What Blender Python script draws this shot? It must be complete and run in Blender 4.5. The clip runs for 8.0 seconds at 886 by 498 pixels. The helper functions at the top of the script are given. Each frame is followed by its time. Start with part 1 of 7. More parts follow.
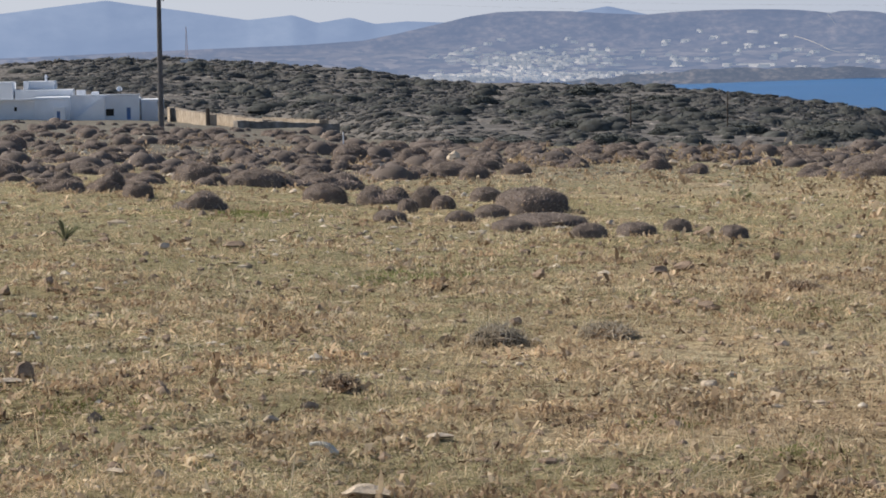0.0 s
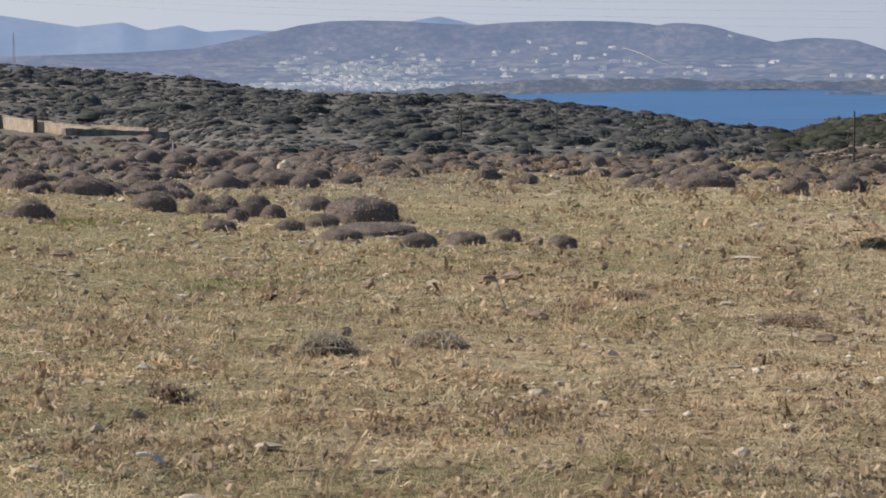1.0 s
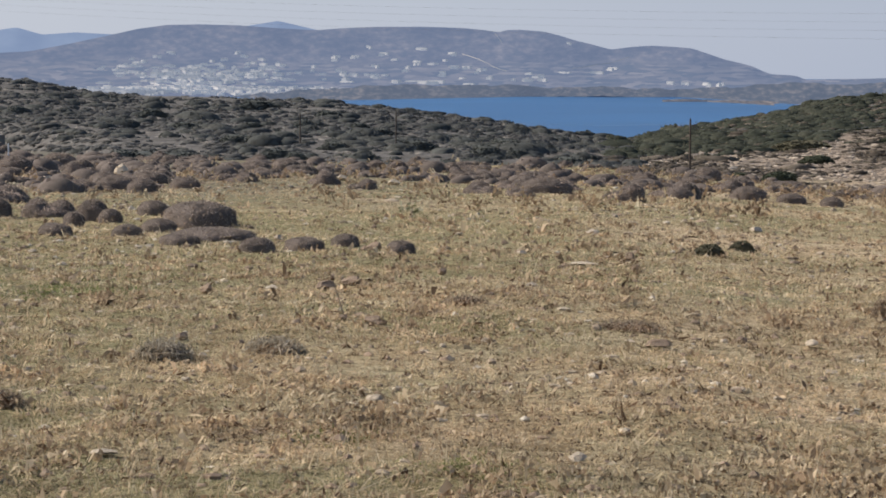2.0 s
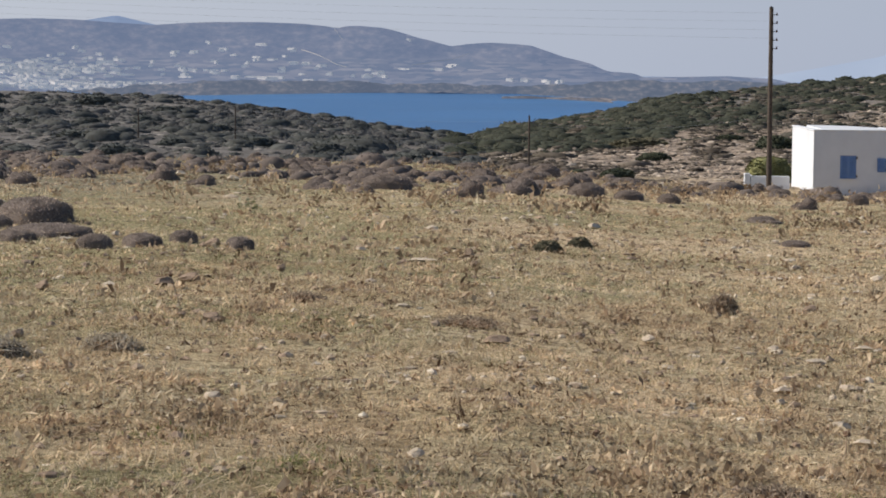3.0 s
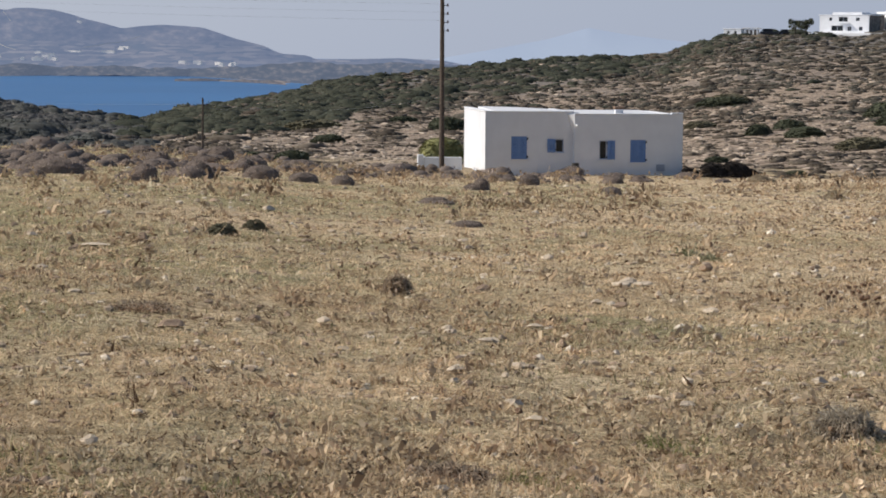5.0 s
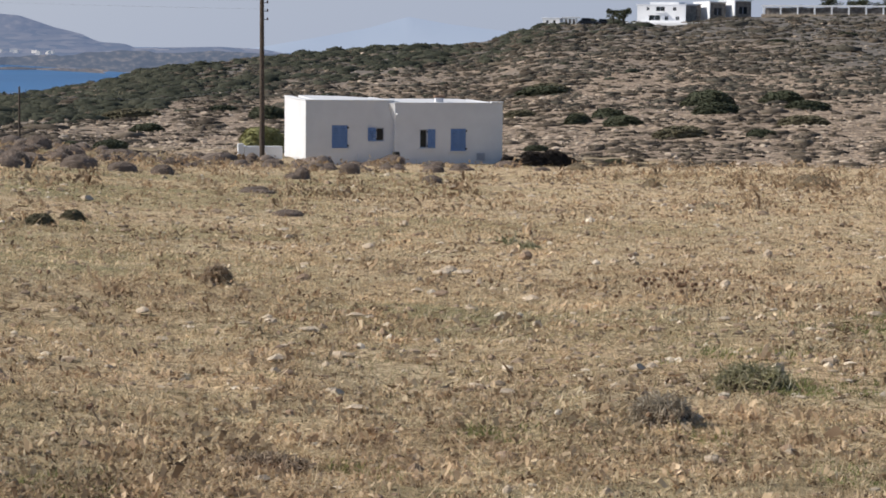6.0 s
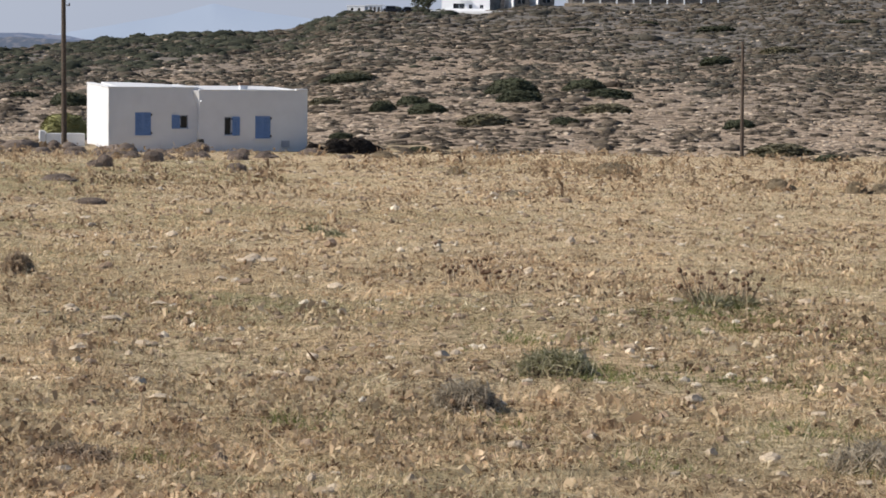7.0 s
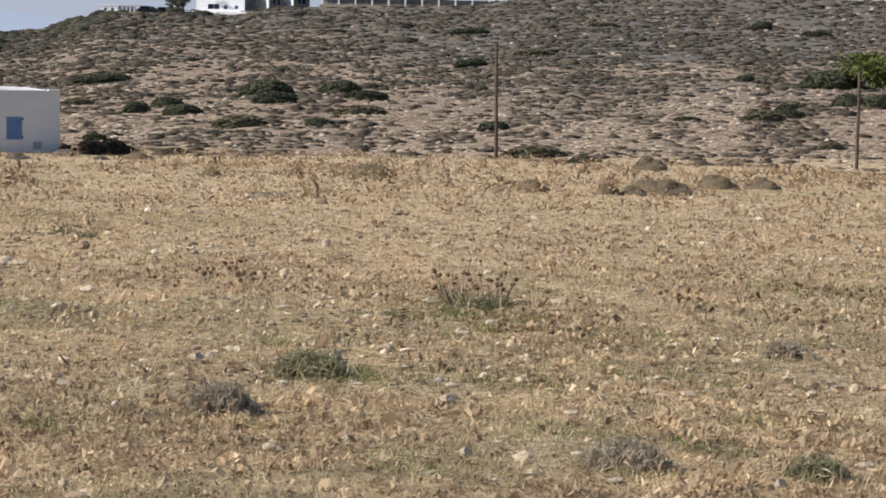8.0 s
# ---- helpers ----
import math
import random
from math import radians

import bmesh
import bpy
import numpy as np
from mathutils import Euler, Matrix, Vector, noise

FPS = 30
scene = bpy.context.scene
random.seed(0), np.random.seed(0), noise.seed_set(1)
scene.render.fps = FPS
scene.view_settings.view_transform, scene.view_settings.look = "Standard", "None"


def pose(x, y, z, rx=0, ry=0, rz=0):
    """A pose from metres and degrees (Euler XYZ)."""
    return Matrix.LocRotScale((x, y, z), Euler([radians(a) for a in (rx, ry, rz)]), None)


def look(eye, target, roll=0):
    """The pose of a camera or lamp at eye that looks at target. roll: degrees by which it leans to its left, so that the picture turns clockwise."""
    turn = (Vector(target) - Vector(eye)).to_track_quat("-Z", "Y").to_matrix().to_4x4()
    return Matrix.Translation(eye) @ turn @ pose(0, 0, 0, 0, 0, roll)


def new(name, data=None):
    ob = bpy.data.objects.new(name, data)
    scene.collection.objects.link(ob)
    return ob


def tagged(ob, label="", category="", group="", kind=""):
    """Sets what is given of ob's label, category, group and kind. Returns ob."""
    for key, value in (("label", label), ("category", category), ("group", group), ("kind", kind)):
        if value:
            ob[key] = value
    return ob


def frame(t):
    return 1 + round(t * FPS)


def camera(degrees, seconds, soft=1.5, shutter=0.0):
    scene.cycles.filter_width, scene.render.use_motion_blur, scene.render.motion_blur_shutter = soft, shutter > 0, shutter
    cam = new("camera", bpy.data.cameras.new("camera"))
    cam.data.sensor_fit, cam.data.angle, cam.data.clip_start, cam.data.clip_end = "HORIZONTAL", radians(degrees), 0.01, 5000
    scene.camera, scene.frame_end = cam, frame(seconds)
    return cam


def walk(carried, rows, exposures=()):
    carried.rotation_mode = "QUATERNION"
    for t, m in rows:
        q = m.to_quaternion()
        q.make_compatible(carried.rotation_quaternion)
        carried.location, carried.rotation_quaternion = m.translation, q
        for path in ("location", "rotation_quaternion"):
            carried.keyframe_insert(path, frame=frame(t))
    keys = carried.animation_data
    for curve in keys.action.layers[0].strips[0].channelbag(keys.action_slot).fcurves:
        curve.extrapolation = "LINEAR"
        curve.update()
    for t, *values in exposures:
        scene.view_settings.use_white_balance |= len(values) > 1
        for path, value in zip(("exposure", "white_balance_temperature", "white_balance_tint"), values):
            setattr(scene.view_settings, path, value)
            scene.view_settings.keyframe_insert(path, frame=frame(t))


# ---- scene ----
# Camera: standing on the field, panning to the right with a long lens.
cam = camera(21.53, 8.0, soft=1.75)
EYE, ARM = 1.7, 0.10
# seconds, azimuth (right of +Y), pitch, lean
ROWS = [
    (0.0, -17.613, -4.793, -0.825),
    (0.5, -15.524, -4.721, -0.582),
    (1.0, -13.429, -4.606, -0.336),
    (1.5, -11.438, -4.514, -0.086),
    (3.0, -5.510, -4.555, 0.447),
    (3.5, -3.591, -4.622, 0.552),
    (4.0, -1.716, -4.729, 0.580),
    (4.5, 0.357, -4.835, 0.466),
    (6.0, 6.895, -5.170, 0.520),
    (6.5, 9.252, -5.335, 0.669),
    (7.0, 11.702, -5.418, 0.829),
    (7.5, 14.561, -5.365, 1.055),
    (8.0, 17.716, -5.282, 1.175),
]


def aim(az, pitch, lean):
    a, p = radians(az), radians(pitch)
    eye = Vector((ARM * math.sin(a), ARM * math.cos(a), EYE))
    way = Vector((math.sin(a) * math.cos(p), math.cos(a) * math.cos(p), math.sin(p)))
    return look(eye, eye + way, lean)


walk(cam, [(t, aim(az, pitch, lean)) for t, az, pitch, lean in ROWS], [(0.0, 0.28, 6200, 10), (2.0, 0.21, 6200, 10), (4.5, 0.14, 6200, 10), (6.0, 0.16, 6200, 10), (7.0, 0.22, 6250, 10), (8.0, 0.27, 6250, 10)])

# ---- world, sun, exposure ----
SUN_AZ, SUN_EL = -83.0, 36.0
world = bpy.data.worlds.new("sky")
scene.world = world
world.use_nodes = True
wt = world.node_tree
sky = wt.nodes.new("ShaderNodeTexSky")
sky.sky_type, sky.sun_disc = "NISHITA", False
sky.sun_elevation, sky.sun_rotation = radians(SUN_EL), radians(SUN_AZ)
sky.air_density, sky.dust_density, sky.ozone_density = 1.0, 0.6, 2.0
# sea haze whitens the sky towards the horizon
up = wt.nodes.new("ShaderNodeSeparateXYZ")
wt.links.new(wt.nodes.new("ShaderNodeTexCoord").outputs["Generated"], up.inputs[0])
haze = wt.nodes.new("ShaderNodeMapRange")
haze.interpolation_type = "SMOOTHSTEP"
for slot, value in zip(("From Min", "From Max", "To Min", "To Max"), (0.0, 0.22, 0.90, 0.0)):
    haze.inputs[slot].default_value = value
wt.links.new(up.outputs["Z"], haze.inputs["Value"])
veil = wt.nodes.new("ShaderNodeMix")
veil.data_type = "RGBA"
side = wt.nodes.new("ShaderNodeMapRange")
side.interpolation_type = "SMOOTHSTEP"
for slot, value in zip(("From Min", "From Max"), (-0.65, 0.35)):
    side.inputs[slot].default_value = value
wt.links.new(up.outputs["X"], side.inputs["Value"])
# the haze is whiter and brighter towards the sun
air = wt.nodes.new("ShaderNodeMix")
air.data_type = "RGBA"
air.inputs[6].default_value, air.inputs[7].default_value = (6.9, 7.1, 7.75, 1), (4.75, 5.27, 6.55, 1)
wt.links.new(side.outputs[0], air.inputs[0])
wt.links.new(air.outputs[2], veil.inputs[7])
wt.links.new(haze.outputs[0], veil.inputs[0])
wt.links.new(sky.outputs[0], veil.inputs[6])
wt.nodes["Background"].inputs["Strength"].default_value = 0.075
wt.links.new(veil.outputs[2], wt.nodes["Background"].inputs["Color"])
sun_data = bpy.data.lights.new("sun", "SUN")
sun_data.energy, sun_data.angle, sun_data.color = 4.75, radians(0.6), (1.0, 0.90, 0.765)
sun = new("sun", sun_data)
sun_way = Vector((math.sin(radians(SUN_AZ)) * math.cos(radians(SUN_EL)), math.cos(radians(SUN_AZ)) * math.cos(radians(SUN_EL)), math.sin(radians(SUN_EL))))
sun.matrix_world = look(sun_way * 100, (0, 0, 0))


# ---- materials ----
def ramp(tree, stops, fac):
    node = tree.nodes.new("ShaderNodeValToRGB")
    el = node.color_ramp.elements
    while len(el) < len(stops):
        el.new(0.5)
    for e, (pos, col) in zip(el, stops):
        e.position, e.color = pos, (*col, 1)
    tree.links.new(fac, node.inputs[0])
    return node.outputs[0]


def noise_tex(tree, scale, detail=4.0, rough=0.6, vec=None, kind="noise"):
    node = tree.nodes.new("ShaderNodeTexNoise" if kind == "noise" else "ShaderNodeTexVoronoi")
    node.inputs["Scale"].default_value = scale
    node.inputs["Detail"].default_value = detail
    node.inputs["Roughness"].default_value = rough
    if vec is None:
        vec = tree.nodes.new("ShaderNodeTexCoord").outputs["Object"]
    tree.links.new(vec, node.inputs["Vector"])
    return node.outputs[0]


def mix_col(tree, fac, a, b, mode="MIX"):
    node = tree.nodes.new("ShaderNodeMix")
    node.data_type, node.blend_type = "RGBA", mode
    for value, slot in ((fac, 0), (a, 6), (b, 7)):
        if isinstance(value, (int, float)):
            node.inputs[slot].default_value = value
        elif isinstance(value, tuple):
            node.inputs[slot].default_value = (*value, 1)
        else:
            tree.links.new(value, node.inputs[slot])
    return node.outputs[2]


def base_mat(name, rough=0.9, spec=0.2):
    m = bpy.data.materials.new(name)
    m.use_nodes = True
    b = m.node_tree.nodes["Principled BSDF"]
    b.inputs["Roughness"].default_value = rough
    b.inputs["Specular IOR Level"].default_value = spec
    return m, m.node_tree, b


def add_bump(tree, bsdf, height, strength, dist):
    node = tree.nodes.new("ShaderNodeBump")
    node.inputs["Strength"].default_value, node.inputs["Distance"].default_value = strength, dist
    tree.links.new(height, node.inputs["Height"])
    tree.links.new(node.outputs[0], bsdf.inputs["Normal"])


def surface(name, stops, scale, big=(0.3, 0.75, 1.15), rough=0.9, bump=0.4, dist=0.01, spec=0.2, pick="noise", metal=0.0):
    """Colours along a ramp by grain (noise), by loose piece (island) or by object; large patches darken and lighten."""
    m, tree, b = base_mat(name, rough, spec)
    b.inputs["Metallic"].default_value = metal
    fine = noise_tex(tree, scale)
    if pick == "island":
        key = tree.nodes.new("ShaderNodeNewGeometry").outputs["Random Per Island"]
    elif pick == "object":
        key = tree.nodes.new("ShaderNodeObjectInfo").outputs["Random"]
    else:
        key = fine
    col = ramp(tree, stops, key)
    if pick != "noise":
        g = ramp(tree, [(0.3, (0.72, 0.72, 0.72)), (0.7, (1.18, 1.18, 1.18))], fine)
        col = mix_col(tree, 1.0, col, g, "MULTIPLY")
    patch = ramp(tree, [(0.35, (big[1],) * 3), (0.65, (big[2],) * 3)], noise_tex(tree, big[0], 3.0))
    col = mix_col(tree, 1.0, col, patch, "MULTIPLY")
    tree.links.new(col, b.inputs["Base Color"])
    add_bump(tree, b, fine, bump, dist)
    return m


def leafy(name, stops, glow=0.45, hues=((0.975, 1.0, 0.995), (1.03, 0.995, 0.97))):
    """Thin dry or green blades that let some light through; colour by blade, with larger patches."""
    m, tree, b = base_mat(name, 0.8, 0.15)
    att = tree.nodes.new("ShaderNodeAttribute")
    att.attribute_name = "tint"
    col = ramp(tree, stops, att.outputs["Fac"])
    patch = ramp(tree, [(0.35, (0.84,) * 3), (0.65, (1.12,) * 3)], noise_tex(tree, 0.25, 3.0))
    col = mix_col(tree, 1.0, col, patch, "MULTIPLY")
    hue = ramp(tree, [(0.38, hues[0]), (0.62, hues[1])], noise_tex(tree, 0.9, 3.0, 0.55))
    col = mix_col(tree, 1.0, col, hue, "MULTIPLY")
    clump = ramp(tree, [(0.38, (0.74, 0.72, 0.70)), (0.62, (1.22, 1.22, 1.22))], noise_tex(tree, 2.2, 4.0))
    col = mix_col(tree, 1.0, col, clump, "MULTIPLY")
    tree.links.new(col, b.inputs["Base Color"])
    thin = tree.nodes.new("ShaderNodeBsdfTranslucent")
    tree.links.new(col, thin.inputs["Color"])
    mix = tree.nodes.new("ShaderNodeMixShader")
    mix.inputs[0].default_value = glow
    tree.links.new(b.outputs[0], mix.inputs[1])
    tree.links.new(thin.outputs[0], mix.inputs[2])
    tree.links.new(mix.outputs[0], tree.nodes["Material Output"].inputs["Surface"])
    return m


def haze_glow(name, stops, scale, air, glow, lie=True, fields=False):
    """Far land with haze put into the material: its own colours and a bluish emission in place of the air."""
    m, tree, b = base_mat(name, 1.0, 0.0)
    if lie:
        flat = tree.nodes.new("ShaderNodeAttribute")
        flat.attribute_name = "lie"
        flat = flat.outputs["Vector"]
    else:
        flat = tree.nodes.new("ShaderNodeTexCoord").outputs["Object"]
    col = ramp(tree, stops, noise_tex(tree, scale, 6.0, 0.65, flat))
    patch = ramp(tree, [(0.40, (0.55, 0.58, 0.62)), (0.60, (1.35, 1.28, 1.2))], noise_tex(tree, scale / 7, 3.0, 0.5, flat))
    col = mix_col(tree, 1.0, col, patch, "MULTIPLY")
    if fields:
        # walled fields low on the slopes, tan, grey and dark green
        grid = tree.nodes.new("ShaderNodeMapping")
        grid.inputs["Scale"].default_value = (3.2, 9.0, 1.0)
        tree.links.new(flat, grid.inputs["Vector"])
        cell = tree.nodes.new("ShaderNodeTexVoronoi")
        cell.inputs["Scale"].default_value = 1.0
        tree.links.new(grid.outputs[0], cell.inputs["Vector"])
        pick = tree.nodes.new("ShaderNodeSeparateColor")
        tree.links.new(cell.outputs["Color"], pick.inputs[0])
        plots = ramp(tree, [(0.0, (0.022, 0.027, 0.025)), (0.35, (0.045, 0.043, 0.037)), (0.6, (0.075, 0.065, 0.052)), (1.0, (0.135, 0.115, 0.092))], pick.outputs[0])
        high = tree.nodes.new("ShaderNodeSeparateXYZ")
        tree.links.new(flat, high.inputs[0])
        lift = tree.nodes.new("ShaderNodeMath")
        lift.inputs[1].default_value = 0.9
        tree.links.new(noise_tex(tree, 0.7, 4.0, 0.6, flat), lift.inputs[0])
        lift.operation = "MULTIPLY"
        total = tree.nodes.new("ShaderNodeMath")
        tree.links.new(high.outputs["Y"], total.inputs[0])
        tree.links.new(lift.outputs[0], total.inputs[1])
        where = ramp(tree, [(0.45, (0.85, 0.85, 0.85)), (0.95, (0, 0, 0))], total.outputs[0])
        col = mix_col(tree, where, col, plots)
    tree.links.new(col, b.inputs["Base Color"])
    # emission imitates the haze before it; the land itself gives off no light
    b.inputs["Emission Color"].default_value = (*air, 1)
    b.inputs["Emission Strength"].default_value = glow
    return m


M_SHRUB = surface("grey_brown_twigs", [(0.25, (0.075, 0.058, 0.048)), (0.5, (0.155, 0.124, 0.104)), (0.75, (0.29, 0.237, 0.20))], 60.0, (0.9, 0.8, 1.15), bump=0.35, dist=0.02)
M_SHRUB_FAR = leafy("grey_scrub", [(0.0, (0.09, 0.074, 0.058)), (0.4, (0.152, 0.127, 0.099)), (0.75, (0.235, 0.198, 0.157)), (1.0, (0.145, 0.143, 0.090))], 0.35, ((1, 1, 1), (1, 1, 1)))
# valley maquis: both colours lightened and greyed in place of haze
M_MAQUIS = leafy("maquis_greyed_for_haze", [(0.0, (0.132, 0.134, 0.131)), (0.45, (0.176, 0.174, 0.166)), (0.8, (0.225, 0.217, 0.204)), (1.0, (0.168, 0.171, 0.146))], 0.45, ((1, 1, 1), (1, 1, 1)))
M_MAQUIS_DARK = leafy("dark_maquis_greyed_for_haze", [(0.0, (0.112, 0.118, 0.112)), (0.5, (0.148, 0.152, 0.14)), (0.85, (0.185, 0.184, 0.165)), (1.0, (0.21, 0.203, 0.177))], 0.45, ((1, 1, 1), (1, 1, 1)))
M_RIDGE = leafy("ridge_maquis", [(0.0, (0.066, 0.074, 0.054)), (0.5, (0.095, 0.102, 0.074)), (0.85, (0.13, 0.131, 0.096)), (1.0, (0.165, 0.158, 0.118))], 0.45, ((1, 1, 1), (1, 1, 1)))
M_HILLTOP = leafy("olive_hill_scrub", [(0.0, (0.10, 0.094, 0.078)), (0.45, (0.145, 0.134, 0.11)), (0.8, (0.195, 0.178, 0.146)), (1.0, (0.14, 0.142, 0.10))], 0.45, ((1, 1, 1), (1, 1, 1)))
M_ROCK = surface("pale_limestone", [(0.2, (0.40, 0.31, 0.22)), (0.5, (0.66, 0.545, 0.41)), (0.8, (0.82, 0.715, 0.565))], 18.0, (1.5, 0.75, 1.1), bump=0.6, dist=0.02)
M_ROCK_RED = surface("ochre_stone", [(0.2, (0.19, 0.135, 0.095)), (0.5, (0.33, 0.24, 0.17)), (0.8, (0.47, 0.37, 0.275))], 18.0, (1.5, 0.7, 1.15), bump=0.6, dist=0.02)
M_ROCK_FAR = surface("hill_rock", [(0.0, (0.28, 0.218, 0.162)), (0.6, (0.42, 0.336, 0.255)), (1.0, (0.60, 0.50, 0.395))], 2.0, (0.1, 0.85, 1.1), bump=0.6, dist=0.1, pick="island")
M_WHITE = surface("white_limewash", [(0.3, (0.635, 0.645, 0.675)), (0.7, (0.69, 0.70, 0.73))], 1.2, (0.35, 0.93, 1.02), rough=0.85, bump=0.15, dist=0.01)
M_ROCK_VALLEY = surface("grey_valley_rock", [(0.0, (0.21, 0.185, 0.158)), (0.6, (0.295, 0.26, 0.222)), (1.0, (0.40, 0.355, 0.305))], 2.0, (0.1, 0.85, 1.1), bump=0.6, dist=0.1, pick="island")
M_LIME = surface("bright_limewash", [(0.3, (0.78, 0.795, 0.825)), (0.7, (0.84, 0.85, 0.875))], 1.2, (0.35, 0.93, 1.02), rough=0.85, bump=0.15, dist=0.01)
M_GREYWOOD = surface("grey_pole_wood", [(0.3, (0.105, 0.098, 0.096)), (0.7, (0.19, 0.18, 0.178))], 9.0, (0.8, 0.8, 1.1), bump=0.5, dist=0.01)
M_BLUE = surface("blue_paint", [(0.3, (0.13, 0.22, 0.44)), (0.7, (0.18, 0.28, 0.50))], 6.0, (1.0, 0.9, 1.05), rough=0.6, bump=0.1, dist=0.005)
M_WOOD = surface("weathered_pole_wood", [(0.3, (0.068, 0.052, 0.043)), (0.7, (0.14, 0.112, 0.092))], 9.0, (0.8, 0.8, 1.1), bump=0.5, dist=0.01)


# ---- mesh helpers ----
def quick_mesh(name, verts, tris, smooth=True):
    verts, tris = np.asarray(verts, dtype=np.float32), np.asarray(tris, dtype=np.int32)
    me = bpy.data.meshes.new(name)
    k = tris.shape[1]
    me.vertices.add(len(verts))
    me.vertices.foreach_set("co", verts.ravel())
    me.loops.add(tris.size)
    me.loops.foreach_set("vertex_index", tris.ravel())
    me.polygons.add(len(tris))
    me.polygons.foreach_set("loop_start", np.arange(0, tris.size, k, dtype=np.int32))
    me.polygons.foreach_set("use_smooth", np.full(len(tris), smooth))
    me.update()
    me.validate()
    return me


def solid(name, verts, tris, mat, smooth=True):
    me = quick_mesh(name, verts, tris, smooth)
    me.materials.append(mat)
    return new(name, me)


def part(name, bm, mat, parent, label=""):
    me = bpy.data.meshes.new(name)
    bm.to_mesh(me)
    bm.free()
    me.materials.append(mat)
    ob = new(name, me)
    ob.parent = parent
    return tagged(ob, label)


def part_mesh(name, me, parent, label=""):
    ob = new(name, me)
    ob.parent = parent
    return tagged(ob, label)


def box_bm(x0, x1, y0, y1, z0, z1, bevel=0.0, bm=None):
    own = bmesh.new()
    bmesh.ops.create_cube(own, size=1.0, matrix=Matrix.Translation(((x0 + x1) / 2, (y0 + y1) / 2, (z0 + z1) / 2)) @ Matrix.Diagonal((x1 - x0, y1 - y0, z1 - z0, 1)))
    if bevel:
        bmesh.ops.bevel(own, geom=own.edges[:], offset=bevel, segments=2, affect="EDGES", profile=0.5)
    if bm is None:
        return own
    me = bpy.data.meshes.new("tmp")
    own.to_mesh(me)
    own.free()
    bm.from_mesh(me)
    bpy.data.meshes.remove(me)
    return bm


def rod_bm(a, b, r0, r1, sides=8, bm=None):
    bm = bm or bmesh.new()
    a, b = Vector(a), Vector(b)
    q = (b - a).to_track_quat("Z", "Y").to_matrix().to_4x4()
    bmesh.ops.create_cone(bm, cap_ends=True, segments=sides, radius1=r0, radius2=r1, depth=(b - a).length, matrix=Matrix.Translation((a + b) / 2) @ q)
    return bm


def hash2(i, j, seed):
    h = np.sin(i * 127.1 + j * 311.7 + seed * 74.7) * 43758.5453
    return h - np.floor(h)


def value_noise(x, y, seed=0):
    x, y = np.asarray(x, dtype=np.float64), np.asarray(y, dtype=np.float64)
    i, j = np.floor(x), np.floor(y)
    u, v = x - i, y - j
    u, v = u * u * (3 - 2 * u), v * v * (3 - 2 * v)
    a, b = hash2(i, j, seed), hash2(i + 1, j, seed)
    c, d = hash2(i, j + 1, seed), hash2(i + 1, j + 1, seed)
    return (a + (b - a) * u + (c - a) * v + (a - b - c + d) * u * v) * 2 - 1


# ---- the lie of the land: slopes seen from the standing place, by azimuth ----
EDGE_AZ = [-180, -28, -24.5, -21, -19.6, -17.4, -13.2, -9.8, -5.9, -3.4, -0.6, 3, 8.4, 19, 30, 180]
EDGE_T = [-45, -25.4, -27.2, -31, -36, -39.2, -41, -42.7, -43.2, -46.5, -50.8, -53.5, -54.5, -54, -54, -45]
TOP_AZ = [-180, -30, -28.3, -26.5, -23.8, -22.2, -20.6, -19.3, -18.2, -16.6, -14.6, -12.5, -11.1, -9.1, -7.1, -5.8, -4.9, -3, -1.3, 0, 1.8, 3.5, 5.4, 7.1, 8.1, 8.9, 9.4, 11.1, 12.5, 13.5, 15, 17.5, 18.6, 20, 23.3, 30, 180]
TOP_T = [-5, -2, -1.3, 0.4, -0.3, -2.2, -4, -6.5, -10, -12, -13.2, -14.2, -16.5, -20.3, -25.5, -29, -30.6, -24.1, -18.3, -13.2, -9.3, -6.5, -3.3, -2, 0.2, 4.5, 6.7, 8.4, 8.2, 10.3, 11.5, 13.1, 14.4, 17.6, 19.6, 20.4, -5]
SEA_Z = EYE - 25.0


def plan(x, y):
    """Azimuth in degrees, distance, and the distances of the field's edge and the hilltop there."""
    az, d = np.degrees(np.arctan2(x, y)), np.hypot(x, y)
    d_edge = np.interp(az, [-180, -40, -22, -19, -17.5, -13, 30, 180], [120, 230, 230, 150, 125, 115, 115, 120])
    d_top = np.interp(az, [-180, -30, -8, -3, 5, 30, 180], [400, 420, 420, 520, 640, 680, 400])
    return az, d, d_edge, d_top


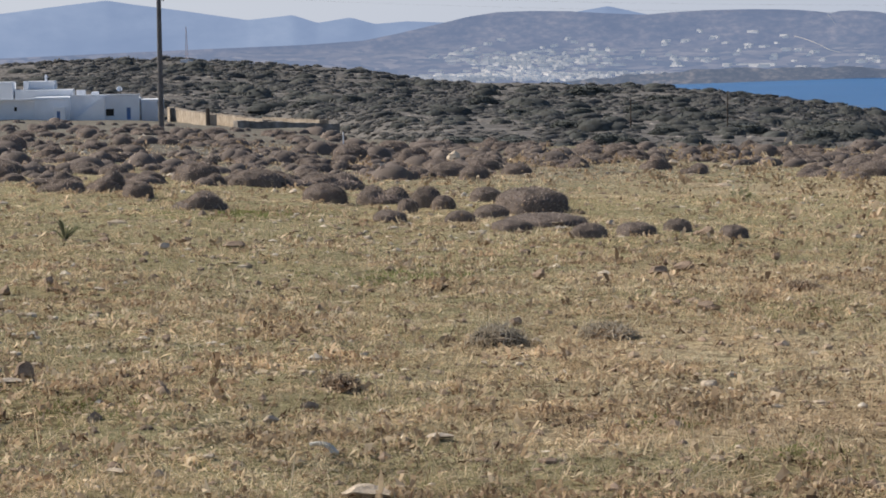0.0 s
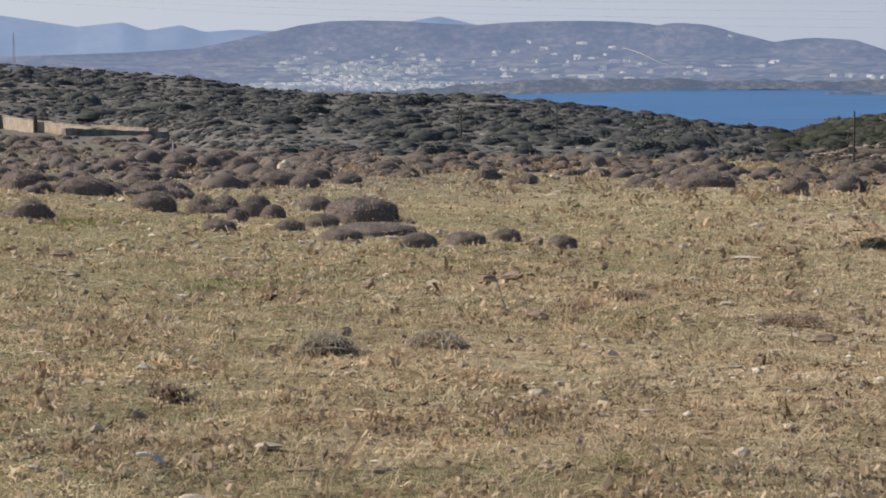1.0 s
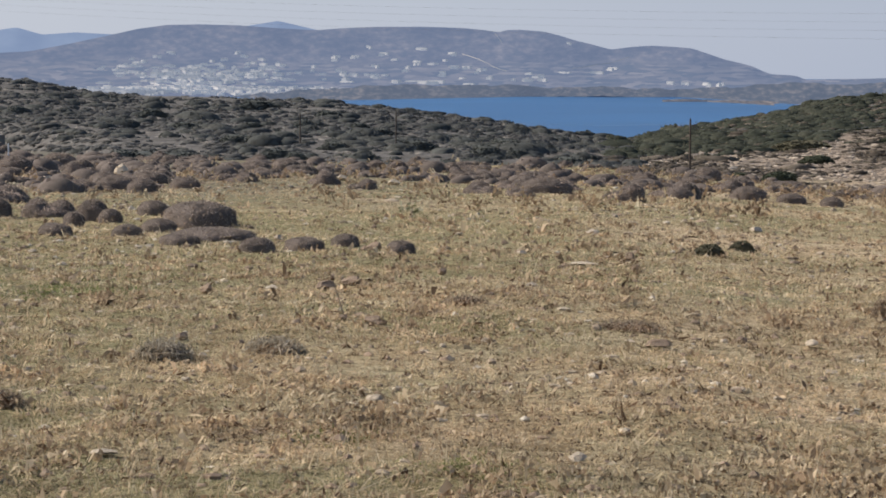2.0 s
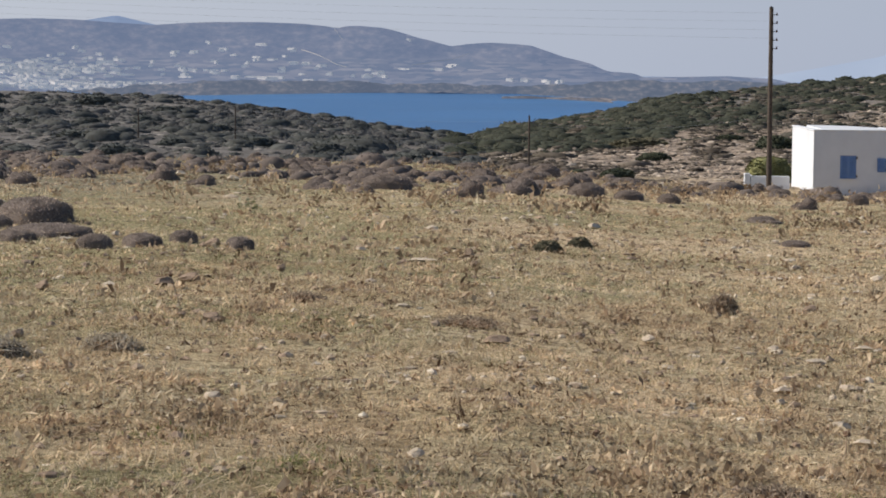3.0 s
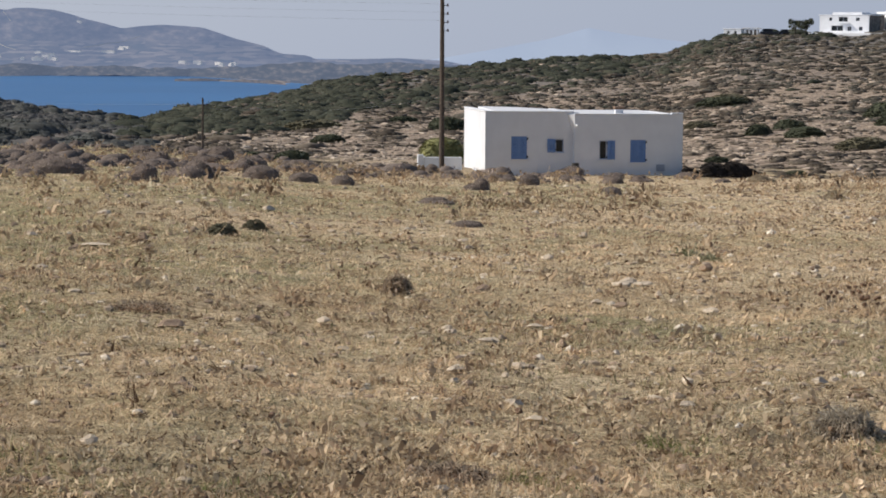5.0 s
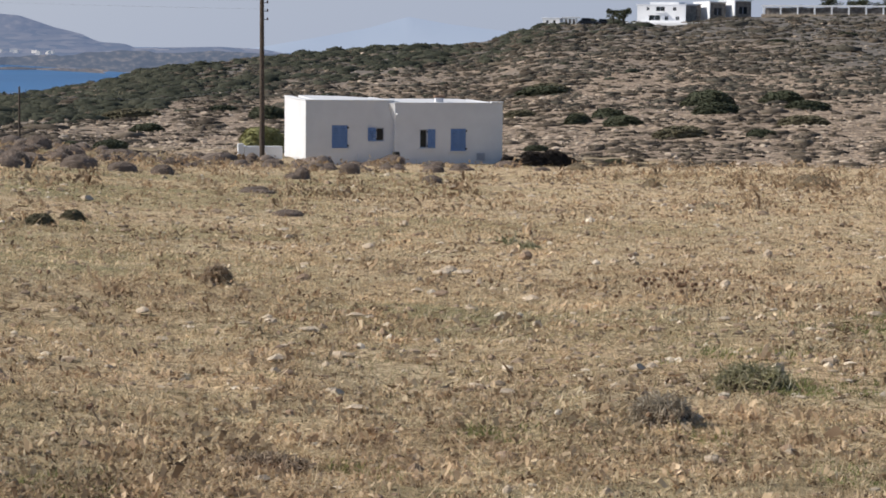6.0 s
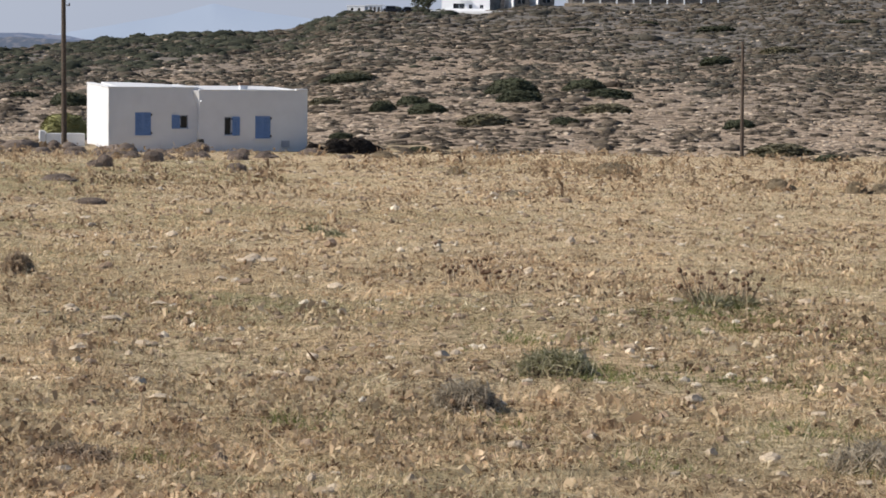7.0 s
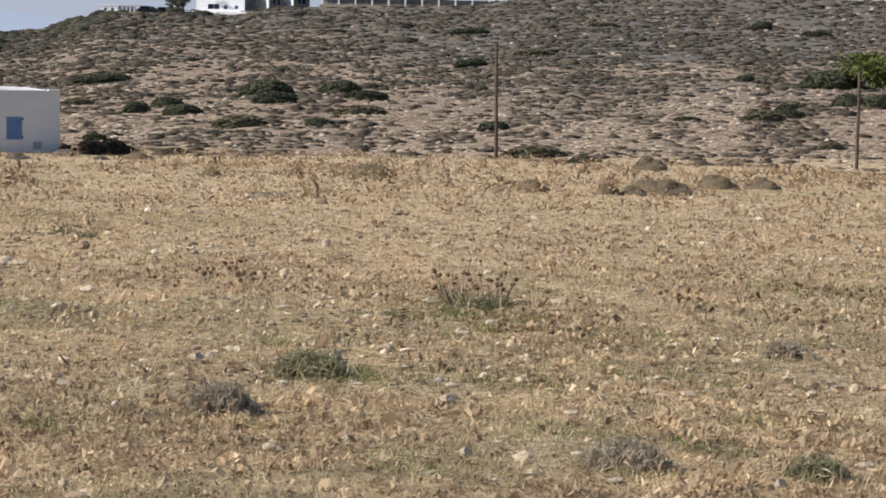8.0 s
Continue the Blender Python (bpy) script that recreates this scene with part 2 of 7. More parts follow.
def ground_z(x, y):
    x, y = np.asarray(x, dtype=np.float64), np.asarray(y, dtype=np.float64)
    az, d, de, dt = plan(x, y)
    d = np.maximum(d, 0.01)
    te, ts = np.interp(az, EDGE_AZ, EDGE_T) / 1000, (np.interp(az, TOP_AZ, TOP_T) - 0.8) / 1000
    ze, zt = EYE + te * de, EYE + ts * dt
    field = ze * d / de
    u = np.clip(np.log(d / de) / np.log(dt / de), 0, 1)
    dip = 0.006 * np.interp(az, [-8, -3], [1, 0]) * np.exp(-((u - 0.14) / 0.09) ** 2)
    hill = EYE + (te + (ts - te) * u ** 0.92 - dip) * d
    past = zt - (d - dt) * 0.10
    z = np.where(d < de, field, np.where(d < dt, hill, past))
    near = np.clip(1.2 - d / de, 0, 1)
    z += near * (0.035 * value_noise(x * 1.3, y * 1.3, 1) + 0.012 * value_noise(x * 5, y * 5, 2)) * np.clip(d / 6, 0, 1)
    z += np.clip((d / de - 0.6) * 2, 0, 1) * np.where(d < dt * 0.97, 1, 0.3) * (0.14 * value_noise(x / 4, y / 4, 3) + 0.3 * np.clip(d / 300, 0.1, 1.5) * value_noise(x / 13, y / 13, 4))
    return np.maximum(z, SEA_Z - 12)


def gz(x, y):
    return float(ground_z(x, y))


def spot(az, d):
    """A place on the ground by azimuth and distance from the standing place."""
    a = radians(az)
    x, y = d * math.sin(a), d * math.cos(a)
    return Vector((x, y, gz(x, y)))


# ---- ground: one sheet, fine where it is seen ----
azs = np.radians(np.concatenate([np.arange(-180, -33, 7.0), np.arange(-33, 33.01, 0.18), np.arange(40, 180, 7.0)]))
rings = np.concatenate([[0.0], np.geomspace(1.5, 8, 10), np.geomspace(8.2, 120, 190), np.geomspace(122, 760, 120), np.geomspace(790, 1400, 8)])
gx, gy = np.outer(rings, np.sin(azs)), np.outer(rings, np.cos(azs))
gv = np.stack([gx, gy, ground_z(gx, gy)], -1).reshape(-1, 3)
na, nr = len(azs), len(rings)
ii, jj = np.meshgrid(np.arange(nr - 1), np.arange(na), indexing="ij")
quads = np.stack([ii * na + jj, (ii + 1) * na + jj, (ii + 1) * na + (jj + 1) % na, ii * na + (jj + 1) % na], -1).reshape(-1, 4)[:, ::-1]


def ground_material():
    m, tree, b = base_mat("field_and_hill_soil", 0.95, 0.1)
    att = tree.nodes.new("ShaderNodeAttribute")
    att.attribute_name = "hill"
    att2 = tree.nodes.new("ShaderNodeAttribute")
    att2.attribute_name = "ochre"
    straw = ramp(tree, [(0.38, (0.225, 0.17, 0.11)), (0.46, (0.455, 0.358, 0.232)), (0.54, (0.64, 0.51, 0.338)), (0.64, (0.82, 0.685, 0.485))], noise_tex(tree, 22.0, 9.0, 0.85))
    green = ramp(tree, [(0.36, (0.12, 0.105, 0.055)), (0.5, (0.30, 0.265, 0.145)), (0.66, (0.50, 0.44, 0.26))], noise_tex(tree, 26.0, 10.0, 0.8))
    lush = tree.nodes.new("ShaderNodeAttribute")
    lush.attribute_name = "lush"
    add = tree.nodes.new("ShaderNodeMath")
    tree.links.new(lush.outputs["Fac"], add.inputs[0])
    tree.links.new(noise_tex(tree, 0.13, 5.0, 0.6), add.inputs[1])
    where = ramp(tree, [(0.46, (0, 0, 0)), (0.66, (1, 1, 1))], add.outputs[0])
    field = mix_col(tree, where, straw, green)
    clods = ramp(tree, [(0.36, (0.50, 0.46, 0.42)), (0.47, (0.95, 0.93, 0.91)), (0.64, (1.28, 1.28, 1.28))], noise_tex(tree, 10.0, 4.0, 0.6))
    field = mix_col(tree, 1.0, field, clods, "MULTIPLY")
    hue = ramp(tree, [(0.38, (0.975, 1.0, 0.995)), (0.62, (1.03, 0.995, 0.97))], noise_tex(tree, 0.9, 3.0, 0.55))
    field = mix_col(tree, 1.0, field, hue, "MULTIPLY")
    soil = ramp(tree, [(0.36, (0.14, 0.107, 0.08)), (0.48, (0.28, 0.219, 0.164)), (0.58, (0.485, 0.38, 0.286)), (0.7, (0.70, 0.565, 0.44))], noise_tex(tree, 2.6, 9.0, 0.85))
    dark = ramp(tree, [(0.38, (0.095, 0.088, 0.08)), (0.5, (0.15, 0.138, 0.125)), (0.64, (0.23, 0.212, 0.192))], noise_tex(tree, 0.5, 10.0, 0.8))
    ledge = tree.nodes.new("ShaderNodeMapping")
    ledge.inputs["Scale"].default_value = (0.7, 1.0, 3.0)
    tree.links.new(tree.nodes.new("ShaderNodeTexCoord").outputs["Object"], ledge.inputs["Vector"])
    speck = ramp(tree, [(0.41, (0.52, 0.51, 0.50)), (0.5, (0.92, 0.92, 0.92)), (0.6, (1.25, 1.25, 1.25))], noise_tex(tree, 0.9, 6.0, 0.7, ledge.outputs[0]))
    soil = mix_col(tree, 1.0, soil, speck, "MULTIPLY")
    hill = mix_col(tree, att2.outputs["Fac"], dark, soil)
    col = mix_col(tree, att.outputs["Fac"], field, hill)
    tree.links.new(col, b.inputs["Base Color"])
    add_bump(tree, b, noise_tex(tree, 16.0, 9.0, 0.8), 0.85, 0.05)
    return m


ground = solid("ground", gv, quads, ground_material())
gaz, gd, gde, gdt = plan(gv[:, 0], gv[:, 1])
hill_fac = np.clip((gd / gde - 1.0) * 8 + 0.5 * value_noise(gv[:, 0] / 6, gv[:, 1] / 6, 9), 0, 1)
hill_fac = np.maximum(hill_fac, 0.8 * np.clip((gd - 52) / 22 + 0.5 * value_noise(gv[:, 0] / 5, gv[:, 1] / 5, 12), 0, 1) * np.interp(gaz, [-20, -12, -6], [1, 0.45, 0]) * (gaz > -60))
ochre = np.interp(gaz, [-8, -4, 0, 30], [0.0, 0.45, 0.9, 1.0]) * np.clip(1.15 - (gd - np.interp(gaz, [0, 9, 14, 18, 30], [170, 260, 280, 185, 175])) / np.interp(gaz, [0, 9, 14, 18], [200, 300, 300, 170]) + 0.5 * value_noise(gv[:, 0] / 30, gv[:, 1] / 45, 14), 0.05, 1)
ahead = np.clip((gd - 2.5) / 5, 0, 1) * np.clip((75 - np.abs(gaz)) / 35, 0, 1)
lush = np.interp(gaz, [-30, -12, 0, 12, 30], [0.23, 0.19, 0.07, -0.02, -0.06]) + 0.05 * np.interp(gaz, [0, 12], [0, 1]) * np.clip((26 - gd) / 8, -0.8, 1) - 0.12 * np.interp(gaz, [-19, -13, 4, 10], [0, 1, 1, 0]) * np.clip((21 - gd) / 5, 0, 1) + 0.34 * np.interp(gaz, [-27, -22, -4, 3], [0.4, 1, 1, 0]) * np.clip((12.2 - gd) / 2, 0, 1)
lush = 0.1 + ahead * (lush - 0.1)
for key, values in (("hill", hill_fac), ("ochre", ochre), ("lush", lush)):
    ground.data.attributes.new(key, "FLOAT", "POINT").data.foreach_set("value", values.astype(np.float32))
tagged(ground, "dry stony pasture sloping down to scrubby hillsides", "ground", kind="structure")

# ---- sea ----
M_SEA, sea_tree, sea_b = base_mat("sea_water", 0.35, 0.4)
sea_col = ramp(sea_tree, [(0.35, (0.020, 0.102, 0.27)), (0.65, (0.030, 0.132, 0.325))], noise_tex(sea_tree, 0.006, 4.0))
sea_tree.links.new(sea_col, sea_b.inputs["Base Color"])
add_bump(sea_tree, sea_b, noise_tex(sea_tree, 0.15, 6.0), 0.5, 0.6)
sa = np.radians(np.arange(-180, 180, 4.0))
sr = np.array([300, 600, 1200, 2400, 4980.0])
sv = np.stack([np.outer(sr, np.sin(sa)), np.outer(sr, np.cos(sa)), np.full((5, len(sa)), SEA_Z)], -1).reshape(-1, 3)
ns = len(sa)
i2, j2 = np.meshgrid(np.arange(4), np.arange(ns), indexing="ij")
sq = np.stack([i2 * ns + j2, (i2 + 1) * ns + j2, (i2 + 1) * ns + (j2 + 1) % ns, i2 * ns + (j2 + 1) % ns], -1).reshape(-1, 4)[:, ::-1]
tagged(solid("water", sv, sq, M_SEA), "calm deep blue bay between the hills and the far shore", "sea", kind="structure")


# ---- far land over the bay ----
def far_range(name, label, az, t_base, t_crest, d_base, d_crest, mat, rough, seed, bulge=1.0, step=0.06, jag=0.0):
    """Hills over the bay, from the shore up to the crest and down behind it; returns the height function too."""
    az = [float(a) for a in az]
    grid = np.arange(az[0], az[-1] + step / 2, step)
    crest = np.interp(grid, az, t_crest) / 1000
    crest = np.convolve(np.pad(crest, 1, mode="edge"), np.ones(3) / 3, mode="valid")
    crest = crest + jag / 1000 * (value_noise(grid * 2.3, grid * 0, seed) + 0.6 * value_noise(grid * 7, grid * 0, seed + 2))
    base_t = np.interp(grid, az, t_base) / 1000
    us = np.concatenate([np.linspace(0, 1, 60), [1.06, 1.2]])

    def point(g, c, bt, u):
        a = np.radians(g)
        d0 = np.where(bt < -0.004, -25.0 / np.minimum(bt, -0.004), d_base)
        d = d0 + (d_crest - d0) * np.minimum(u, 1.3)
        uc = np.clip(u, 0, 1)
        t = bt + (c - bt) * (uc ** bulge)
        fold = value_noise(g * 0.8 + uc * 0.5, uc * 1.1, seed) + value_noise(g * 2.6 + uc, uc * 1.2, seed + 1) * 0.4
        t = t + (c - bt) * rough * fold * np.sin(np.pi * uc)
        t = np.where(u > 1, t - (u - 1) * 0.02, t)
        return np.stack([d * np.sin(a), d * np.cos(a), EYE + t * d], -1)

    gg, uu = np.meshgrid(grid, us)
    v = point(gg, np.broadcast_to(crest, gg.shape), np.broadcast_to(base_t, gg.shape), uu).reshape(-1, 3)
    n = len(grid)
    i, j = np.meshgrid(np.arange(len(us) - 1), np.arange(n - 1), indexing="ij")
    q = np.stack([i * n + j, i * n + j + 1, (i + 1) * n + j + 1, (i + 1) * n + j], -1).reshape(-1, 4)
    ob = tagged(solid(name, v, q, mat), label, "hills", kind="structure")
    rise = (v[:, 2] - EYE) / np.hypot(v[:, 0], v[:, 1]) * 57.3
    lie = np.stack([gg.ravel(), rise * 2.2, np.zeros(len(v))], -1)
    ob.data.attributes.new("lie", "FLOAT_VECTOR", "POINT").data.foreach_set("vector", lie.astype(np.float32).ravel())

    def at(g, u):
        return point(np.array([g]), np.interp([g], grid, crest), np.interp([g], grid, base_t), np.array([u]))[0]
    return ob, at


# the haze over every far range is emission in its material
M_PALE = haze_glow("far_range_blue_haze", [(0.3, (0.04, 0.05, 0.06)), (0.7, (0.07, 0.08, 0.09))], 1.5, (0.30, 0.385, 0.575), 0.60)
M_MAIN = haze_glow("hazy_hills", [(0.36, (0.026, 0.029, 0.030)), (0.5, (0.046, 0.044, 0.042)), (0.64, (0.088, 0.077, 0.067))], 4.0, (0.285, 0.36, 0.55), 0.425, True, True)
M_FAINT = haze_glow("faint_island", [(0.3, (0.05, 0.06, 0.07)), (0.7, (0.06, 0.07, 0.08))], 1.0, (0.55, 0.63, 0.795), 0.58)
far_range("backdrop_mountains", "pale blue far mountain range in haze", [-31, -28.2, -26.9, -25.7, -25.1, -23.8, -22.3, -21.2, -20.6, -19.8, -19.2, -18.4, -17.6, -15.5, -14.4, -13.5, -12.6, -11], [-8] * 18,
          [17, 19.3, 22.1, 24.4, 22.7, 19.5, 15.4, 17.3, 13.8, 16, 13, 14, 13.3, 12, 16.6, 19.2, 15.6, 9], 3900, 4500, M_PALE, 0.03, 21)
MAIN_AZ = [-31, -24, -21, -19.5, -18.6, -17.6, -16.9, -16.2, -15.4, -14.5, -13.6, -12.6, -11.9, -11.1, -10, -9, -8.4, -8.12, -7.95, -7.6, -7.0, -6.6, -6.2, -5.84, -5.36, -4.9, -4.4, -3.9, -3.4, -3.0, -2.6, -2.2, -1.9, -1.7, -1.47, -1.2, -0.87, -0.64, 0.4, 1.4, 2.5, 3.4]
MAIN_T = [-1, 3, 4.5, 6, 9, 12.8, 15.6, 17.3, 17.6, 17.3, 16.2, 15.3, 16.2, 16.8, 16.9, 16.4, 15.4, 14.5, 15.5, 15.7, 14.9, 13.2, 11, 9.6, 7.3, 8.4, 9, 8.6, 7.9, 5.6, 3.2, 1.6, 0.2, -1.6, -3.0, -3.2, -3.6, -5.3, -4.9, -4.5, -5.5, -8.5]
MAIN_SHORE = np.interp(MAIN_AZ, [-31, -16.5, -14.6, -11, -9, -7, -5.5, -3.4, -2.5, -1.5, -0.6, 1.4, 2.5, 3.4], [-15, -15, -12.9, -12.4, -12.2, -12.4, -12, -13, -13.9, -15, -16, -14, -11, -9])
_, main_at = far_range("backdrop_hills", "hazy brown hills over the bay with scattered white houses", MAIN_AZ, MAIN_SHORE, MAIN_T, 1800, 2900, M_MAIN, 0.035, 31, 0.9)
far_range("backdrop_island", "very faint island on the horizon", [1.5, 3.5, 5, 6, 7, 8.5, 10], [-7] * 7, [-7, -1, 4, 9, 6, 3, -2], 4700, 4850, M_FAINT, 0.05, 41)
M_COAST = haze_glow("dark_far_coast", [(0.42, (0.014, 0.017, 0.018)), (0.5, (0.030, 0.029, 0.027)), (0.62, (0.095, 0.082, 0.068))], 5.0, (0.27, 0.325, 0.45), 0.36)
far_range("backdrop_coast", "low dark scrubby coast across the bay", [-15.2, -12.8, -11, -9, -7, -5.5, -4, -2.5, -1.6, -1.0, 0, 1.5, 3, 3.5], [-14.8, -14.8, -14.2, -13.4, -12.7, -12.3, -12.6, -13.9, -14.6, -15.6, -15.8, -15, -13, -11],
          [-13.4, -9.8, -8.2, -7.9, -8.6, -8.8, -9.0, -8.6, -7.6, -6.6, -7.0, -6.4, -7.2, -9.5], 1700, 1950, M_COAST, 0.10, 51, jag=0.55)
M_SPIT = haze_glow("tan_spit", [(0.42, (0.045, 0.040, 0.036)), (0.5, (0.09, 0.076, 0.064)), (0.60, (0.17, 0.142, 0.118))], 6.0, (0.30, 0.33, 0.42), 0.28)
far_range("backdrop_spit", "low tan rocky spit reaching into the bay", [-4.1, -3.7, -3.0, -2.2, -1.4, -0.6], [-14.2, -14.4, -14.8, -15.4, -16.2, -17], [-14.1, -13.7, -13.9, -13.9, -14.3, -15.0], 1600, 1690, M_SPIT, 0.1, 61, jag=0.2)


# ---- the white house at the edge of the field ----
M_GLASS = base_mat("dark_window_glass", 0.08, 0.25)[0]
M_GLASS.node_tree.nodes["Principled BSDF"].inputs["Base Color"].default_value = (0.02, 0.025, 0.03, 1)
M_FRAME = surface("grey_window_frame", [(0.3, (0.30, 0.33, 0.40)), (0.7, (0.40, 0.43, 0.50))], 8.0, rough=0.5, bump=0.05)
M_IRON = surface("dark_iron", [(0.3, (0.03, 0.03, 0.032)), (0.7, (0.06, 0.055, 0.05))], 12.0, rough=0.6, bump=0.1)
M_CHIMNEY = surface("brown_clay", [(0.3, (0.13, 0.085, 0.06)), (0.7, (0.24, 0.16, 0.11))], 8.0, bump=0.3)


def holed_wall(x0, x1, z0, z1, holes, y0, y1):
    """A wall from y0 to y1 with openings (x0, x1, z0, z1) that stand side by side."""
    bm = bmesh.new()
    at = x0
    for hx0, hx1, hz0, hz1 in sorted(holes):
        box_bm(at, hx0, y0, y1, z0, z1, bm=bm)
        box_bm(hx0, hx1, y0, y1, z0, hz0, bm=bm)
        box_bm(hx0, hx1, y0, y1, hz1, z1, bm=bm)
        at = hx1
    box_bm(at, x1, y0, y1, z0, z1, bm=bm)
    bmesh.ops.remove_doubles(bm, verts=bm.verts[:], dist=0.0005)
    return bm


def louvre_leaf(name, w, h, parent, m, label):
    """A shutter leaf: a frame with slanting slats; its lower left corner at the origin of m."""
    bm = bmesh.new()
    for b in ((0, 0.07, 0, h), (w - 0.07, w, 0, h), (0.07, w - 0.07, 0, 0.08), (0.07, w - 0.07, h - 0.08, h)):
        box_bm(b[0], b[1], -0.02, 0.02, b[2], b[3], bm=bm)
    leaf = part(name, bm, M_BLUE, parent, label)
    leaf.matrix_local = m
    n = max(4, int((h - 0.16) / 0.075))
    slat = bpy.data.meshes.new("slat")
    sb = box_bm(0.07, w - 0.07, -0.022, 0.018, -0.034, 0.030)
    bmesh.ops.rotate(sb, verts=sb.verts[:], cent=(0, 0, 0), matrix=Matrix.Rotation(radians(-20), 3, "X"))
    sb.to_mesh(slat)
    sb.free()
    slat.materials.append(M_BLUE)
    for i in range(n):
        s = part_mesh("slat", slat, leaf)
        s.location = (0, 0.002, 0.08 + (i + 0.5) * (h - 0.16) / n)
    return leaf


def house_window(x0, x1, z0, z1, wall_y, parent, opened=""):
    win = part("window", box_bm(x0 - 0.10, x1 + 0.10, wall_y - 0.07, wall_y - 0.003, z0 - 0.07, z0 - 0.005, 0.008), M_WHITE, parent, "white plastered window sill and opening")
    bm = bmesh.new()
    yy0, yy1 = wall_y + 0.06, wall_y + 0.11
    bars = [(x0, x0 + 0.045, z0, z1), (x1 - 0.045, x1, z0, z1), (x0 + 0.045, x1 - 0.045, z0, z0 + 0.05), (x0 + 0.045, x1 - 0.045, z1 - 0.05, z1)]
    panes = [(x0 + 0.04, x1 - 0.04)]
    if x1 - x0 > 0.6:
        bars.append(((x0 + x1) / 2 - 0.025, (x0 + x1) / 2 + 0.025, z0 + 0.05, z1 - 0.05))
        panes = [(x0 + 0.04, (x0 + x1) / 2 - 0.02), ((x0 + x1) / 2 + 0.02, x1 - 0.04)]
    for b in bars:
        box_bm(b[0], b[1], yy0, yy1, b[2], b[3], bm=bm)
    part("window_frame", bm, M_FRAME, win, "grey-blue painted frame")
    for p0, p1 in panes:
        part("pane", box_bm(p0, p1, yy0 + 0.02, yy0 + 0.03, z0 + 0.04, z1 - 0.04), M_GLASS, win, "dark glass pane")
    w, h = x1 - x0, z1 - z0
    if not opened:
        for i in (0, 1):
            louvre_leaf("shutter", w / 2 - 0.012, h - 0.02, parent, Matrix.Translation((x0 + 0.006 + i * w / 2, wall_y + 0.03, z0 + 0.01)), "closed blue louvred shutter")
    else:
        side = x0 - w - 0.02 if opened == "left" else x1 + 0.02
        louvre_leaf("shutter", w, h, parent, Matrix.Translation((side, wall_y - 0.045, z0)), "blue shutter folded back on the wall")
    for dz in (0.12, h - 0.12):
        hx = x1 + 0.015 if opened != "left" else x0 - 0.02
        part("hinge", box_bm(hx - 0.04, hx + 0.04, wall_y - 0.03, wall_y - 0.004, z0 + dz - 0.05, z0 + dz + 0.05), M_IRON, parent)


def sloped_roof(x0, x1, y0, y1, z_front, z_left, z_right):
    """A roof slab that rises from its front edge to the back, higher at one end."""
    bm = bmesh.new()
    n = 8
    rows = []
    for i in range(n + 1):
        u = i / n
        x, back = x0 + (x1 - x0) * u, z_left + (z_right - z_left) * u ** 2
        rows.append([bm.verts.new((x, y, z)) for y, z in ((y0, z_front - 0.25), (y0, z_front), (y0 + (y1 - y0) * 0.5, (z_front + back) / 2 + 0.02), (y1, back), (y1, z_front - 0.25))])
    for r0, r1 in zip(rows, rows[1:]):
        for j in range(5):
            bm.faces.new((r0[j], r1[j], r1[(j + 1) % 5], r0[(j + 1) % 5]))
    bm.faces.new(rows[0])
    bm.faces.new(rows[-1][::-1])
    bmesh.ops.recalc_face_normals(bm, faces=bm.faces[:])
    return bm


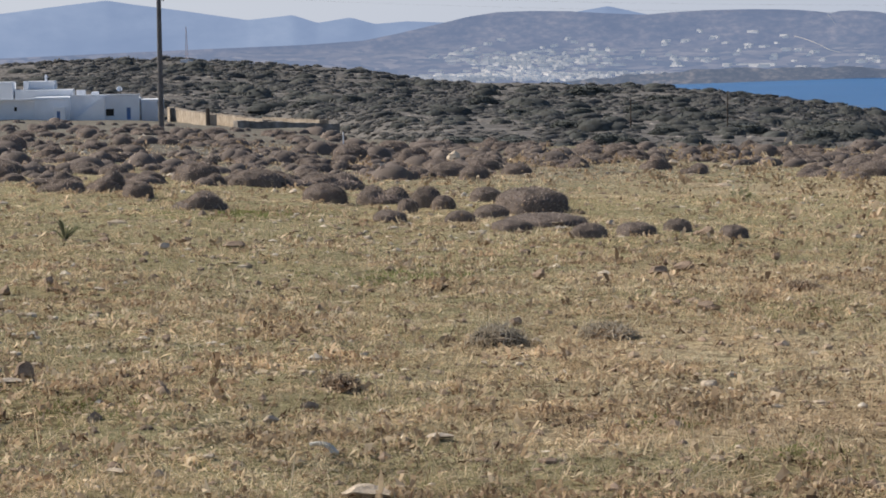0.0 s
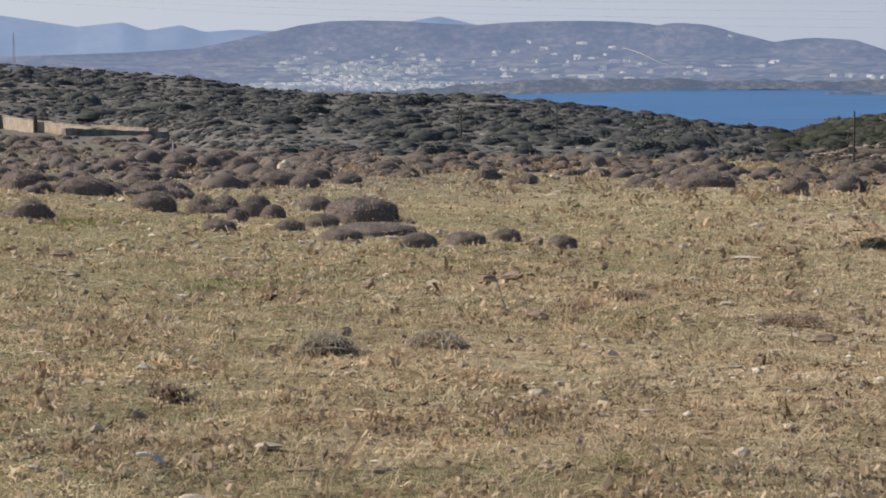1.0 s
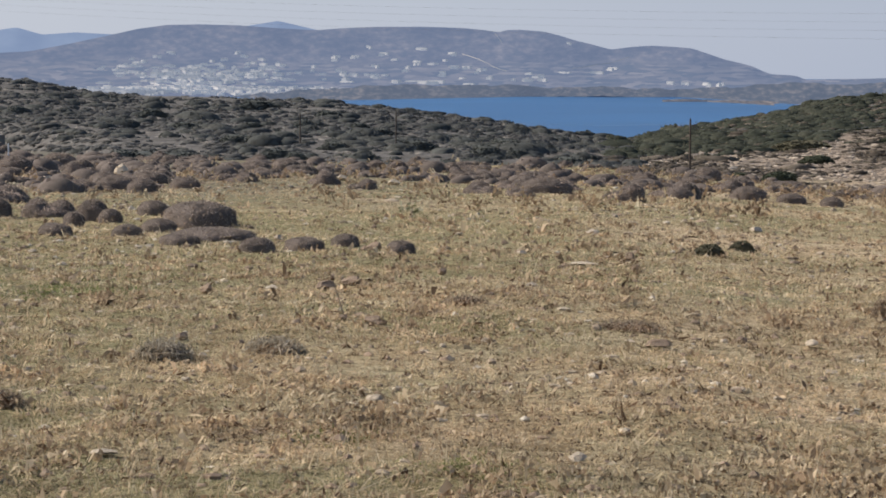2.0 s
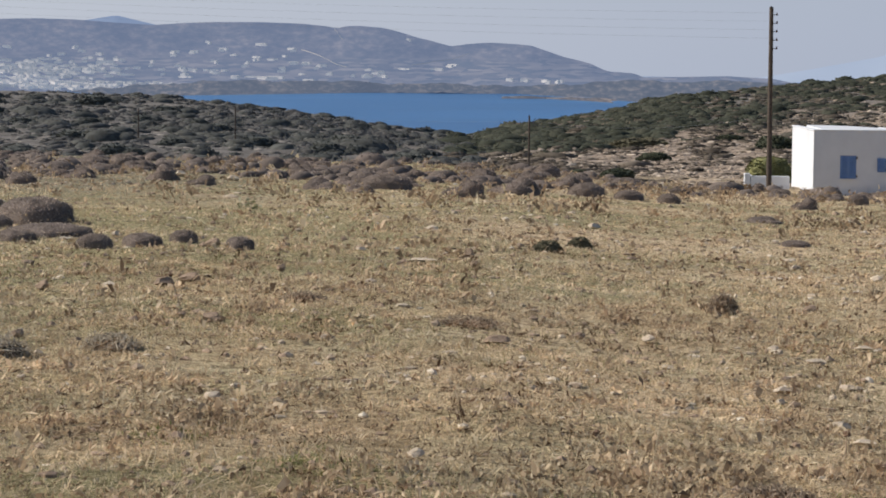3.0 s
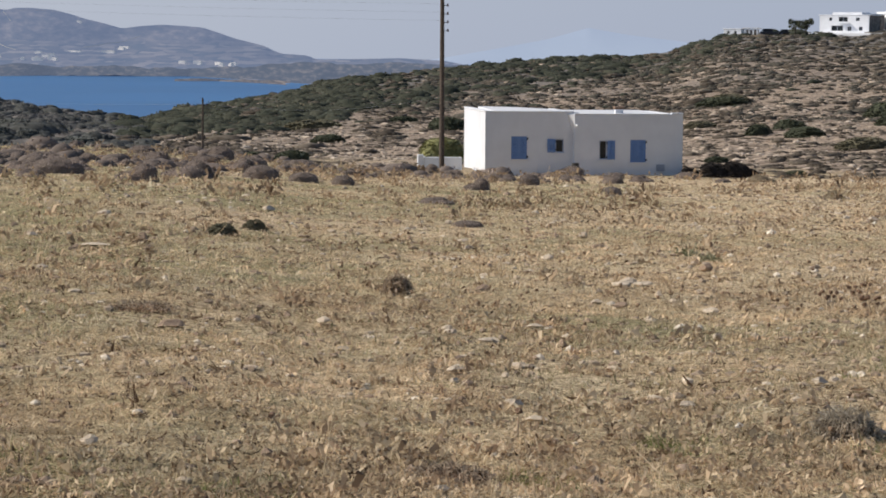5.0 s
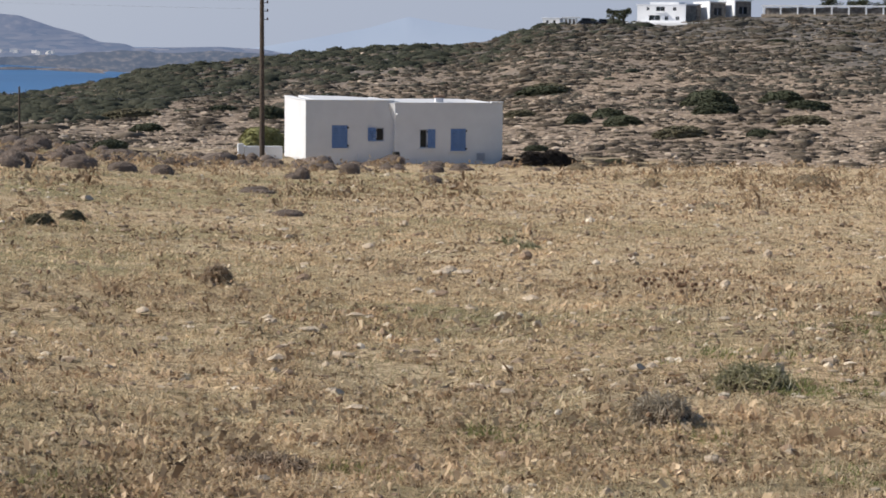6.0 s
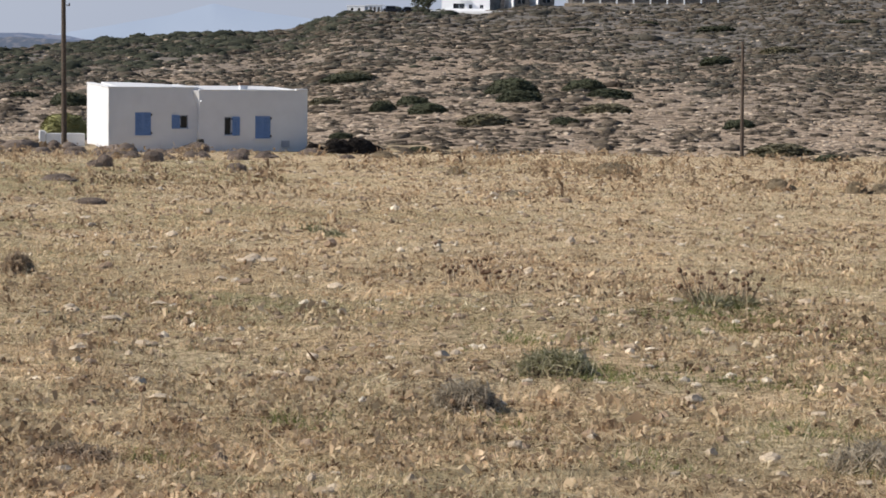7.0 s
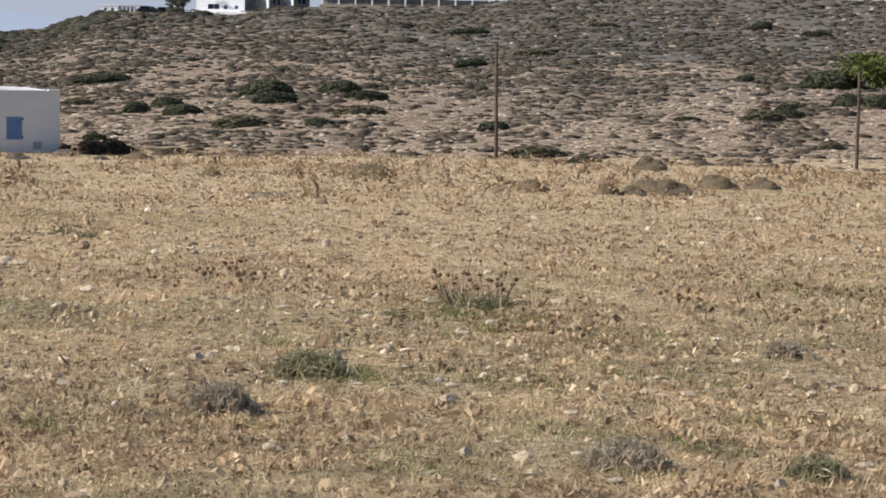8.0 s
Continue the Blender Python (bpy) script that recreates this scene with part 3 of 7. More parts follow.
def white_house():
    a, d = radians(3.5), 115.0
    base = new("house")
    base.matrix_world = Matrix.Translation((d * math.sin(a), d * math.cos(a), EYE - 0.0538 * d)) @ pose(0, 0, 0, 0, 0, 4.5)
    ha, hb, la, lb, th = 3.05, 2.96, 4.42, 9.86, 0.30
    wa = [(1.30, 2.09, 0.74, 1.87), (3.52, 3.92, 1.07, 1.74)]
    wb = [(5.66, 6.04, 0.74, 1.68), (7.22, 8.00, 0.60, 1.72)]
    fb = -0.30
    part("wall", holed_wall(0, la, -0.7, ha, wa, 0, th), M_WHITE, base, "shaded white front wall")
    part("wall", box_bm(0, th, th + 0.002, 8.0, -0.7, ha, 0.03), M_WHITE, base, "sunlit white side wall")
    part("wall", box_bm(th, la, 7.7, 8.0, -0.7, ha - 0.06, 0.03), M_WHITE, base)
    part("wall", box_bm(la, la + th, 0.302, 7.9, -0.7, ha, 0.02), M_WHITE, base)
    part("wall", holed_wall(la - 0.02, lb, -0.7, hb, wb, fb, fb + th), M_WHITE, base, "shaded white front wall of the lower wing")
    part("wall", box_bm(lb - th, lb, fb + th, 7.6, -0.7, hb, 0.02), M_WHITE, base)
    part("wall", box_bm(la + th, lb - th, 7.3, 7.6, -0.7, hb, 0.02), M_WHITE, base)
    part("wall", box_bm(la - 0.02, la + 0.28, fb + 0.302, 0.298, 1.9, hb, 0.0), M_WHITE, base, "short return wall")
    part("roof", sloped_roof(0.72, la + 0.1, th + 0.05, 7.9, ha - 0.02, ha + 0.09, ha - 0.03), M_WHITE, base, "gently vaulted limewashed roof")
    part("roof", box_bm(th + 0.035, 0.715, th + 0.05, 7.9, ha - 0.3, ha - 0.02), M_WHITE, base)
    part("roof", sloped_roof(la + 0.12, lb - 0.62, fb + th + 0.025, 7.5, hb - 0.03, hb + 0.03, hb + 0.03), M_WHITE, base, "flat limewashed roof")
    part("roof", box_bm(lb - 0.615, lb - th, fb + th + 0.045, 7.3, hb - 0.3, hb - 0.03), M_WHITE, base)
    part("parapet", box_bm(-0.03, la + 0.02, -0.03, th + 0.04, ha + 0.003, ha + 0.07, 0.03), M_WHITE, base, "rounded parapet edge")
    part("parapet", box_bm(-0.03, th + 0.03, th + 0.05, 8.02, ha + 0.003, ha + 0.075, 0.03), M_WHITE, base)
    part("parapet", box_bm(la + 0.0, lb - 0.62, fb - 0.02, fb + th + 0.02, hb + 0.003, hb + 0.05, 0.02), M_WHITE, base)
    part("parapet", box_bm(lb - 0.58, lb + 0.02, fb - 0.03, fb + th + 0.04, hb + 0.003, hb + 0.10, 0.02), M_WHITE, base, "raised end of the parapet")
    for w, op in zip(wa + wb, ("", "left", "right", "")):
        house_window(*w, 0 if w in wa else fb, base, op)
    chim = part("chimney", box_bm(6.95, 7.35, 2.2, 2.6, hb - 0.2, hb + 0.20, 0.02), M_WHITE, base, "low white chimney")
    part("cap", box_bm(6.90, 7.40, 2.15, 2.65, hb + 0.203, hb + 0.34, 0.02), M_CHIMNEY, chim, "brown clay chimney cap")
    pipe = rod_bm((2.6, -0.04, -0.6), (2.6, -0.04, 0.5), 0.03, 0.03)
    part("drainpipe", pipe, M_WHITE, base)
    part("spout", rod_bm((4.5, fb - 0.30, 2.40), (4.5, fb + 0.02, 2.44), 0.05, 0.05), M_WHITE, base, "white roof spout")
    # wedge added to imitate the sunlit strip on the lower wing's return
    bm = bmesh.new()
    pts = [(la - 0.32, -0.003, hb), (la - 0.02, fb - 0.004, hb), (la - 0.02, -0.003, hb), (la - 0.06, -0.003, 2.05), (la - 0.02, fb * 0.3, 2.05), (la - 0.02, -0.003, 2.05)]
    vs = [bm.verts.new(p) for p in pts]
    for f in ((0, 1, 2), (5, 4, 3), (0, 3, 4, 1), (1, 4, 5, 2), (2, 5, 3, 0)):
        bm.faces.new([vs[i] for i in f])
    part("buttress", bm, M_WHITE, base, "added plaster wedge imitating the sunlit strip of the return wall")
    part("meter_box", box_bm(8.55, 8.95, fb - 0.09, fb - 0.003, 0.16, 0.5, 0.01), M_FRAME, base, "grey electric meter box")
    return tagged(base, "white flat-roofed cubic house with blue shutters and sunlit side wall", "house")


def low_terrace():
    """The low white wall and bench on the sunny side of the house."""
    a, d = radians(2.0), 118.5
    t = new("terrace_wall")
    t.matrix_world = Matrix.Translation((d * math.sin(a), d * math.cos(a), EYE - 0.0528 * d)) @ pose(0, 0, 0, 0, 0, 4.5)
    part("wall", box_bm(0, 1.95, 0, 0.30, -0.6, 0.72, 0.03), M_WHITE, t)
    part("wall", box_bm(0, 0.30, 0.302, 3.0, -0.6, 0.66, 0.03), M_WHITE, t)
    part("bench", box_bm(0.35, 1.9, 0.7, 3.0, -0.6, 0.5, 0.02), M_WHITE, t)
    part("gatepost", box_bm(-0.32, -0.02, -0.02, 0.34, -0.6, 0.85, 0.03), M_WHITE, t)
    return tagged(t, "low white terrace wall beside the cubic house", "garden wall")


def barrel(az, d):
    p = spot(az, d)
    ob = new("barrel")
    ob.location = p
    bm = bmesh.new()
    for i, (r0, r1) in enumerate(((0.17, 0.20), (0.20, 0.21), (0.21, 0.20), (0.20, 0.17))):
        rod_bm((0, 0, i * 0.17 - 0.05), (0, 0, (i + 1) * 0.17 - 0.05), r0, r1, 14, bm)
    part("drum", bm, M_IRON, ob)
    part("rim", rod_bm((0, 0, 0.632), (0, 0, 0.665), 0.18, 0.18, 14), M_IRON, ob)
    return tagged(ob, "small dark metal barrel standing before the white house", "barrel")


white_house()
low_terrace()
barrel(5.72, 114.0)


# ---- wooden poles and their wires ----
M_WIRE = surface("grey_cable", [(0.3, (0.17, 0.175, 0.185)), (0.7, (0.23, 0.235, 0.245))], 5.0, rough=0.5, bump=0.0)
M_PORCELAIN = surface("brown_porcelain", [(0.3, (0.10, 0.06, 0.05)), (0.7, (0.18, 0.12, 0.10))], 20.0, rough=0.3, bump=0.0)


def utility_pole(az, d, height, r, lean, arms, label, side=1, wood=None):
    p = spot(az, d)
    ob = new("utility_pole")
    ob.matrix_world = Matrix.Translation((p.x, p.y, p.z)) @ pose(0, 0, 0, 0, lean, -az)
    bm = rod_bm((0, 0, -0.6), (0, 0, height), r, r * 0.72, 14)
    for v in bm.verts:
        v.co.x += 0.012 * math.sin(v.co.z * 0.9)
    part("post", bm, wood or M_WOOD, ob)
    part("cap", rod_bm((0, 0, height + 0.002), (0, 0, height + 0.06), r * 0.74, r * 0.3, 14), M_IRON, ob)
    for i in range(arms):
        z = height - 0.35 - 0.40 * i
        br = part("bracket", rod_bm((0, 0, z), (side * (r + 0.14), 0, z + 0.02), 0.016, 0.016, 6), M_IRON, ob)
        part("insulator", rod_bm((side * (r + 0.14), 0, z - 0.02), (side * (r + 0.14), 0, z + 0.11), 0.05, 0.03, 10), M_PORCELAIN, br, "brown porcelain insulator")
    tops = [ob.matrix_world @ Vector((side * (r + 0.14), 0, height - 0.25 - 0.40 * i)) for i in range(max(arms, 1))]
    return tagged(ob, label, "pole", "line of wooden poles"), tops


def wire(a, b, sag, radius=0.003):
    cu = bpy.data.curves.new("power_line", "CURVE")
    cu.dimensions, cu.bevel_depth, cu.bevel_resolution = "3D", radius, 1
    sp = cu.splines.new("POLY")
    sp.points.add(24)
    for i, pt in enumerate(sp.points):
        u = i / 24
        q = Vector(a).lerp(Vector(b), u) - Vector((0, 0, sag * 4 * u * (1 - u)))
        pt.co = (*q, 1)
    cu.materials.append(M_WIRE)
    me = new("tmp_wire", cu)
    dg = bpy.context.evaluated_depsgraph_get()
    mesh = bpy.data.meshes.new_from_object(me.evaluated_get(dg))
    bpy.data.objects.remove(me)
    return tagged(new("power_line", mesh), "thin grey overhead power line between poles", "cable", "overhead power lines")


_, tops_a = utility_pole(2.44, 112.0, 8.85, 0.135, -0.3, 5, "tall brown wooden utility pole beside the white house")
_, tops_b = utility_pole(-24.45, 165.0, 10.9, 0.21, 0.2, 5, "tall grey wooden utility pole among the cushion shrubs", 1, M_GREYWOOD)
for q0, q1 in zip(tops_b[:4], tops_a[:4]):
    wire(q0, q1, 0.5)
_, tops_c = utility_pole(-3.42, 119.0, 2.95, 0.065, 0.0, 1, "short thin wooden post at the edge of the field")
utility_pole(18.98, 116.5, 5.75, 0.10, -1.0, 2, "wooden pole leaning slightly at the field edge", -1)
utility_pole(27.74, 116.5, 4.85, 0.095, -0.1, 1, "weathered wooden pole at the foot of the hill")
_, tops_d = utility_pole(-10.62, 165.0, 2.6, 0.06, 0.0, 1, "thin grey post standing in dark scrub")
utility_pole(-12.97, 165.0, 2.2, 0.06, 0.0, 1, "thin grey post standing in dark scrub")
wire(tops_d[0], tops_c[0], 0.3, 0.005)
wire(tops_c[0], tops_a[4] + Vector((0, 0, -3.2)), 0.5, 0.005)
wire(tops_c[0] + Vector((0, 0, -0.2)), spot(-1.5, 250) + Vector((0, 0, 3)), 0.6, 0.006)


# ---- white farm compound among the scrub ----
M_STONE = surface("tan_dry_stone", [(0.25, (0.20, 0.155, 0.11)), (0.5, (0.38, 0.31, 0.235)), (0.75, (0.50, 0.43, 0.34))], 1.6, (0.5, 0.8, 1.1), bump=0.8, dist=0.06)


# grey stone, also used to imitate shade on wall faces
M_STONE_SHADE = surface("grey_stone_and_shade", [(0.3, (0.14, 0.122, 0.105)), (0.5, (0.24, 0.215, 0.19)), (0.7, (0.36, 0.33, 0.30))], 1.2, bump=0.6, dist=0.05)


def far_block(parent, name, x0, x1, y0, y1, z0, z1, mat=None, label=""):
    return part(name, box_bm(x0, x1, y0, y1, z0, z1, 0.05), mat or M_LIME, parent, label)


def compound():
    a, d = radians(-28.3), 229.0
    k = d / 4124.0
    o = Vector((d * math.sin(a), d * math.cos(a), 0))
    z_base = EYE - 0.0262 * d
    base = new("farmhouse")
    base.matrix_world = Matrix.Translation((o.x, o.y, z_base)) @ pose(0, 0, 0, 0, 0, 23.0)

    def u(px, py):
        return px * k, (212 - py) * k
    x1, z1 = u(58, 175)
    part("wall", holed_wall(-3.0, x1, -1, z1, [(u(23, 0)[0], u(28, 0)[0], u(0, 193)[1], u(0, 186)[1])], 0.4, 0.8), M_LIME, base, "shaded wall")
    part("pane", box_bm(u(23, 0)[0], u(28, 0)[0], 0.6, 0.65, u(0, 193)[1], u(0, 186)[1]), M_GLASS, base)
    x2, z2 = u(120, 170)
    far_block(base, "wall", x1, x2, 0, 6, -1, z2, label="sunlit white block")
    porch = part("porch", holed_wall(u(92, 0)[0], u(113, 0)[0], -1, u(0, 187)[1], [(u(98, 0)[0], u(104, 0)[0], -0.2, u(0, 194)[1])], -1.2, -0.9), M_LIME, base, "small white porch")
    part("door", box_bm(u(98, 0)[0], u(104, 0)[0], -0.98, -0.93, -0.2, u(0, 194)[1]), M_BLUE, porch, "blue door")
    far_block(base, "porch", u(92, 0)[0], u(113, 0)[0], -0.9, -0.01, -1, u(0, 187)[1] - 0.02)
    x3, z3 = u(239, 169)
    win, door = (u(181, 0)[0], u(195, 0)[0], u(0, 204)[1], u(0, 192)[1]), (u(217, 0)[0], u(224, 0)[0], u(0, 211)[1], u(0, 190)[1])
    part("wall", holed_wall(x2, x3, -1, z3, [win, door], 0.5, 0.9), M_LIME, base, "shaded white front wall")
    far_block(base, "wall", x2, x3, 0.902, 7, -1, z3 - 0.25)
    part("pane", box_bm(win[0], win[1], 0.7, 0.75, win[2], win[3]), M_GLASS, base, "dark window")
    part("door", box_bm(door[0], door[1], 0.7, 0.75, door[2], door[3]), M_BLUE, base, "blue wooden door")
    for i in range(12):
        sx = u(128 + i * 4.3, 0)[0]
        part("step", box_bm(sx, sx + 4.3 * k, -0.5, 0.497, -0.9, u(0, 207 - i * 3.3)[1]), M_LIME, base, "whitewashed outside step" if i == 0 else "")
    far_block(base, "parapet", -3, x2, -0.05, 0.36, z1 + 0.005, z1 + 0.2)
    far_block(base, "parapet", x2 + 0.02, x3 + 0.1, 0.45, 0.95, z3 + 0.005, z3 + 0.14)
    far_block(base, "upper_storey", u(16, 0)[0], u(118, 0)[0], 6.1, 10, -1, u(0, 158)[1])
    far_block(base, "upper_storey", u(33, 0)[0], u(84, 0)[0], 8, 12, u(0, 158)[1] + 0.01, u(0, 143)[1])
    far_block(base, "tower", -3, u(14, 0)[0], 5, 9, -1, u(0, 143)[1])
    far_block(base, "dormer", u(30, 0)[0], u(40, 0)[0], 7.2, 7.95, u(0, 158)[1] + 0.01, u(0, 144)[1] + 0.1)
    cross = far_block(base, "belfry", u(66, 0)[0], u(70, 0)[0], 9, 9.3, u(0, 143)[1] + 0.01, u(0, 131)[1])
    part("arm", box_bm(u(64, 0)[0], u(72, 0)[0], 9.05, 9.25, u(0, 137)[1], u(0, 135.5)[1]), M_LIME, cross)
    far_block(base, "roof_box", u(128, 0)[0], u(144, 0)[0], 3, 4, z3 - 0.25, u(0, 159)[1])
    far_block(base, "roof_box", u(154, 0)[0], u(167, 0)[0], 3, 4, z3 - 0.25, u(0, 162)[1])
    far_block(base, "wing", u(241, 0)[0], u(279, 0)[0], 3, 8, -1, u(0, 177)[1], label="white wing behind")
    part("pane", box_bm(u(270, 0)[0], u(274, 0)[0], 2.93, 2.98, u(0, 186)[1], u(0, 181)[1]), M_GLASS, base)
    bm = bmesh.new()
    bmesh.ops.create_uvsphere(bm, u_segments=16, v_segments=8, radius=0.42)
    bmesh.ops.delete(bm, geom=[v for v in bm.verts if v.co.z > -0.2], context="VERTS")
    bmesh.ops.solidify(bm, geom=bm.faces[:], thickness=0.03)
    dish = part("satellite_dish", bm, M_LIME, base, "small white satellite dish")
    dish.matrix_local = pose(u(205, 0)[0], 2.0, u(0, 155)[1], 60, 20, 0)
    part("mast", rod_bm((u(206, 0)[0], 2.0, z3 - 0.3), (u(206, 0)[0], 2.0, u(0, 157)[1]), 0.03, 0.03), M_IRON, base)
    return tagged(base, "white farmhouse with outside stairs, flat roofs and little belfry", "house")


compound()


def terrace_bank(name, az0, az1, d0, d1, t_top0, t_top1, t_low0, t_low1, label, n=14, face="tan"):
    """A bank or dry wall from one bearing to another, with its own stones along the front."""
    base = new(name)
    a0, a1 = radians(az0), radians(az1)
    p0, p1 = Vector((d0 * math.sin(a0), d0 * math.cos(a0), 0)), Vector((d1 * math.sin(a1), d1 * math.cos(a1), 0))
    along = p1 - p0
    q = math.atan2(along.y, along.x)
    base.matrix_world = Matrix.Translation((p0.x, p0.y, EYE)) @ Matrix.Rotation(q, 4, "Z")
    length = along.length
    bm = bmesh.new()
    rng = random.Random(int(az0 * 10))
    for i in range(n):
        x0, x1 = length * i / n, length * (i + 1) / n
        u = (i + 0.5) / n
        d = d0 + (d1 - d0) * u
        zt, zl = (t_top0 + (t_top1 - t_top0) * u) / 1000 * d, (t_low0 + (t_low1 - t_low0) * u) / 1000 * d
        box_bm(x0, x1, 0.0, 0.9, zl - 1.2, zt + rng.uniform(-0.05, 0.05), bm=bm)
    # dark: a greyer stone stands in for shade on the wall's face
    part("wall", bm, {"tan": M_STONE, "dark": M_STONE_SHADE, "white": M_WHITE}[face], base)
    return tagged(base, label, "stone wall")


terrace_bank("terrace_wall", -24.3, -23.35, 238, 206, -21.2, -24.2, -27, -30, "sunlit tan dry-stone terrace wall sloping down")
terrace_bank("terrace_wall", -23.25, -22.0, 226, 203, -23.9, -27.0, -29, -31, "tan dry-stone terrace wall with a sunlit face")
terrace_bank("terrace_wall", -22.6, -20.1, 196, 200, -27.3, -29.3, -34, -34, "long terrace wall, the shade of its face put into darker stone", 24, "dark")
terrace_bank("terrace_wall", -22.0, -20.6, 214, 204, -25.9, -27.6, -29, -30, "low tan stone terrace wall", 16)
post = new("gate_post")
post.location = spot(-23.32, 205)
part("post", rod_bm((0, 0, -0.4), (0, 0, 1.5), 0.22, 0.18, 8), M_WOOD, post)
tagged(post, "dark stout wooden gate post by the stone wall", "post")
stake = new("stake")
stake.location = spot(-20.02, 120)
part("post", rod_bm((0, 0, -0.3), (0, 0, 0.75), 0.05, 0.04, 8), M_WHITE, stake)
tagged(stake, "pale thin wooden stake among cushion shrubs", "post")


# ---- villas on the hilltop ----


def hill_frame(az, d, t_base):
    a = radians(az)
    return Matrix.Translation((d * math.sin(a), d * math.cos(a), EYE + t_base / 1000 * d)) @ pose(0, 0, 0, 0, 0, -az)


K = 640 / 4124.0


def villa_main():
    base = new("villa")
    base.matrix_world = hill_frame(11.58, 640, 8.1) @ pose(0, 0, 0, 0, 0, -20) @ Matrix.Diagonal((1.04, 1, 0.80, 1))
    w = 86 * K
    wins = [(2.6, 3.4, 3.6, 4.6), (5.2, 7.6, 3.3, 4.8), (9.8, 10.8, 3.5, 4.6)]
    part("wall", holed_wall(0, w, 2.9, 5.3, wins, 0, 0.4), M_LIME, base, "white upper wall")
    part("wall", holed_wall(0, w, -1.5, 2.897, [(3.2, 6.4, 0.2, 1.9), (7.6, 8.6, 0.2, 1.6), (10.6, 11.6, 0.3, 1.5)], 0, 0.4), M_LIME, base)
    for x0, x1, z0, z1 in wins + [(3.2, 6.4, 0.2, 1.9), (7.6, 8.6, 0.2, 1.6), (10.6, 11.6, 0.3, 1.5)]:
        win = part("window", box_bm(x0, x1, 0.28, 0.32, z0, z1), M_GLASS, base)
        part("window_frame", box_bm((x0 + x1) / 2 - 0.05, (x0 + x1) / 2 + 0.05, 0.22, 0.277, z0, z1), M_FRAME, win)
    part("balcony", box_bm(4.8, 8.0, -1.2, -0.003, 2.75, 2.95, 0.03), M_LIME, base, "white balcony slab")
    part("roof", box_bm(-0.3, w + 0.3, -0.1, 9, 5.303, 5.6, 0.05), M_LIME, base)
    part("roof", box_bm(3.0, 11, 1.5, 8, 5.603, 6.4, 0.05), M_LIME, base, "raised flat roof")
    part("wall", box_bm(0, 0.4, 0.402, 9, -1.5, 5.3), M_LIME, base, "sunlit end wall")
    part("wall", box_bm(w - 0.4, w, 0.402, 9, -1.5, 5.3), M_STONE_SHADE, base, "grey stone end wall")
    part("terrace", box_bm(-1, w + 12, -6, -0.01, -2.5, -0.6, 0.1), M_LIME, base, "pale retaining terrace")
    return tagged(base, "two-storey white villa with balcony on the hilltop", "villa")


def villa_step(az, t_base, w, h, label):
    base = new("villa")
    base.matrix_world = hill_frame(az, 655, t_base) @ pose(0, 0, 0, 0, 0, 22) @ Matrix.Diagonal((1, 1, 0.8, 1))
    # front coloured greyer than the side wall to imitate its shade
    part("wall", holed_wall(0, w, -1.5, h, [(w * 0.25, w * 0.75, 0.3, h * 0.6)], 0, 0.4), M_STONE_SHADE, base, "grey stone front with its shade put into the colour")
    win = part("window", box_bm(w * 0.25, w * 0.75, 0.28, 0.32, 0.3, h * 0.6), M_GLASS, base)
    part("window_frame", box_bm(w * 0.48, w * 0.52, 0.2, 0.277, 0.3, h * 0.6), M_FRAME, win)
    part("wall", box_bm(-0.35, 0, -0.4, 12, -1.5, h + 0.1, 0.04), M_LIME, base, "sunlit white side wall")
    part("roof", box_bm(-0.4, w + 0.2, -0.5, 12, h + 0.103, h + 0.45, 0.05), M_LIME, base)
    return tagged(base, label, "villa", "stepped villas")


def pergola(az, t_base, n, gap, h):
    base = new("pergola")
    base.matrix_world = hill_frame(az, 645, t_base) @ pose(0, 0, 0, 0, 0, -8)
    for i in range(n):
        part("column", box_bm(i * gap, i * gap + 0.45, 0, 0.45, -1, h, 0.03), M_LIME, base)
    part("beam", box_bm(-0.4, (n - 1) * gap + 0.9, -0.05, 0.5, h + 0.003, h + 0.45, 0.03), M_LIME, base)
    part("beam", box_bm(-0.4, (n - 1) * gap + 0.9, 4.0, 4.5, h + 0.003, h + 0.45, 0.03), M_LIME, base)
    part("back_wall", box_bm(0, (n - 1) * gap, 4.6, 4.9, -1, h * 0.9), M_STONE_SHADE, base, "brown stone back wall")
    part("low_wall", box_bm(-0.4, (n - 1) * gap + 0.9, -0.5, -0.06, -1.5, -0.05, 0.03), M_STONE, base)
    return tagged(base, "long white pergola with columns along the hilltop", "pergola")


def small_villa(az, t_base, w, h, label):
    base = new("villa")
    base.matrix_world = hill_frame(az, 650, t_base) @ pose(0, 0, 0, 0, 0, -18) @ Matrix.Diagonal((1, 1, 0.85, 1))
    part("wall", holed_wall(0, w, -1.5, h, [(w * 0.2, w * 0.35, 0.5, h * 0.7), (w * 0.6, w * 0.75, 0.5, h * 0.7)], 0, 0.4), M_LIME, base)
    for f in (0.2, 0.6):
        part("window", box_bm(w * f, w * (f + 0.15), 0.28, 0.32, 0.5, h * 0.7), M_GLASS, base)
    part("wall", box_bm(0, 0.4, 0.402, 8, -1.5, h), M_LIME, base)
    part("wall", box_bm(w - 0.4, w, 0.402, 8, -1.5, h), M_LIME, base)
    part("roof", box_bm(-0.2, w + 0.2, -0.1, 8, h + 0.003, h + 0.3, 0.04), M_LIME, base)
    return tagged(base, label, "villa")


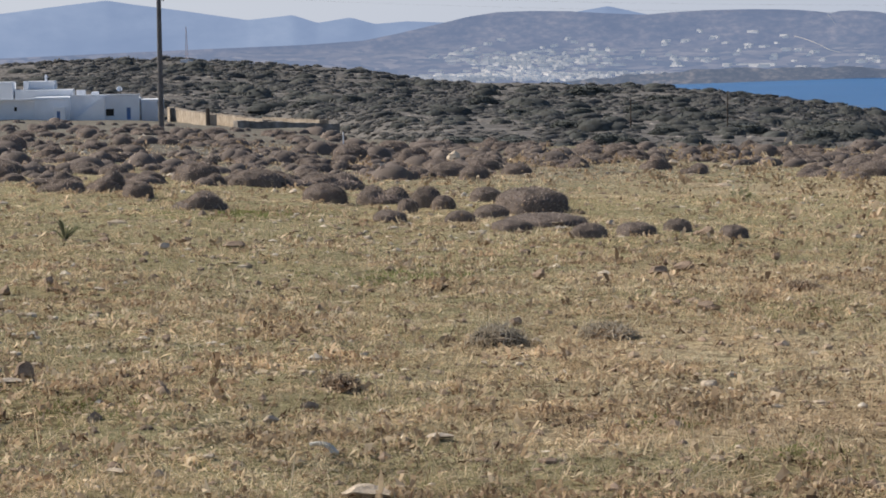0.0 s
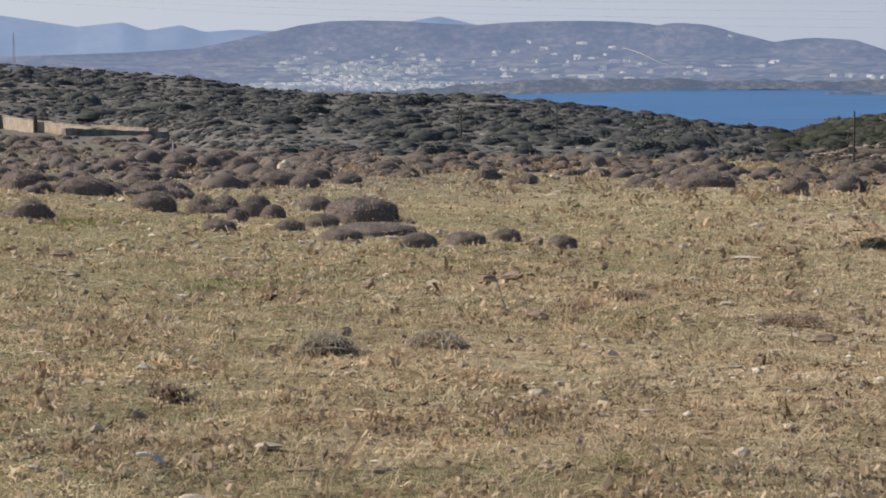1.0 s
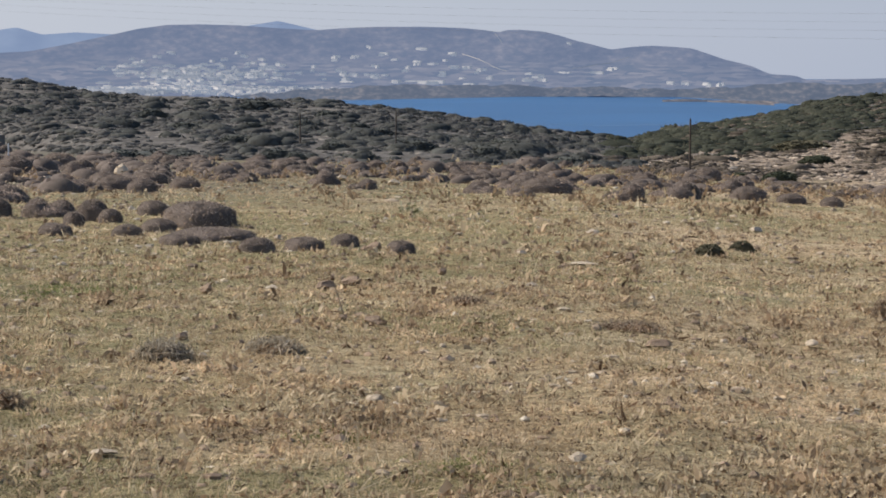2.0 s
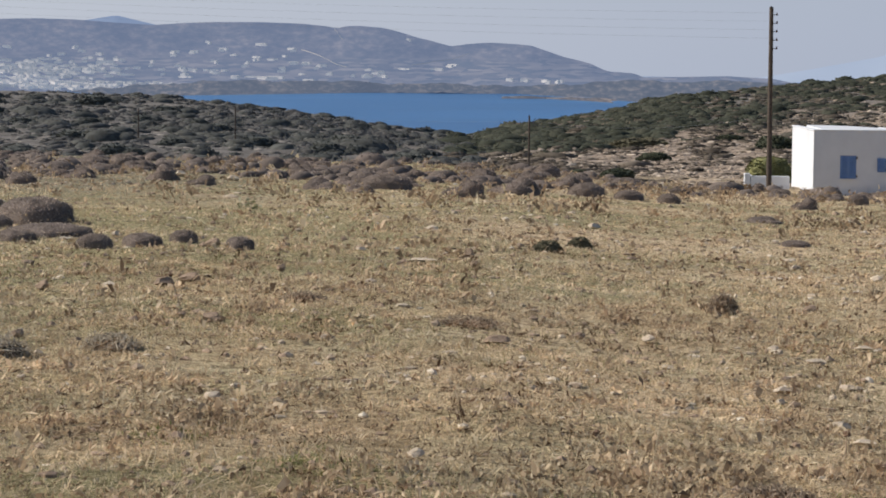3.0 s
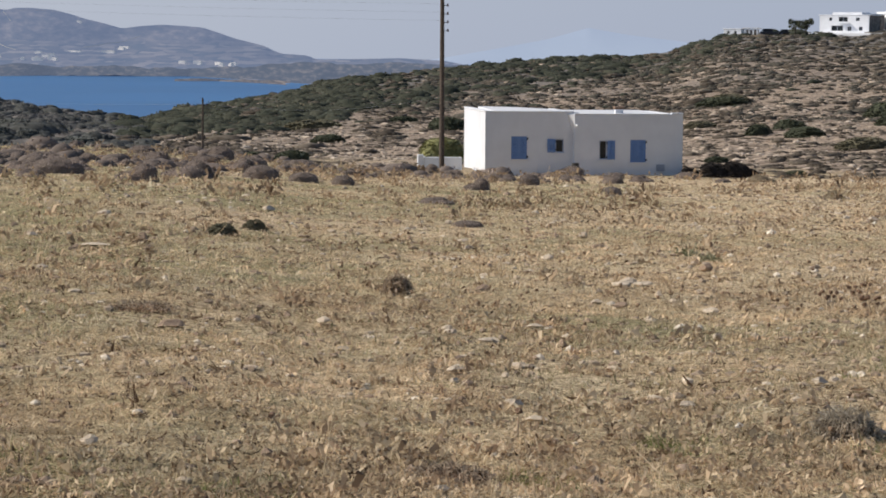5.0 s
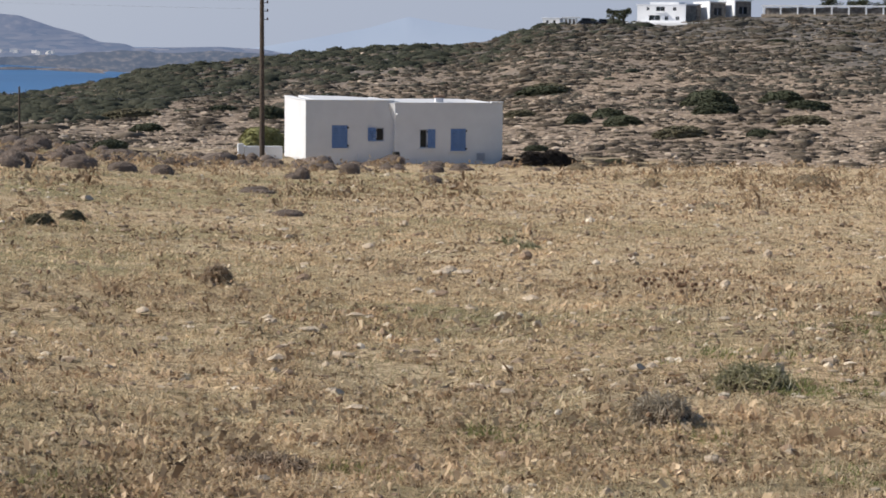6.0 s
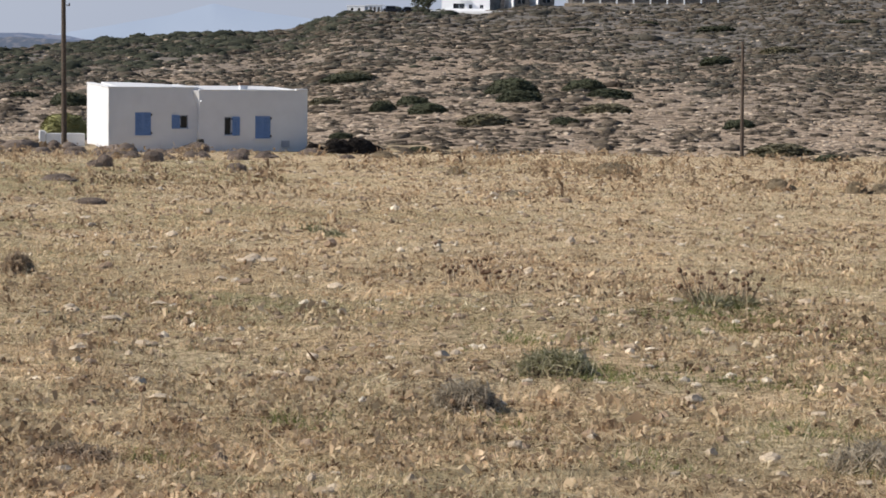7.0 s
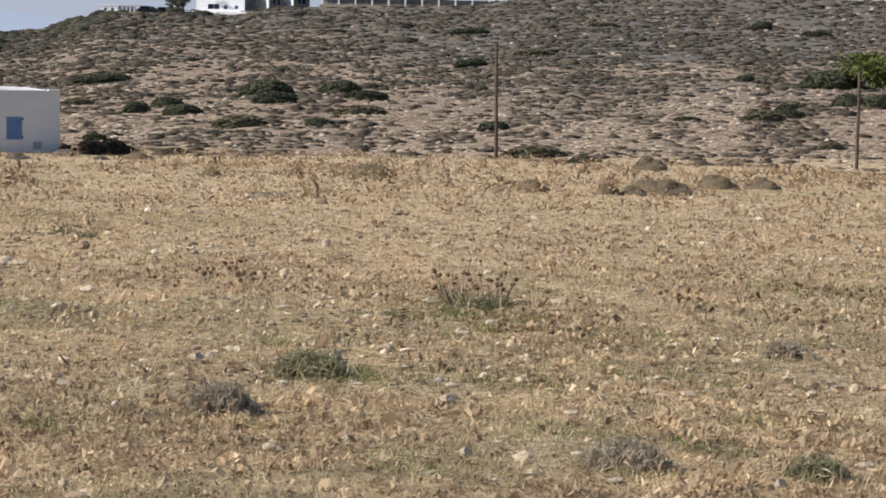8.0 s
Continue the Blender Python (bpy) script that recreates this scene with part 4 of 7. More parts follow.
villa_main()
for az, tb, w, h in ((12.75, 9.6, 4.6, 4.4), (13.35, 10.4, 4.6, 4.6), (13.95, 11.0, 4.8, 4.6)):
    villa_step(az, tb, w, h, "white and grey stone villa stepped along the hilltop")
pergola(14.62, 11.4, 12, 4.6, 2.0)
small_villa(9.28, 6.2, 5.0, 1.9, "low white garden building on the hilltop")
small_villa(18.75, 12.2, 6.5, 3.4, "white flat-roofed villa at the end of the pergola")
small_villa(27.5, 14.9, 16.0, 3.4, "long white villa among trees on the ridge")
pergola(9.78, 6.5, 4, 1.1, 1.5)


M_CAR = surface("dark_car_paint", [(0.3, (0.02, 0.022, 0.028)), (0.7, (0.035, 0.037, 0.045))], 3.0, rough=0.3, bump=0.0, spec=0.5)
M_TYRE = surface("black_rubber", [(0.3, (0.012, 0.012, 0.012)), (0.7, (0.025, 0.025, 0.025))], 20.0, bump=0.2)


def parked_car(az, d, length, height):
    base = new("parked_car")
    base.matrix_world = Matrix.Translation(spot(az, d)) @ pose(0, 0, 0, 0, 0, -az + 12)
    h = length / 2
    part("body", box_bm(-h, h, -0.9, 0.9, 0.35, height * 0.58, 0.12), M_CAR, base)
    cabin = box_bm(-h * 0.75, h * 0.45, -0.8, 0.8, height * 0.58 + 0.003, height)
    for v in cabin.verts:
        if v.co.z > height * 0.9:
            v.co.x *= 0.8
            v.co.y *= 0.85
    part("cabin", cabin, M_CAR, base)
    part("window", box_bm(-h * 0.6, h * 0.3, -0.815, -0.805, height * 0.62, height * 0.9), M_GLASS, base, "dark side window")
    for x in (-h * 0.62, h * 0.62):
        for y in (-0.92, 0.70):
            wheel = part("wheel", rod_bm((x, y, 0.34), (x, y + 0.22, 0.34), 0.34, 0.34, 16), M_TYRE, base)
            part("rim", rod_bm((x, y - 0.012, 0.34), (x, y - 0.002, 0.34), 0.2, 0.2, 12), M_FRAME, wheel, "grey steel rim")
    return tagged(base, "dark car parked on the hilltop beside the villas", "car", "parked cars")


parked_car(10.36, 636, 4.7, 1.95)
parked_car(10.76, 638, 3.6, 1.45)


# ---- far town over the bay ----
# the far walls glow a little, imitating haze over the town
M_TOWN = haze_glow("far_walls_haze_glow", [(0.3, (0.36, 0.34, 0.31)), (0.7, (0.58, 0.55, 0.51))], 0.05, (0.34, 0.38, 0.46), 0.40, False)


def town_mesh(kind):
    bm = box_bm(-5, 5, -4, 4, -3, 4.2, 0.0)
    if kind == 1:
        box_bm(-2, 4.5, -3, 3.5, 4.2, 7.4, bm=bm)
    elif kind == 2:
        box_bm(5.0, 11, -3, 4, -3, 3.2, bm=bm)
        box_bm(-9, -5.0, -2, 4, -3, 2.8, bm=bm)
    for x in (-3, 0, 3):
        box_bm(x - 0.6, x + 0.6, -4.06, -3.9, 1.0, 2.6, bm=bm)
    me = bpy.data.meshes.new("far_house")
    bm.to_mesh(me)
    bm.free()
    me.materials.append(M_TOWN)
    return me


def main_up(az, t):
    """The place on the far hills at a bearing and a rise in thousandths."""
    lo, hi = 0.0, 1.0
    for _ in range(18):
        mid = (lo + hi) / 2
        p = main_at(az, mid)
        if (p[2] - EYE) / math.hypot(p[0], p[1]) * 1000 < t:
            lo = mid
        else:
            hi = mid
    return main_at(az, lo)


# bearing, rise, breadth in metres
FARMS_A = [(-11.29, 7.9, 6), (-10.01, 7.0, 17), (-9.24, 5.1, 15), (-11.61, 3.7, 14), (-12.07, 3.6, 13), (-10.9, 4.9, 15), (-10.07, 0.5, 6), (-11.89, -3.2, 7), (-11.69, -4.0, 9), (-11.17, -0.3, 6), (-8.88, -0.9, 14), (-8.49, -1.8, 13), (-9.48, -3.1, 9), (-10.61, -7.0, 13), (-9.64, -7.1, 28), (-9.96, -7.3, 15), (-7.39, -6.3, 16)]
FARMS_B = [(-7.06, -6.1, 10), (-13.48, 0.0, 9), (-13.92, 2.4, 8), (-13.88, 0.2, 8), (-14.47, 5.4, 8), (-14.35, 3.8, 7), (-14.79, 2.3, 8), (-16.47, 3.5, 7), (-16.75, 1.4, 8), (-16.12, 5.2, 11), (-5.71, -3.0, 19), (-5.3, -1.2, 19), (-3.92, -7.3, 8), (-3.56, -7.4, 9), (-3.03, -7.8, 10), (-6.4, 9.6, 5), (-2.66, -7.9, 8)]


def far_house(az, t, wide, tall, mesh, rng):
    ob = new("far_house", mesh)
    p = main_up(az, t)
    ob.matrix_world = Matrix.Translation((p[0], p[1] - 1.0, p[2] + 0.8)) @ pose(0, 0, 0, 0, 0, -az - rng.uniform(10, 40)) @ Matrix.Diagonal((wide / 10, 0.5, tall, 1))
    return tagged(ob, "small white flat-roofed house on the far shore", "house", "far town")


def far_town():
    rng = random.Random(5)
    meshes = [town_mesh(i) for i in range(3)]
    for az, t, w in FARMS_A + FARMS_B:
        far_house(az, t, w * 0.62, 0.42, meshes[0], rng)
        far_house(az + rng.uniform(-0.10, 0.10), t - rng.uniform(0.2, 0.7), w * 0.4, 0.3, meshes[1], rng)
    made = 0
    while made < 190:
        part_of = rng.random()
        if part_of < 0.45:
            az, t = rng.uniform(-17.8, -13.0), rng.gauss(-3.5, 2.6)
        elif part_of < 0.72:
            az, t = rng.gauss(-15.4, 0.7), rng.gauss(-3.2, 2.2)
        else:
            az, t = rng.uniform(-13.2, -6.5), rng.gauss(-2.6, 3.2)
        if t > 4 or t < -8 or (az > -8.3 and t > -2):
            continue
        far_house(az, t, rng.uniform(3, 8), rng.uniform(0.22, 0.36), rng.choice(meshes), rng)
        made += 1


def town_fill(n, seed):
    """The thick of the far town, house against house along the shore."""
    rng = random.Random(seed)
    v, q = [], []
    cube = [(x, y, z) for z in (-0.4, 1) for y in (-1, 1) for x in (-1, 1)]
    faces = [(0, 2, 3, 1), (4, 5, 7, 6), (0, 1, 5, 4), (1, 3, 7, 5), (3, 2, 6, 7), (2, 0, 4, 6)]
    while len(q) < n * 6:
        if rng.random() < 0.72:
            az, t = rng.uniform(-18.9, -11.9), -12.6 + 3.6 * rng.random()
        else:
            az, t = rng.gauss(-15.5, 0.75), rng.uniform(-9.5, -3.0)
        if rng.random() > np.interp(az, [-18.9, -17.6, -14.5, -11.9], [0.4, 1, 1, 0.5]):
            continue
        p = main_up(az, t)
        sx, sy, sz, a = rng.uniform(1.4, 3.8), rng.uniform(1.0, 2.0), rng.uniform(0.9, 1.9), rng.uniform(-0.6, 0.1)
        k = len(v)
        for x, y, z in cube:
            v.append((p[0] + x * sx * math.cos(a) - y * sy * math.sin(a), p[1] + x * sx * math.sin(a) + y * sy * math.cos(a), p[2] + z * sz))
        q += [tuple(k + i for i in f) for f in faces]
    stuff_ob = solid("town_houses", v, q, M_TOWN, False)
    return tagged(stuff_ob, "crowd of small white houses of the far town", "town", kind="stuff")


def far_track(a0, u0, a1, u1, width):
    """A pale dirt track up the far hillside."""
    n = 24
    v = []
    for i in range(n + 1):
        w = i / n
        p = main_at(a0 + (a1 - a0) * w, u0 + (u1 - u0) * w + 0.02 * math.sin(w * 5))
        v += [(p[0], p[1] - 3, p[2] + 1.0), (p[0], p[1] - 3, p[2] + 1.0 + width)]
    q = [(2 * i, 2 * i + 2, 2 * i + 3, 2 * i + 1) for i in range(n)]
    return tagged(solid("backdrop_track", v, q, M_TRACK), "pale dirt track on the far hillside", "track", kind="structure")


# the track's haze is put in as emission too
M_TRACK = haze_glow("pale_track_haze", [(0.3, (0.20, 0.18, 0.155)), (0.7, (0.28, 0.255, 0.22))], 0.05, (0.33, 0.38, 0.47), 0.35, False)
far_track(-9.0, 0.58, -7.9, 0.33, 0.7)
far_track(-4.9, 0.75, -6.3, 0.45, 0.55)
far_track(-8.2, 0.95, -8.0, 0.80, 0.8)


def antenna_mast():
    """A lattice mast with a low hut on the skyline of the maquis hill."""
    base = new("antenna_mast")
    p = spot(-23.8, 408)
    base.location = p
    top = 6.2
    for i in range(3):
        a = i * 2.094
        part("leg", rod_bm((0.35 * math.cos(a), 0.35 * math.sin(a), -0.5), (0.05 * math.cos(a), 0.05 * math.sin(a), top), 0.032, 0.026, 6), M_MAST, base)
    for k in range(9):
        z0, z1 = top * k / 9, top * (k + 1) / 9
        r0, r1 = 0.35 - 0.30 * k / 9, 0.35 - 0.30 * (k + 1) / 9
        part("brace", rod_bm((r0, 0, z0), (-0.5 * r1, 0.866 * r1, z1), 0.025, 0.025, 5), M_MAST, base)
    part("hut", box_bm(-0.9, 1.0, -0.8, 0.8, -0.6, 0.55, 0.04), M_WHITE, base, "low white hut")
    return tagged(base, "thin lattice mast with a white hut on the skyline", "mast")


M_MAST = surface("red_white_steel", [(0.3, (0.45, 0.32, 0.30)), (0.7, (0.60, 0.55, 0.54))], 1.0, rough=0.5, bump=0.0)
antenna_mast()
far_town()
town_fill(520, 9)


# ---- scrub and rock on the hillsides ----
def template(subdiv, dome=True):
    bm = bmesh.new()
    bmesh.ops.create_icosphere(bm, subdivisions=subdiv, radius=1.0)
    if dome:
        bmesh.ops.delete(bm, geom=[v for v in bm.verts if v.co.z < -0.35], context="VERTS")
    bm.verts.ensure_lookup_table()
    bm.verts.index_update()
    v = np.array([q.co[:] for q in bm.verts])
    t = np.array([[q.index for q in f.verts] for f in bm.faces])
    bm.free()
    return v, t


def scatter(name, xy, size, flat, amp, mat, subdiv, seed, sink=0.1, smooth=True, dome=True):
    """Many lumps in one mesh, each with its own size, turn and uneven surface."""
    tv, tt = template(subdiv, dome)
    rng = np.random.default_rng(seed)
    n = len(xy)
    z = ground_z(xy[:, 0], xy[:, 1])
    turn = rng.uniform(0, 2 * np.pi, n)
    c, s = np.cos(turn), np.sin(turn)
    r = 1 + amp * rng.uniform(-1, 1, (n, len(tv)))
    stretch = rng.uniform(0.75, 1.7, n)
    lx, ly, lz = tv[:, 0] * r * stretch[:, None], tv[:, 1] * r, tv[:, 2] * r
    x = (lx * c[:, None] - ly * s[:, None]) * size[:, None] / 2 + xy[:, :1]
    y = (lx * s[:, None] + ly * c[:, None]) * size[:, None] / 2 + xy[:, 1:]
    zz = (lz - sink) * size[:, None] * flat[:, None] + z[:, None]
    v = np.stack([x, y, zz], -1).reshape(-1, 3)
    t = (tt[None] + (np.arange(n) * len(tv))[:, None, None]).reshape(-1, tt.shape[1])
    return solid(name, v, t, mat, smooth)


def leaf_clouds(name, xy, size, flat, leaves, mat, seed):
    """Many small shrubs in one mesh, each a dome of leafy tufts."""
    r = np.random.default_rng(seed)
    n = len(xy)
    z = ground_z(xy[:, 0], xy[:, 1])
    m = n * leaves
    q = r.normal(0, 1, (m, 3))
    q[:, 2] = np.abs(q[:, 2])
    q /= np.linalg.norm(q, axis=1)[:, None]
    sz = np.repeat(size, leaves)[:, None]
    wide = np.repeat(np.stack([r.uniform(0.8, 1.5, n), r.uniform(0.7, 1.1, n), 2 * flat], -1), leaves, 0)
    turn = np.repeat(r.uniform(-0.5, 0.5, n), leaves)
    p = q * wide * sz / 2 * r.uniform(0.72, 1.0, (m, 1))
    p = np.stack([p[:, 0] * np.cos(turn) - p[:, 1] * np.sin(turn), p[:, 0] * np.sin(turn) + p[:, 1] * np.cos(turn), p[:, 2]], -1)
    p += np.repeat(np.stack([xy[:, 0], xy[:, 1], z - 0.03 * size], -1), leaves, 0)
    nrm = q + r.normal(0, 0.22, (m, 3))
    nrm /= np.linalg.norm(nrm, axis=1)[:, None]
    a = np.cross(nrm, r.normal(0, 1, (m, 3)))
    a /= np.linalg.norm(a, axis=1)[:, None]
    b = np.cross(nrm, a)
    s = sz * r.uniform(0.055, 0.11, (m, 1))
    v = np.stack([p - a * s, p + a * s * 0.9 + b * s * 0.3, p + b * s * 1.3 + nrm * s * 0.4], 1).reshape(-1, 3)
    ob = solid(name, v, np.arange(3 * m).reshape(-1, 3), mat, False)
    tint = np.repeat(r.random(n), leaves) * 0.75 + r.random(m) * 0.25
    ob.data.attributes.new("tint", "FLOAT", "POINT").data.foreach_set("value", np.repeat(tint, 3).astype(np.float32))
    return ob


def hill_spots(rng, n, az0, az1, u0, u1, keep):
    """Places on the hillsides, even in bearing and in the logarithm of distance; keep: chance by (az, u, x, y)."""
    az = rng.uniform(az0, az1, n)
    u = rng.uniform(u0, u1, n)
    a = np.radians(az)
    _, _, de, dt = plan(np.sin(a) * 100, np.cos(a) * 100)
    d = de * (dt / de) ** u
    xy = np.stack([d * np.sin(a), d * np.cos(a)], -1)
    ok = rng.random(n) < keep(az, u, xy[:, 0], xy[:, 1])
    ok &= ~((az > 2.2) & (az < 9.0) & (d > 113) & (d < 126))
    ok &= ~((az < -19.9) & (d > 190) & (d < np.where(az < -23.2, 246, 207)))
    return xy[ok], d[ok], az[ok], u[ok]


rng = np.random.default_rng(11)


def stuff(ob, label, category):
    return tagged(ob, label, category, kind="stuff")


def patchy(az, u, x, y, lo, seed, fx=0.9, fy=7.0):
    return np.clip(0.5 + lo + 1.3 * value_noise(az * fx, u * fy, seed) + 0.7 * value_noise(az * fx * 2.7, u * fy * 2.7, seed + 1), 0.16, 1)


def shrubs(name, xy, size, flat, leaves, mat, seed, label, fine=2):
    """Small shrubs too many to count: a dense core each and a coat of leaves."""
    stuff(leaf_clouds(name, xy, size, flat, leaves, mat, seed), label, "scrub")
    core = scatter(name + "_cores", xy, size * 0.92, flat * 0.97, 0.11, mat, fine, seed + 100, 0.02, True, fine > 1)
    r = np.random.default_rng(seed + 7)
    per = len(core.data.vertices) // len(xy)
    core.data.attributes.new("tint", "FLOAT", "POINT").data.foreach_set("value", np.repeat(r.uniform(0, 0.8, len(xy)), per).astype(np.float32))
    stuff(core, "dense hearts of the " + label, "scrub")


xy, d, az, u = hill_spots(rng, 27000, -5.5, 31, 0.0, 1.0, lambda a, q, x, y: patchy(a, q, x, y, 0.10 + 0.5 * np.interp(q, [0.5, 0.85], [0, 1]), 3))
size = 0.45 * (d / 125) ** 0.80 * rng.lognormal(0, 0.42, len(d))
shrubs("hill_scrub", xy, size * 1.06, rng.uniform(0.13, 0.23, len(d)), 18, M_SHRUB_FAR, 5, "low grey-brown cushion scrub all over the rocky hillside", 1)
xy, d, az, u = hill_spots(rng, 33000, -5.0, 31, 0.0, 0.95, lambda a, q, x, y: (1 - 0.7 * patchy(a, q, x, y, 0.08, 3)) * np.interp(q - np.interp(a, [14, 18], [0.0, -0.18]), [0.45, 0.8], [1, 0.3]))
size = 0.24 * (d / 125) ** 0.75 * np.minimum(rng.lognormal(0, 0.5, len(d)), 1.9)
stuff(scatter("hill_rock", xy, size, rng.uniform(0.14, 0.34, len(d)), 0.22, M_ROCK_FAR, 1, 6, 0.1, False, False), "pale limestone blocks strewn over the hillside", "rocks")
xy, d, az, u = hill_spots(rng, 15500, 2.0, 31, 0.36, 1.0, lambda a, q, x, y: patchy(a, q, x, y, -0.2 + 1.0 * np.interp(q - np.interp(a, [14, 18], [0.0, -0.14]), [0.5, 0.8], [0, 1]), 45, 0.6, 6.0))
size = 1.15 * (d / 400) ** 0.7 * rng.lognormal(0, 0.4, len(d))
shrubs("hilltop_scrub", xy, size, rng.uniform(0.14, 0.24, len(d)), 20, M_HILLTOP, 17, "grey-olive scrub over the upper hillside", 1)
xy, d, az, u = hill_spots(rng, 7600, -5.4, 12.0, 0.40, 1.0, lambda a, q, x, y: np.clip((q - np.interp(a, [-5, 0, 4, 9, 12], [0.2, 0.52, 0.70, 0.85, 0.93])) * 6 + 0.2, 0.01, 1) * patchy(a, q, x, y, 0.5, 15))
size = 2.0 * (d / 400) ** 0.6 * rng.lognormal(0, 0.35, len(d))
shrubs("ridge_maquis", xy, size, rng.uniform(0.20, 0.32, len(d)), 36, M_RIDGE, 7, "dark green maquis covering the farther ridge")
xy, d, az, u = hill_spots(rng, 15000, -31, -4.6, 0.10, 1.0, lambda a, q, x, y: patchy(a, q, x, y, 0.26 + 0.25 * np.interp(q, [0.6, 1.0], [0, 1]), 25, 0.8, 6.0))
size = 0.80 * (d / 250) ** 0.8 * rng.lognormal(0, 0.40, len(d))
shrubs("valley_maquis", xy, size, rng.uniform(0.16, 0.27, len(d)), 30, M_MAQUIS, 8, "dense olive maquis, greyed for haze, on the hill by the bay", 1)
xy, d, az, u = hill_spots(rng, 2300, -31, -4.6, 0.10, 1.0, lambda a, q, x, y: np.clip(patchy(a, q, x, y, -0.1 + 0.35 * np.interp(a, [-16, -8], [0, 1]), 35, 1.1, 8.0), 0, 1) * np.interp(a, [-28, -14, -6], [0.35, 0.6, 1.0]))
size = 1.9 * (d / 250) ** 0.7 * rng.lognormal(0, 0.35, len(d))
shrubs("valley_bushes", xy, size * 0.92, rng.uniform(0.20, 0.30, len(d)), 40, M_MAQUIS_DARK, 10, "dark rounded bushes, greyed for haze, in the valley scrub")
xy, d, az, u = hill_spots(rng, 6500, -31, -4.6, 0.04, 0.95, lambda a, q, x, y: 1 - 0.85 * patchy(a, q, x, y, 0.1, 25, 0.8, 6.0))
size = 0.36 * (d / 200) ** 0.75 * rng.lognormal(0, 0.45, len(d))
stuff(scatter("valley_rock", xy, size, rng.uniform(0.14, 0.3, len(d)), 0.2, M_ROCK_VALLEY, 1, 9, 0.2, False), "grey-brown rocks showing between the maquis", "rocks")


# ---- single dark shrubs on the slopes ----
def on_faces(v, t, n, r):
    """Random places on a mesh, and the normals there."""
    a, b, c = v[t[:, 0]], v[t[:, 1]], v[t[:, 2]]
    nrm = np.cross(b - a, c - a)
    area = np.linalg.norm(nrm, axis=1)
    pick = r.choice(len(t), n, p=area / area.sum())
    u, w = r.random((n, 1)), r.random((n, 1))
    flip = (u + w) > 1
    u, w = np.where(flip, 1 - u, u), np.where(flip, 1 - w, w)
    return a[pick] + (b - a)[pick] * u + (c - a)[pick] * w, nrm[pick] / np.maximum(area[pick], 1e-9)[:, None]


def leafy_bush_meshes(seed):
    """A low rounded shrub one metre wide and high: inner body of boughs and a coat of many small leaves."""
    r = np.random.default_rng(seed)
    tv, tt = template(4, True)
    lobes = [(r.uniform(-0.5, 0.5), r.uniform(-0.4, 0.4), r.uniform(0.55, 0.9)) for _ in range(5)]
    h = np.full(len(tv), 0.0)
    for lx, ly, lr in lobes:
        h = np.maximum(h, 1 - (((tv[:, 0] - lx) ** 2 + (tv[:, 1] - ly) ** 2) / lr ** 2))
    rad = 0.78 + 0.22 * np.clip(h, 0, 1) + 0.09 * value_noise(tv[:, 0] * 4 + seed, tv[:, 1] * 4 + tv[:, 2] * 5, seed) + 0.06 * value_noise(tv[:, 0] * 10, tv[:, 1] * 10 + tv[:, 2] * 9, seed + 3)
    v = tv * rad[:, None] * np.array([0.5, 0.5, 0.9])
    body = quick_mesh("bough_core", v, tt)
    n = 2600
    p, nrm = on_faces(v, tt, n, r)
    p = p + r.normal(0, 0.012, (n, 3))
    nrm = nrm + r.normal(0, 0.35, (n, 3))
    a, b = r.normal(0, 1, (n, 3)), nrm / np.linalg.norm(nrm, axis=1)[:, None]
    a = np.cross(a, b)
    a /= np.linalg.norm(a, axis=1)[:, None]
    s = r.uniform(0.014, 0.034, (n, 1))
    lv = np.stack([p - a * s, p + a * s, p + b * s * 1.8], 1).reshape(-1, 3)
    return body, quick_mesh("leaf_coat", lv, np.arange(3 * n).reshape(-1, 3), False)


M_LEAF = surface("dark_green_leaves", [(0.0, (0.056, 0.064, 0.038)), (0.5, (0.082, 0.090, 0.054)), (1.0, (0.12, 0.125, 0.078))], 4.0, (0.3, 0.8, 1.15), bump=0.5, dist=0.1, pick="island", rough=0.7)
M_LEAF_OLIVE = surface("olive_brown_leaves", [(0.0, (0.11, 0.098, 0.064)), (0.5, (0.165, 0.15, 0.093)), (1.0, (0.225, 0.20, 0.132))], 4.0, (0.3, 0.8, 1.15), bump=0.5, dist=0.1, pick="island", rough=0.8)
M_PINE = surface("yellow_green_needles", [(0.0, (0.075, 0.098, 0.026)), (0.5, (0.115, 0.145, 0.040)), (1.0, (0.17, 0.195, 0.060))], 3.0, (0.3, 0.8, 1.15), bump=0.4, dist=0.1, pick="island", rough=0.7)
M_GREEN_BUSH = surface("olive_green_leaves", [(0.0, (0.19, 0.195, 0.08)), (0.5, (0.27, 0.265, 0.115)), (1.0, (0.36, 0.34, 0.16))], 4.0, (0.3, 0.8, 1.15), bump=0.5, dist=0.1, pick="island", rough=0.8)
M_LEAF_BLACK = surface("black_brown_twigs", [(0.0, (0.022, 0.018, 0.016)), (0.5, (0.036, 0.030, 0.027)), (1.0, (0.058, 0.048, 0.042))], 4.0, (0.3, 0.8, 1.15), bump=0.5, dist=0.1, pick="island", rough=0.9)
# lighter and greyer than M_LEAF: haze put into the valley bushes' colour
M_LEAF_GREY = surface("leaves_greyed_for_haze", [(0.0, (0.10, 0.108, 0.098)), (0.5, (0.135, 0.14, 0.125)), (1.0, (0.17, 0.17, 0.15))], 4.0, (0.3, 0.8, 1.15), bump=0.5, dist=0.1, pick="island", rough=0.8)
bush_kinds = []
